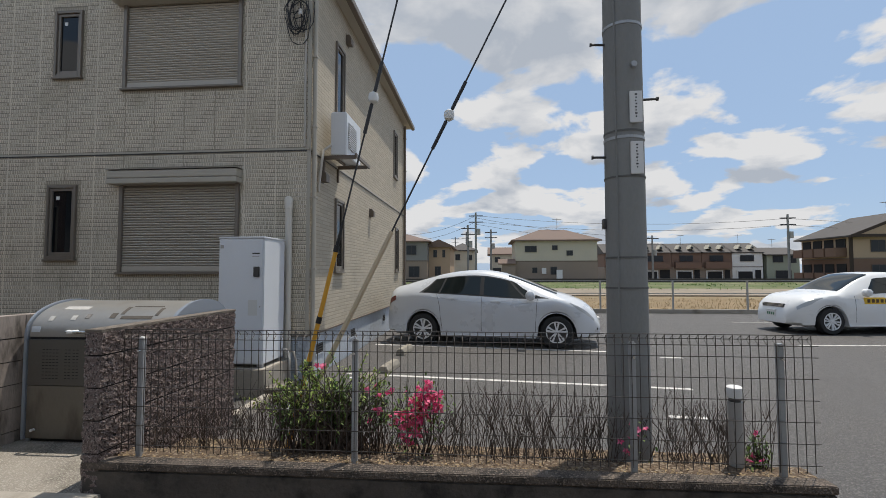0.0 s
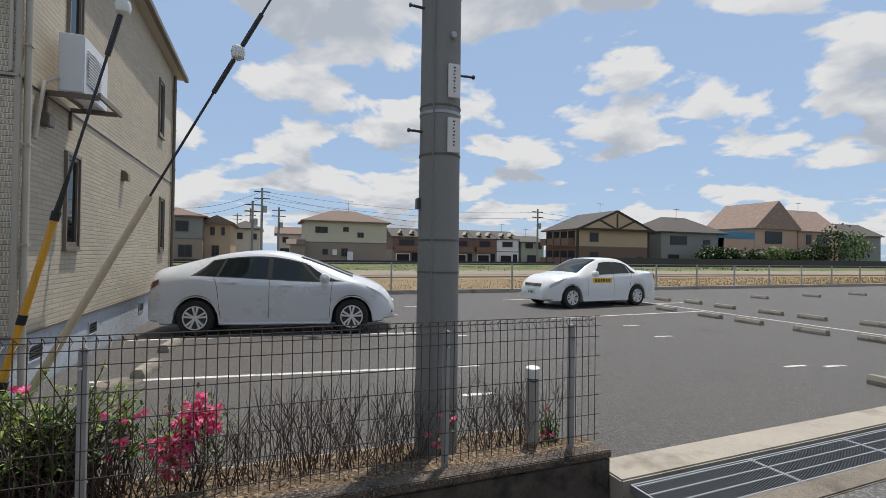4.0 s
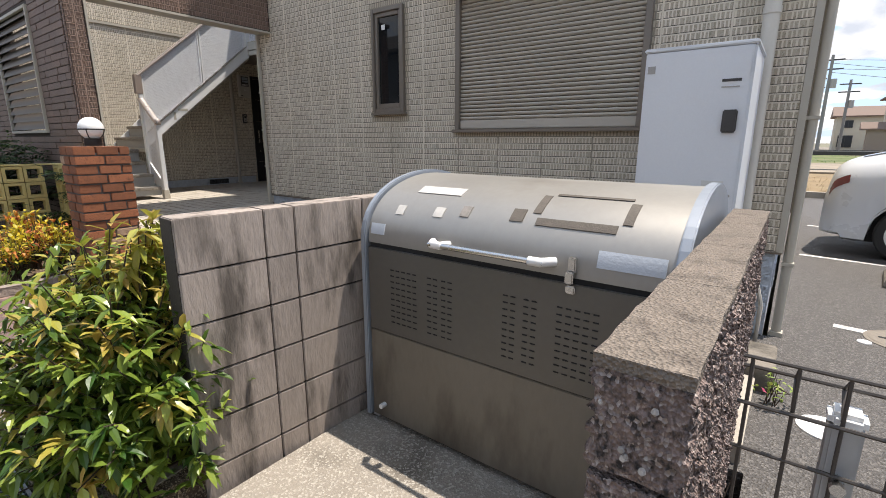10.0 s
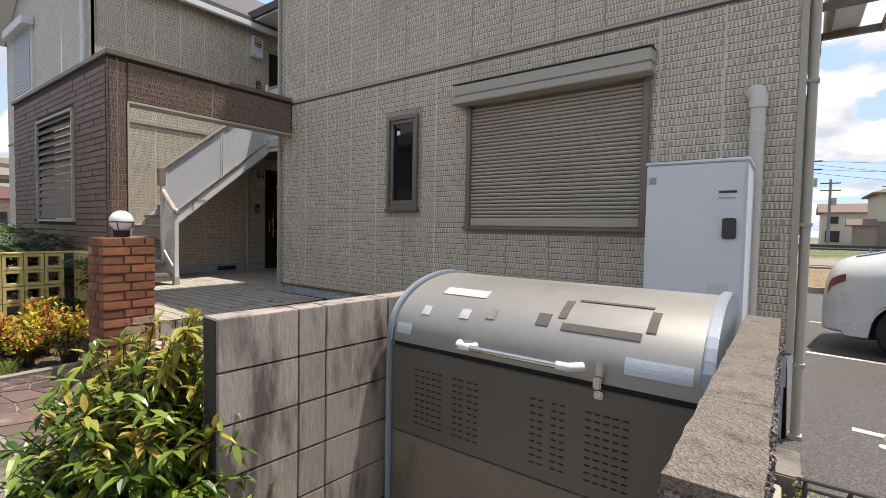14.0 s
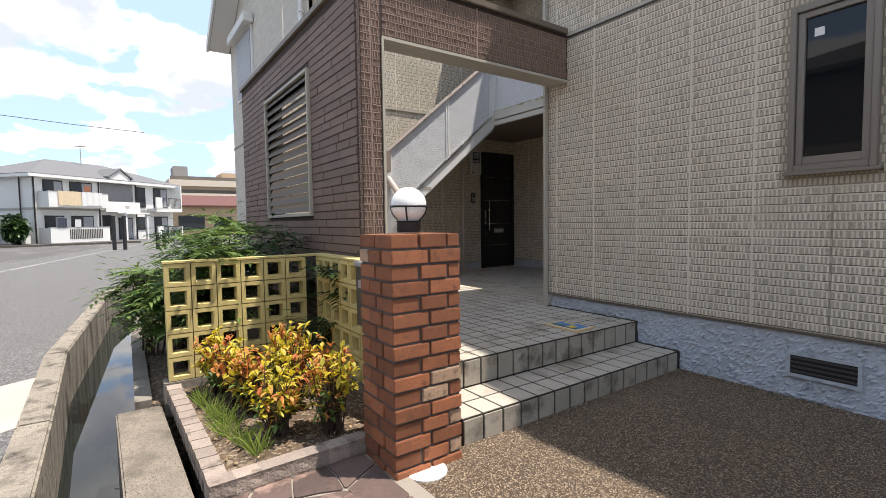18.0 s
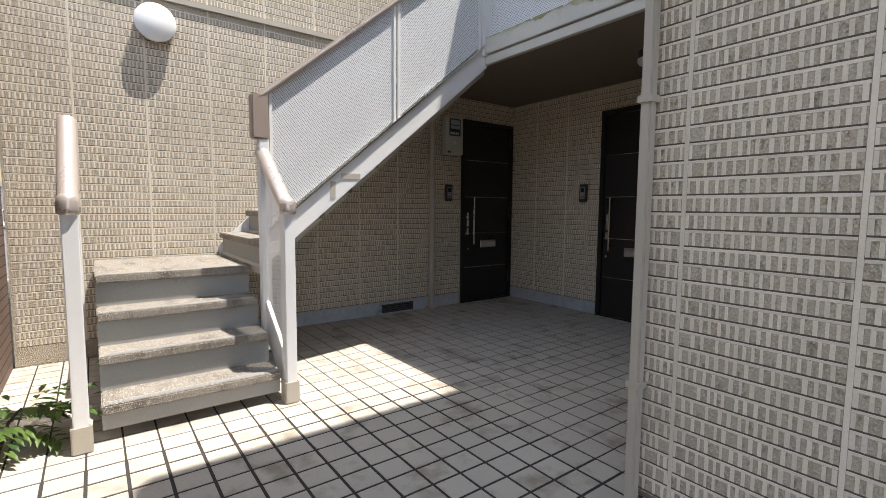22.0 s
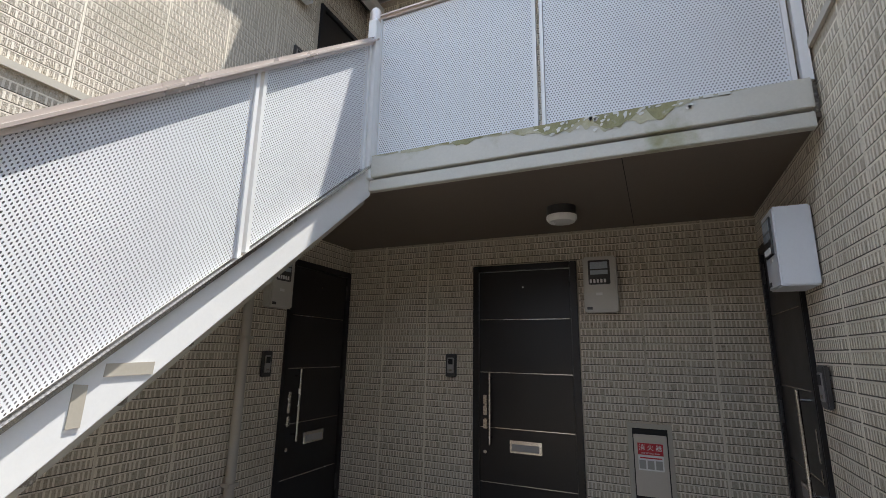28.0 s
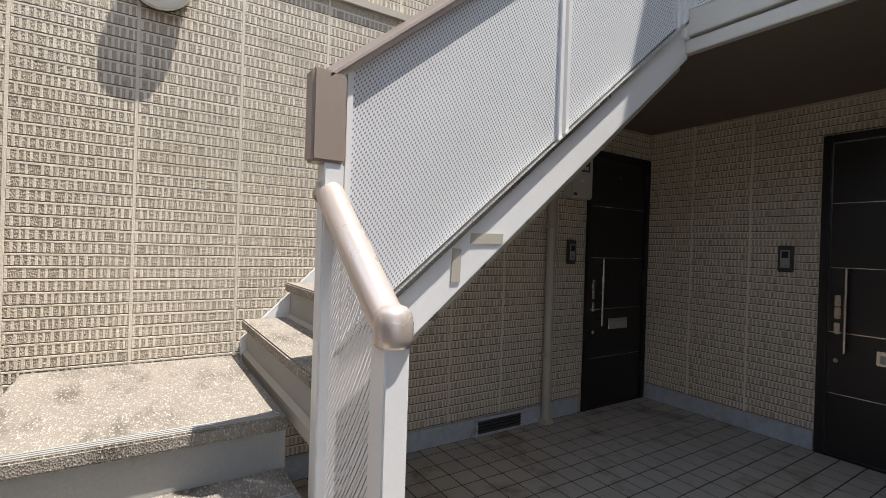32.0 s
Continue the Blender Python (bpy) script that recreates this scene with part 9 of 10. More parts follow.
tagged(part("leaf_litter", leaves(lit), leaf_mat("dead_leaf", (0.16, 0.10, 0.05), (0.35, 0.26, 0.14), 0.8, 0.1)), "dry fallen leaves on the soil", "leaf litter", "", "stuff")

# moss and crumbs of dirt at the foot of the foundation
cr, crumbs = random.Random(81), Shape()
for k in range(1500):
    x = cr.uniform(-8.02, -5.4)
    if noise.noise(Vector((x * 5.0, 0.0, 2.0))) < cr.uniform(-0.35, 0.45):
        continue
    z = FLOOR if x < -7.06 else (STEP_Z if x < -6.70 else GRAVEL)
    r_ = cr.uniform(0.002, 0.008)
    y = FACE + 0.006 - abs(cr.gauss(0, 0.028 if x < -6.70 else 0.07))
    up = r_ * cr.uniform(0.2, 0.7)
    crumbs.add([(x - r_, y - r_ * 0.6, z), (x + r_, y - r_ * 0.5, z), (x + r_ * 0.2, y + r_, z), (x + cr.uniform(-r_, r_) * 0.3, y, z + up)], [(0, 1, 3), (1, 2, 3), (2, 0, 3), (0, 2, 1)])
tagged(part("dirt_crumbs", crumbs, mat("moss_dirt", (0.04, 0.036, 0.022), 1.0, var=0.4, scale=30, bump=0.3, island=0.4)), "dark moss and dirt along the foundation", "dirt", "", "stuff")

# nandina in the planter
for k, (x, y, h) in enumerate(((-8.22, 2.92, 0.42), (-7.98, 2.98, 0.36), (-7.62, 3.22, 0.55), (-7.72, 3.02, 0.38), (-7.32, 3.05, 0.42), (-7.18, 3.30, 0.46), (-7.95, 3.30, 0.40))):
    r = random.Random(60 + k)
    tips = ball(r, (x, y, 0.07 + h * 0.62), (0.20, 0.17, h * 0.45), 66, lambda v, f: 2 if v.z < -0.15 and r.random() < 0.6 else (1 if r.random() < (0.42 if k in (1, 2, 3) else 0.24) else 0), -0.7)
    shrub("nandina", (x, y, 0.07), tips, 7, 0.060, 0.027, [LEAF_YEL, LEAF_RED, LEAF_MID], "yellow and orange dwarf nandina in the planter", "shrub", 70 + k, 0.004, 0.05)
for k, (x, y) in enumerate(((-7.78, 2.80), (-7.62, 2.84), (-7.48, 2.82), (-7.30, 2.86), (-8.0, 2.78), (-7.15, 2.90))):
    r = random.Random(90 + k)
    items = []
    for q in range(46):
        a = r.uniform(0, 2 * math.pi)
        lean = r.uniform(0.2, 0.9)
        items.append((Vector((x + r.gauss(0, 0.02), y + r.gauss(0, 0.02), 0.07)), Vector((math.cos(a) * lean, math.sin(a) * lean, 1.0)), Vector((math.cos(a + 1.5), math.sin(a + 1.5), 0.2)), r.uniform(0.10, 0.20), 0.008))
    g_ = thing("grass_tuft", (x, y, 0.07), "tuft of bright green lily grass", "grass", "grass tufts")
    part("grass_growth", leaves(items), LEAF_GRASS, g_, kind="stuff")

# feathery hedge behind the screen wall
def frond_shrub(base, size, n, label, seed, m):
    rr = random.Random(seed)
    t_ = thing("mahonia_shrub", base, label, "shrub", "feathery shrubs")
    wood, items = Shape(), []
    for k in range(n):
        root = Vector(base) + Vector((rr.gauss(0, 0.05), rr.gauss(0, 0.05), 0))
        v = rand_dir(rr, 0.25)
        crown = Vector(base) + Vector((v.x * size[0] * rr.uniform(0.2, 0.85), v.y * size[1] * rr.uniform(0.2, 0.85), size[2] * rr.uniform(0.35, 0.92)))
        if k % 3 == 0:
            wood.tube([root, root.lerp(crown, 0.5) + Vector((0, 0, 0.05)), crown], 0.008, 5, r1=0.004)
        for f in range(4):
            a = rr.uniform(0, 2 * math.pi)
            d = Vector((math.cos(a), math.sin(a), rr.uniform(-0.25, 0.55))).normalized()
            side = d.cross(Vector((0, 0, 1))).normalized()
            ln = rr.uniform(0.18, 0.34)
            for q in range(6):
                at = crown + d * ln * (q + 1.5) / 8 + Vector((0, 0, -0.10 * ln * (q / 7) ** 2 * 4))
                for s_ in (-1, 1):
                    items.append((at, (side * s_ + d * 0.55 + Vector((0, 0, -0.15))).normalized(), Vector((0, 0, 1)), rr.uniform(0.075, 0.11), 0.026))
            items.append((crown + d * ln, d, Vector((0, 0, 1)), 0.10, 0.026))
    part("stem_growth", wood, BARK, t_, kind="stuff")
    part("fronds", leaves(items), m, t_, kind="stuff")


for k, (x, y, s_, n, m) in enumerate(((-8.95, 2.95, (0.50, 0.46, 1.26), 46, LEAF_MID), (-9.5, 3.15, (0.55, 0.5, 1.40), 50, LEAF_MID), (-8.95, 3.5, (0.4, 0.3, 1.25), 26, LEAF_DARK), (-10.2, 3.1, (0.55, 0.5, 1.30), 34, LEAF_DARK), (-9.3, 2.78, (0.4, 0.30, 0.80), 44, LEAF_MID), (-8.25, 3.75, (0.35, 0.12, 0.95), 12, LEAF_DARK), (-10.9, 3.2, (0.5, 0.5, 1.1), 26, LEAF_MID), (-9.9, 2.60, (0.5, 0.36, 0.9), 34, LEAF_MID), (-11.9, 3.3, (0.7, 0.6, 0.8), 24, LEAF_DARK))):
    frond_shrub((x, y, 0.0), s_, n, "feathery dark green shrub behind the screen wall" if m is LEAF_DARK else "feathery green shrub behind the screen wall", 120 + k, m)
frond_shrub((-9.95, 4.16, FLOOR), (0.12, 0.08, 0.24), 3, "low feathery plant at the porch corner", 150, LEAF_MID)

# far hedges, trees and field growth
def far_tree(x, y, h, w, seed, label="dense green garden tree before the far houses", m=None):
    rr = random.Random(seed)
    t_ = thing("tree", (x, y, 0), label, "tree", "far trees")
    part("trunk", Shape().tube([(x, y, -0.2), (x + 0.1, y, h * 0.4), (x, y, h * 0.75)], 0.16, 6, r1=0.05), BARK, t_)
    items = []
    for k in range(700):
        v = rand_dir(rr)
        f = rr.uniform(0.3, 1.0) ** 0.5 * (1 + 0.25 * math.sin(5 * v.x + seed) * math.cos(4 * v.z))
        items.append((Vector((x + v.x * w * f, y + v.y * w * 0.7 * f, h * 0.58 + v.z * h * 0.44 * f)), rand_dir(rr), Vector((0, 0, 1)), rr.uniform(0.3, 0.6), 0.3))
    part("crown", leaves(items), m or LEAF_DARK, t_, kind="stuff")


for k, (x, y, h, w) in enumerate(((61.5, 51.5, 3.0, 2.4), (65.5, 51.5, 2.8, 2.2), (70.5, 51.5, 2.7, 2.4), (76, 51.8, 3.2, 2.6), (80.5, 51.6, 3.0, 2.5), (90, 51.5, 7.0, 3.2), (95.5, 51.5, 6.0, 3.0), (86, 51.5, 4.0, 2.2))):
    far_tree(x, y, h, w, 200 + k, m=LEAF_MID if k in (3, 6) else LEAF_DARK)
far_tree(-49.55, -3.6, 1.95, 0.85, 230, "small round shrub beside the white flats")
rr = random.Random(77)
items = []
for k in range(5200):
    x, y = rr.uniform(-12, 60), rr.uniform(34, 55)
    thick = noise.noise(Vector((x * 0.22, y * 0.16, 4.0))) + 0.5 * noise.noise(Vector((x * 0.7, y * 0.5, 9.0)))
    if thick < rr.uniform(-0.1, 0.4):
        continue
    items.append((Vector((x, y, 0.0)), Vector((rr.uniform(-1, 1), rr.uniform(-0.5, 0.5), rr.uniform(0.3, 1))), Vector((1, 0, 0)), rr.uniform(0.08, 0.16) + 0.35 * max(0.0, thick - 0.25), 0.12))
tagged(part("field_weeds", leaves(items), LEAF_MID), "tall green weeds in the far field", "weeds", "", "stuff")
items = []
for k in range(6500):
    x, y = rr.uniform(-10, 45), 16.7 + 7 * rr.random() ** 1.6
    items.append((Vector((x, y, -0.06)), Vector((rr.uniform(-0.7, 0.7), rr.uniform(-0.7, 0.7), 1)), Vector((1, 0, 0)), rr.uniform(0.06, 0.17), 0.035))
tagged(part("dry_grass", leaves(items), leaf_mat("straw", (0.20, 0.135, 0.06), (0.32, 0.24, 0.13), 0.8, 0.2)), "dry straw-coloured grass beyond the kerb", "grass", "", "stuff")

# ---- masonry pieces ----
def piece(name, mesh, parent, place, turn=0.0):
    ob = new(name, mesh)
    ob.parent = parent
    org = ORIGIN.get(parent, Vector((0, 0, 0)))
    ob.matrix_basis = pose(place[0] - org[0], place[1] - org[1], place[2] - org[2], 0, 0, turn)
    return ob


rng = random.Random(11)
# brick pillar
PB = (-6.926, 3.362, 0.0)
pillar = thing("brick_pillar", (-6.757, 3.553, 0.0), "square red brick pillar with rough old bricks", "pillar")
part("core", Shape().box(PB[0] + 0.012, PB[0] + 0.318, PB[1] + 0.012, PB[1] + 0.373, 0.0, 1.10), BRICK_MORTAR, pillar)
brick_cache = {}


def brick_mesh(l, w, h, m):
    key = (round(l, 3), round(w, 3), m.name)
    if key not in brick_cache:
        brick_cache[key] = Shape().box(-l / 2, l / 2, -w / 2, w / 2, 0, h).mesh("brick", m, None, 0.0035)
    return brick_cache[key]


W_, D_, H_, GAP = 0.33, 0.385, 0.0610, 0.011
for k in range(16):
    z = 0.004 + 0.0720 * k
    if k % 2 == 0:
        runs_e, runs_s = [0.20, 0.185], [0.13]
        for xx in (PB[0] + W_ - 0.05, PB[0] + 0.05):
            y = PB[1]
            for l in runs_e:
                piece("brick", brick_mesh(0.10, l - GAP, H_, BRICK_OLD if rng.random() < 0.1 else BRICK), pillar, (xx + rng.uniform(-1, 1) * 0.0015, y + l / 2, z))
                y += l
        for yy in (PB[1] + 0.05, PB[1] + D_ - 0.05):
            x = PB[0] + 0.10
            for l in runs_s:
                piece("brick", brick_mesh(l - GAP, 0.10, H_, BRICK), pillar, (x + l / 2, yy + rng.uniform(-1, 1) * 0.0015, z))
                x += l
    else:
        for yy in (PB[1] + 0.075, PB[1] + D_ - 0.04):
            wd = 0.15 if yy < PB[1] + 0.2 else 0.08
            x = PB[0]
            for l in (0.165, 0.165):
                piece("brick", brick_mesh(l - GAP, wd - GAP, H_, BRICK_OLD if (wd < 0.1 and k < 4) else BRICK), pillar, (x + l / 2, yy + rng.uniform(-1, 1) * 0.0015, z))
                x += l
        for xx in (PB[0] + W_ - 0.05, PB[0] + 0.05):
            piece("brick", brick_mesh(0.10, 0.155 - GAP, H_, BRICK_OLD if rng.random() < 0.15 else BRICK), pillar, (xx + rng.uniform(-1, 1) * 0.0015, PB[1] + 0.15 + 0.0775, z))

piece("brick", brick_mesh(0.13 - GAP, 0.155 - GAP, H_, BRICK), pillar, (PB[0] + 0.165, PB[1] + 0.2275, 0.004 + 0.0720 * 15))

gl = thing("globe_lamp", (-6.757, 3.553, 1.152), "white globe lamp with a black base and cage on the pillar", "lamp")
part("base", Shape().lathe([(0.055, 0), (0.06, 0.012), (0.058, 0.05), (0.07, 0.056)], (-6.757, 3.553, 1.152), 20), BLACK, gl, smooth=True)
part("globe", Shape().lathe([(0.05 + 0.0 * k if k == 0 else 0.087 * math.cos(-1.05 + k * 0.174), 0.087 * math.sin(-1.05 + k * 0.174)) for k in range(15)] + [(0.001, 0.087)], (-6.757, 3.553, 1.284), 28), GLOBE, gl, "white glass globe", smooth=True)
part("cage_ring", Shape().lathe([(0.0875, -0.005), (0.0905, 0.0), (0.0875, 0.005)], (-6.757, 3.553, 1.277), 28), BLACK, gl)
for k in range(4):
    a = k * math.pi / 2 + 0.9
    pts = [(-6.757 + math.cos(a) * 0.089 * math.cos(t), 3.553 + math.sin(a) * 0.089 * math.cos(t), 1.284 + 0.089 * math.sin(t)) for t in (-0.95, -0.7, -0.45, -0.2, -0.06)]
    part("cage_bar", Shape().tube(pts, 0.004, 6), BLACK, gl)

# yellow screen blocks
screen = thing("screen_block_wall", (-8.45, 3.2, 0.1), "low wall of yellow pierced screen blocks", "screen wall")
SB = 0.1625
sb = Shape()
o_, i_, j_ = SB / 2 - 0.003, 0.052, 0.046
for s_ in (-1, 1):
    y = s_ * 0.05
    vs = [(-o_, y, -o_), (o_, y, -o_), (o_, y, o_), (-o_, y, o_), (-i_, y, -i_), (i_, y, -i_), (i_, y, i_), (-i_, y, i_), (-j_, y * 0.5, -j_), (j_, y * 0.5, -j_), (j_, y * 0.5, j_), (-j_, y * 0.5, j_)]
    fs = [(0, 1, 5, 4), (1, 2, 6, 5), (2, 3, 7, 6), (3, 0, 4, 7), (4, 5, 9, 8), (5, 6, 10, 9), (6, 7, 11, 10), (7, 4, 8, 11)]
    sb.add(vs, fs if s_ < 0 else [q[::-1] for q in fs])
sb.add([(-o_, -0.05, -o_), (o_, -0.05, -o_), (o_, -0.05, o_), (-o_, -0.05, o_), (-o_, 0.05, -o_), (o_, 0.05, -o_), (o_, 0.05, o_), (-o_, 0.05, o_)], [(0, 4, 5, 1), (1, 5, 6, 2), (2, 6, 7, 3), (3, 7, 4, 0)])
sb.add([(-j_, -0.025, -j_), (j_, -0.025, -j_), (j_, -0.025, j_), (-j_, -0.025, j_), (-j_, 0.025, -j_), (j_, 0.025, -j_), (j_, 0.025, j_), (-j_, 0.025, j_)], [(0, 1, 5, 4), (1, 2, 6, 5), (2, 3, 7, 6), (3, 0, 4, 7)])
sbm = sb.mesh("screen_block", YELLOW, None)
for r_ in range(5):
    z = 0.13 + SB * (r_ + 0.5)
    for k in range(6):
        piece("screen_block", sbm, screen, (-8.50, 2.63 + SB * (k + 0.5), z), 90)
    for k in range(9):
        piece("screen_block", sbm, screen, (-8.45 + SB * (k + 0.5), 3.735, z), 0)
part("footing", Shape().box(-8.56, -8.44, 2.60, 3.79, -0.1, 0.127).box(-8.44, -6.98, 3.68, 3.79, -0.1, 0.127), CONC_DARK, screen)
part("cap", Shape().box(-8.555, -8.445, 2.625, 3.79, 0.944, 0.958).box(-8.445, -6.99, 3.68, 3.79, 0.944, 0.958), YELLOW, screen)
lb = thing("letter_box", (-7.33, 3.66, 0.62), "dark letter box with a steel lid on the screen wall", "letter box")
part("case", Shape().box(-7.50, -7.16, 3.60, 3.677, 0.56, 0.93), GREYDARK, lb, bevel=0.006)
part("lid", Shape().box(-7.51, -7.15, 3.59, 3.68, 0.931, 0.965), GALV, lb, "steel lid", bevel=0.006)
part("name_mark", Shape().box(-7.46, -7.33, 3.597, 3.5995, 0.80, 0.85), GREY, lb)

# concrete block wall beside the bin
A0, A1 = Vector((-3.85, 2.83)), Vector((-3.73, 4.33))
adir = (A1 - A0).normalized()
anorm = Vector((-adir.y, adir.x))
aturn = math.degrees(math.atan2(adir.y, adir.x))
bw = thing("block_wall", (A0[0], A0[1], -0.1), "stained grey-brown concrete block wall beside the bin", "block wall")
runs = [0.31, 0.125, 0.335, 0.40, 0.315]
wall_core = [A0 + anorm * 0.012, A0 + adir * 1.485 + anorm * 0.012, A0 + adir * 1.485 + anorm * 0.108, A0 + anorm * 0.108]
part("mortar", Shape().prism([tuple(p) for p in wall_core], "z", -0.3, 0.945), mat("block_joint", (0.05, 0.042, 0.035), 0.95, var=0.2), bw)
bcache = {}
for r_ in range(6):
    s = 0.0
    for l in runs:
        if l not in bcache:
            bcache[l] = Shape().box(-l / 2 + 0.0026, l / 2 - 0.0026, -0.06, 0.06, 0.0028, 0.1842).mesh("block", BLOCK, None, 0.003)
        c_ = A0 + adir * (s + l / 2) + anorm * 0.06
        piece("block", bcache[l], bw, (c_[0] , c_[1], -0.170 + 0.187 * r_), aturn)
        s += l

# split-faced stone wall on the other side
gw = thing("split_stone_wall", (-2.39, 3.45, -0.1), "rough split-faced dark stone block wall", "stone wall")


def rough_block(l, w, h, seed, amp=0.016, fine=0):
    """A block with chipped long faces: fine splits them into small broken facets."""
    bm = bmesh.new()
    bmesh.ops.create_cube(bm, size=1.0, matrix=Matrix.Diagonal((w, l, h, 1)))
    if fine:
        bmesh.ops.subdivide_edges(bm, edges=[e for e in bm.edges if abs(e.verts[0].co.y - e.verts[1].co.y) > 0.1], cuts=fine * 2, use_grid_fill=True)
        bmesh.ops.subdivide_edges(bm, edges=[e for e in bm.edges if abs(e.verts[0].co.z - e.verts[1].co.z) > 0.1], cuts=fine, use_grid_fill=True)
        bmesh.ops.subdivide_edges(bm, edges=[e for e in bm.edges if abs(e.verts[0].co.x - e.verts[1].co.x) > 0.1 and abs(abs(e.verts[0].co.y) - l / 2) < 1e-4], cuts=6, use_grid_fill=True)
    else:
        bmesh.ops.subdivide_edges(bm, edges=list(bm.edges), cuts=7, use_grid_fill=True)
    for v in bm.verts:
        d = Vector((0, 0, 0))
        q = Vector((v.co.x * 22 + seed, v.co.y * 22, v.co.z * 22))
        chip = noise.noise(q) + 0.6 * noise.noise(q * 2.3)
        if fine:
            near = noise.voronoi(Vector((seed, v.co.y * 52, v.co.z * 40 + (5 if v.co.x > 0 else 0))))[1][0]
            chip = 1.1 * noise.noise(near * 3.3) + 0.35 * noise.noise(q) + 0.5 * noise.noise(q * 5.1) - 0.35
            if abs(abs(v.co.z) - h / 2) < 1e-4:
                chip = -0.35
        if abs(abs(v.co.x) - w / 2) < 1e-4:
            d.x = math.copysign(1, v.co.x) * amp * chip
        if abs(abs(v.co.y) - l / 2) < 1e-4:
            d.y = math.copysign(1, v.co.y) * amp * 0.35 * noise.noise(q * 2)
        v.co += d
        v.co.z += h / 2
    me = bpy.data.meshes.new("stone_block")
    bm.to_mesh(me)
    bm.free()
    me.materials.append(GRANITE)
    return me


gmesh = [rough_block(0.386, 0.116, 0.187, 7.3 * k, 0.013, 22) for k in range(6)]
part("mortar", Shape().box(-2.435, -2.345, 2.715, 4.245, -0.3, 0.925), mat("stone_joint", (0.03, 0.025, 0.022), 0.95, var=0.2), gw)
for r_ in range(6):
    for k in range(4):
        ob = piece("stone_block", gmesh[(r_ * 5 + k * 3) % 6], gw, (-2.39, 2.70 + 0.1935 + 0.388 * k, -0.195 + 0.1975 * r_))
        if r_ == 5:
            ob.scale.z = 0.73
capm = [rough_block(0.386, 0.112, 0.018, 90 + 3 * k, 0.004) for k in range(3)]
for m_ in capm:
    m_.materials.clear()
    m_.materials.append(GRANITE_TOP)
for k in range(4):
    piece("cap_stone", capm[k % 3], gw, (-2.39, 2.70 + 0.1935 + 0.388 * k, 0.930))
pebbles = Shape()
for k in range(34):
    z, r_ = rng.uniform(0.1, 0.9), rng.uniform(0.0015, 0.0052)
    x, y = rng.uniform(-2.44, -2.345), 2.698
    pebbles.lathe([(r_ * 0.2, -r_), (r_, -r_ * 0.2), (r_ * 0.7, r_ * 0.8), (0.0005, r_)], (x, y, z), 6)
part("pebbles", pebbles, mat("pale_pebble", (0.36, 0.33, 0.30), 0.7, var=0.25, island=0.3), gw, "pale pebbles in the stone", kind="stuff")

# planter edging
pl = thing("planter_edging", (-7.6, 2.66, 0.0), "planter edged with small weathered stone bricks", "planter edge")
em = rough_block(0.105, 0.085, 0.10, 55, 0.005)
em.materials.clear()
em.materials.append(mat("edging_brick", (0.27, 0.22, 0.185), 0.9, var=0.25, scale=9, bump=0.5, rnd=0.2, stain=(0.10, 0.08, 0.065), stain_at=0.55, stain_scale=9))
for k in range(13):
    piece("edging_stone", em, pl, (-8.36 + 0.113 * k, 2.655 + 0.003 * k, 0.02), 90)
for k in range(7):
    piece("edging_stone", em, pl, (-6.93 - 0.004 * k, 2.70 + 0.105 * k, 0.02), 2)
setting("soil_planter", Shape().box(-8.44, -6.97, 2.69, 3.70, -0.3, 0.07), SOIL, "sandy soil with leaf litter", "soil")
setting("soil_hedge", Shape().prism([(-8.46, 2.52), (-8.46, 3.81), (-11.4, 3.81), (-11.4, 4.85), (-30, 14), (-30, 9.2), (-23, 5.4), (-18.6, 3.75), (-14.8, 2.9), (-11, 2.55)], "z", -0.6, 0.0), SOIL, "soil under the hedge along the ditch", "soil")
setting("wall_ditch", Shape().prism([(-8.47, 2.43), (-8.47, 2.53), (-11, 2.56), (-14.8, 2.91), (-18.6, 3.76), (-18.6, 3.64), (-14.8, 2.8), (-11, 2.46)], "z", -0.66, 0.03), CONC_DARK, "dark concrete ditch wall", "wall")

# crazy paving
fl = thing("crazy_paving", (-5.4, 3.0, GRAVEL), "reddish-brown irregular flagstones set in mortar", "paving")
rows_, cols_ = 4, 13
gridp = {}
for i in range(cols_ + 1):
    for j in range(rows_ + 1):
        gridp[i, j] = Vector((-6.95 + 3.0 * i / cols_ + (rng.uniform(-0.09, 0.09) if 0 < i < cols_ else 0), 2.64 + 0.72 * j / rows_ + (rng.uniform(-0.06, 0.06) if 0 < j < rows_ else 0) + 0.02 * i / cols_))
for i in range(cols_):
    for j in range(rows_):
        if j == 3 and 4 < i:
            continue
        q = [gridp[i, j], gridp[i + 1, j], gridp[i + 1, j + 1], gridp[i, j + 1]]
        c_ = sum(q, Vector((0, 0))) / 4
        out = []
        for a in range(4):
            p0, p1 = q[a], q[(a + 1) % 4]
            p0 = c_ + (p0 - c_) * 0.955
            p1 = c_ + (p1 - c_) * 0.955
            out += [p0 + (p1 - p0) * 0.05, p0 + (p1 - p0) * 0.5 + Vector((rng.uniform(-0.012, 0.012), rng.uniform(-0.012, 0.012))), p0 + (p1 - p0) * 0.95]
        h = GRAVEL + 0.012 + rng.uniform(0, 0.006)
        part("flagstone", Shape().prism([tuple(p) for p in out], "z", GRAVEL, h), FLAG, fl)

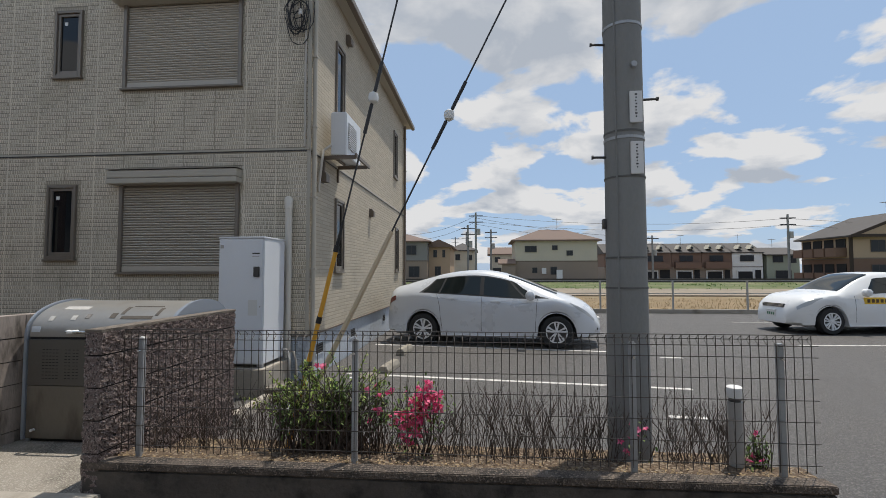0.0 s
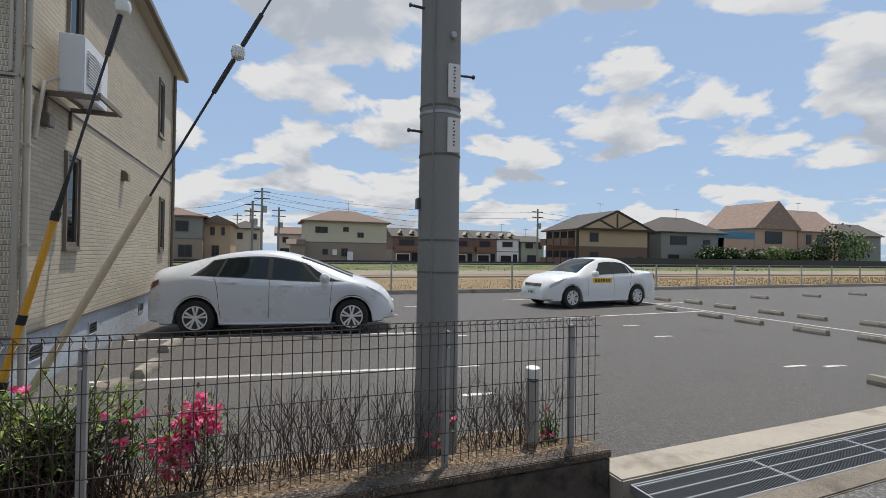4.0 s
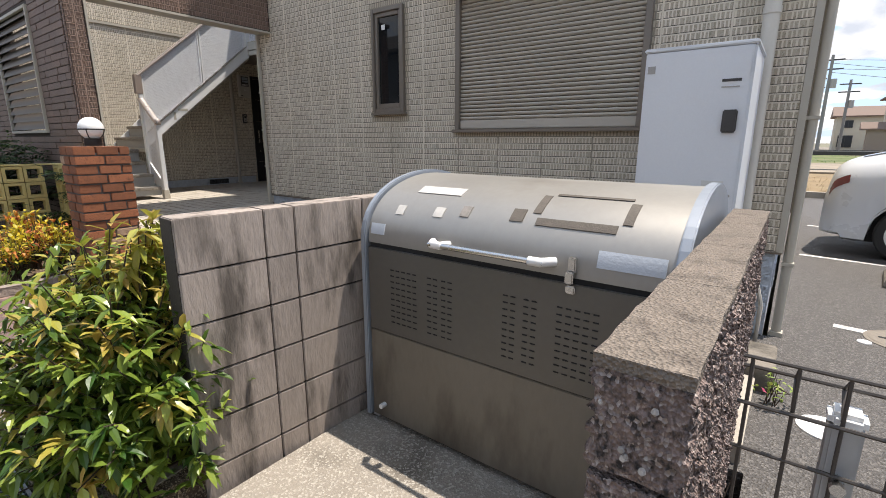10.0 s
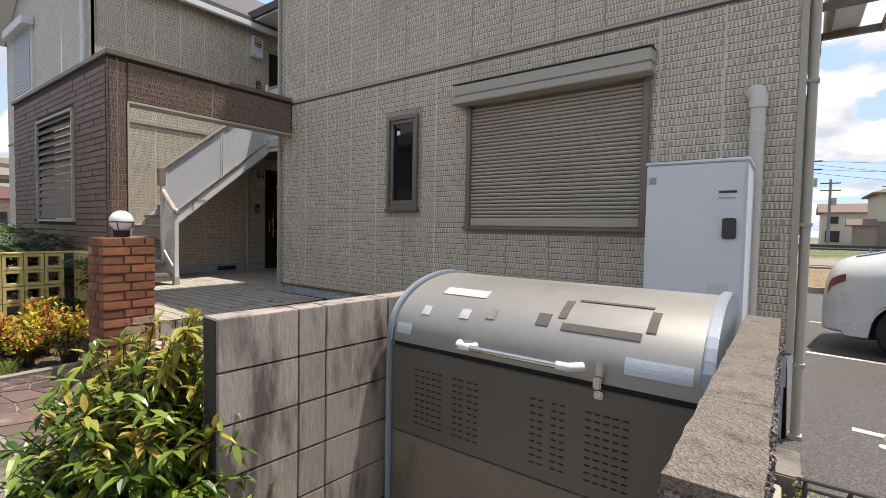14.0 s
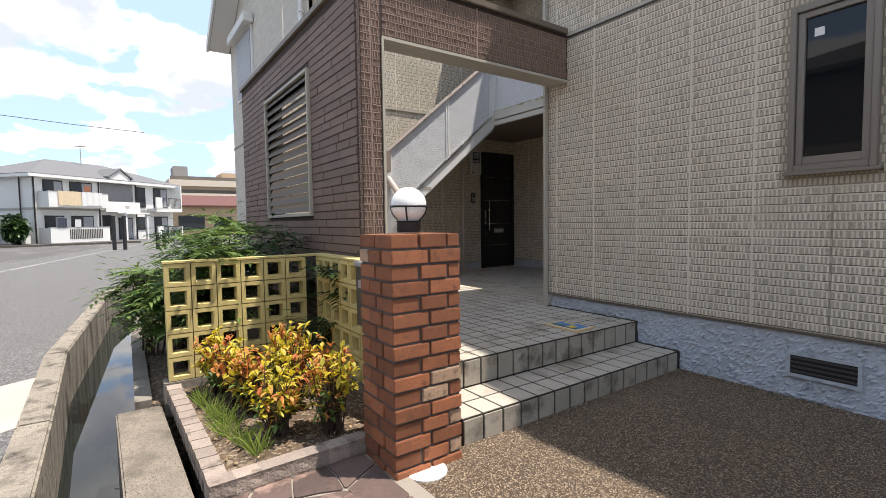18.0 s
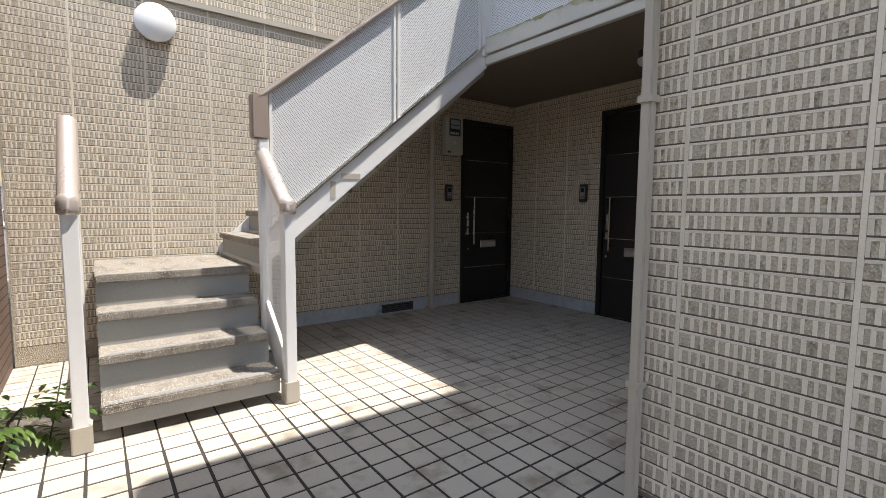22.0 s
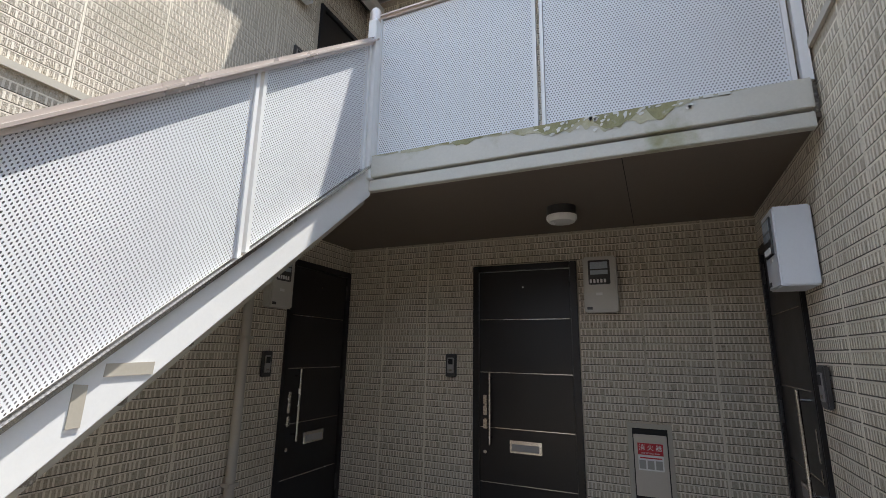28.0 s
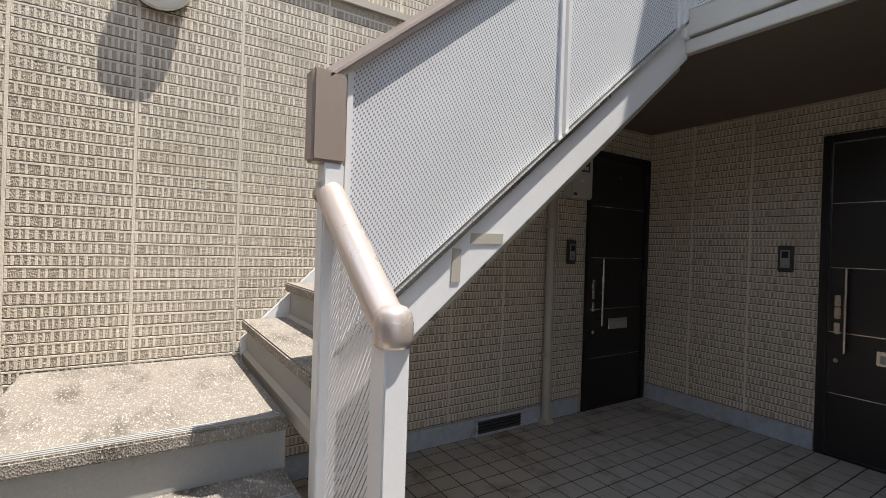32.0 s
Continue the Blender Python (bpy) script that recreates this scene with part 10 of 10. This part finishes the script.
# porch tiles, the nearest as single tiles
TX, TY = 0.1328, 0.1396
JX, JY = -7.055, 4.377 - 4 * TY
floor_tiles = thing("porch_tiles", (-7.6, 4.95, FLOOR), "square beige porch tiles with dark joints", "tiled floor")
TG = 0.0042
tm = Shape().box(-TX / 2 + TG, TX / 2 - TG, -TY / 2 + TG, TY / 2 - TG, -0.008, 0).mesh("tile", TILE, None, 0.0025)
rest = Shape()
count = 0
for i in range(34):
    for j in range(37):
        x, y = JX - TX * (i + 0.5), JY + TY * (j + 0.5)
        x0, x1, y0, y1 = max(x - TX / 2, WEST + 0.012) + TG, x + TX / 2 - TG, max(y - TY / 2, 3.93) + TG, min(y + TY / 2, NORTH - 0.014) - TG
        if x1 - x0 < 0.02 or y1 - y0 < 0.02:
            continue
        if x > RECESS - 0.02 and y0 > FACE - 0.03:
            continue
        if x > RECESS - 0.02:
            y1 = min(y1, FACE + 0.015)
        if i < 19 and j < 17 and count < 300 and abs(x1 - x0 - TX + 2 * TG) < 0.001 and abs(y1 - y0 - TY + 2 * TG) < 0.001:
            piece("tile", tm, floor_tiles, (x, y, FLOOR))
            count += 1
        else:
            rest.box(x0, x1, y0, y1, FLOOR - 0.008, FLOOR)
part("far_tiles", rest, TILE, floor_tiles, "beige tiles in the shade", kind="stuff")
step_tiles = thing("step_tiles", (-6.87, 4.9, STEP_Z), "beige tiles on the porch steps with stained risers", "tiled steps")
SW = 0.18
stm = Shape().box(-SW / 2 + TG, SW / 2 - TG, -TY / 2 + TG, TY / 2 - TG, -0.008, 0).mesh("tile", TILE, None, 0.0025)
RISERT = mat("riser_tile", (0.33, 0.30, 0.25), 0.7, var=0.22, scale=5, rnd=0.08, stain=(0.12, 0.10, 0.08), stain_at=0.52, stain_scale=6)
rm = Shape().box(-0.004, 0.004, -TY / 2 + 0.006, TY / 2 - 0.006, -0.155, 0.0).mesh("riser_tile", RISERT, None, 0.002)
for j in range(15):
    y = JY + TY * (j + 0.5)
    if j < 16:
        for x in (-6.695 - SW / 2, -6.695 - SW * 1.5):
            piece("tile", stm, step_tiles, (x, y, STEP_Z))
    piece("riser_tile", rm, step_tiles, (-7.052, y, FLOOR - 0.010))
    piece("riser_tile", rm, step_tiles, (-6.692, y, STEP_Z - 0.010))
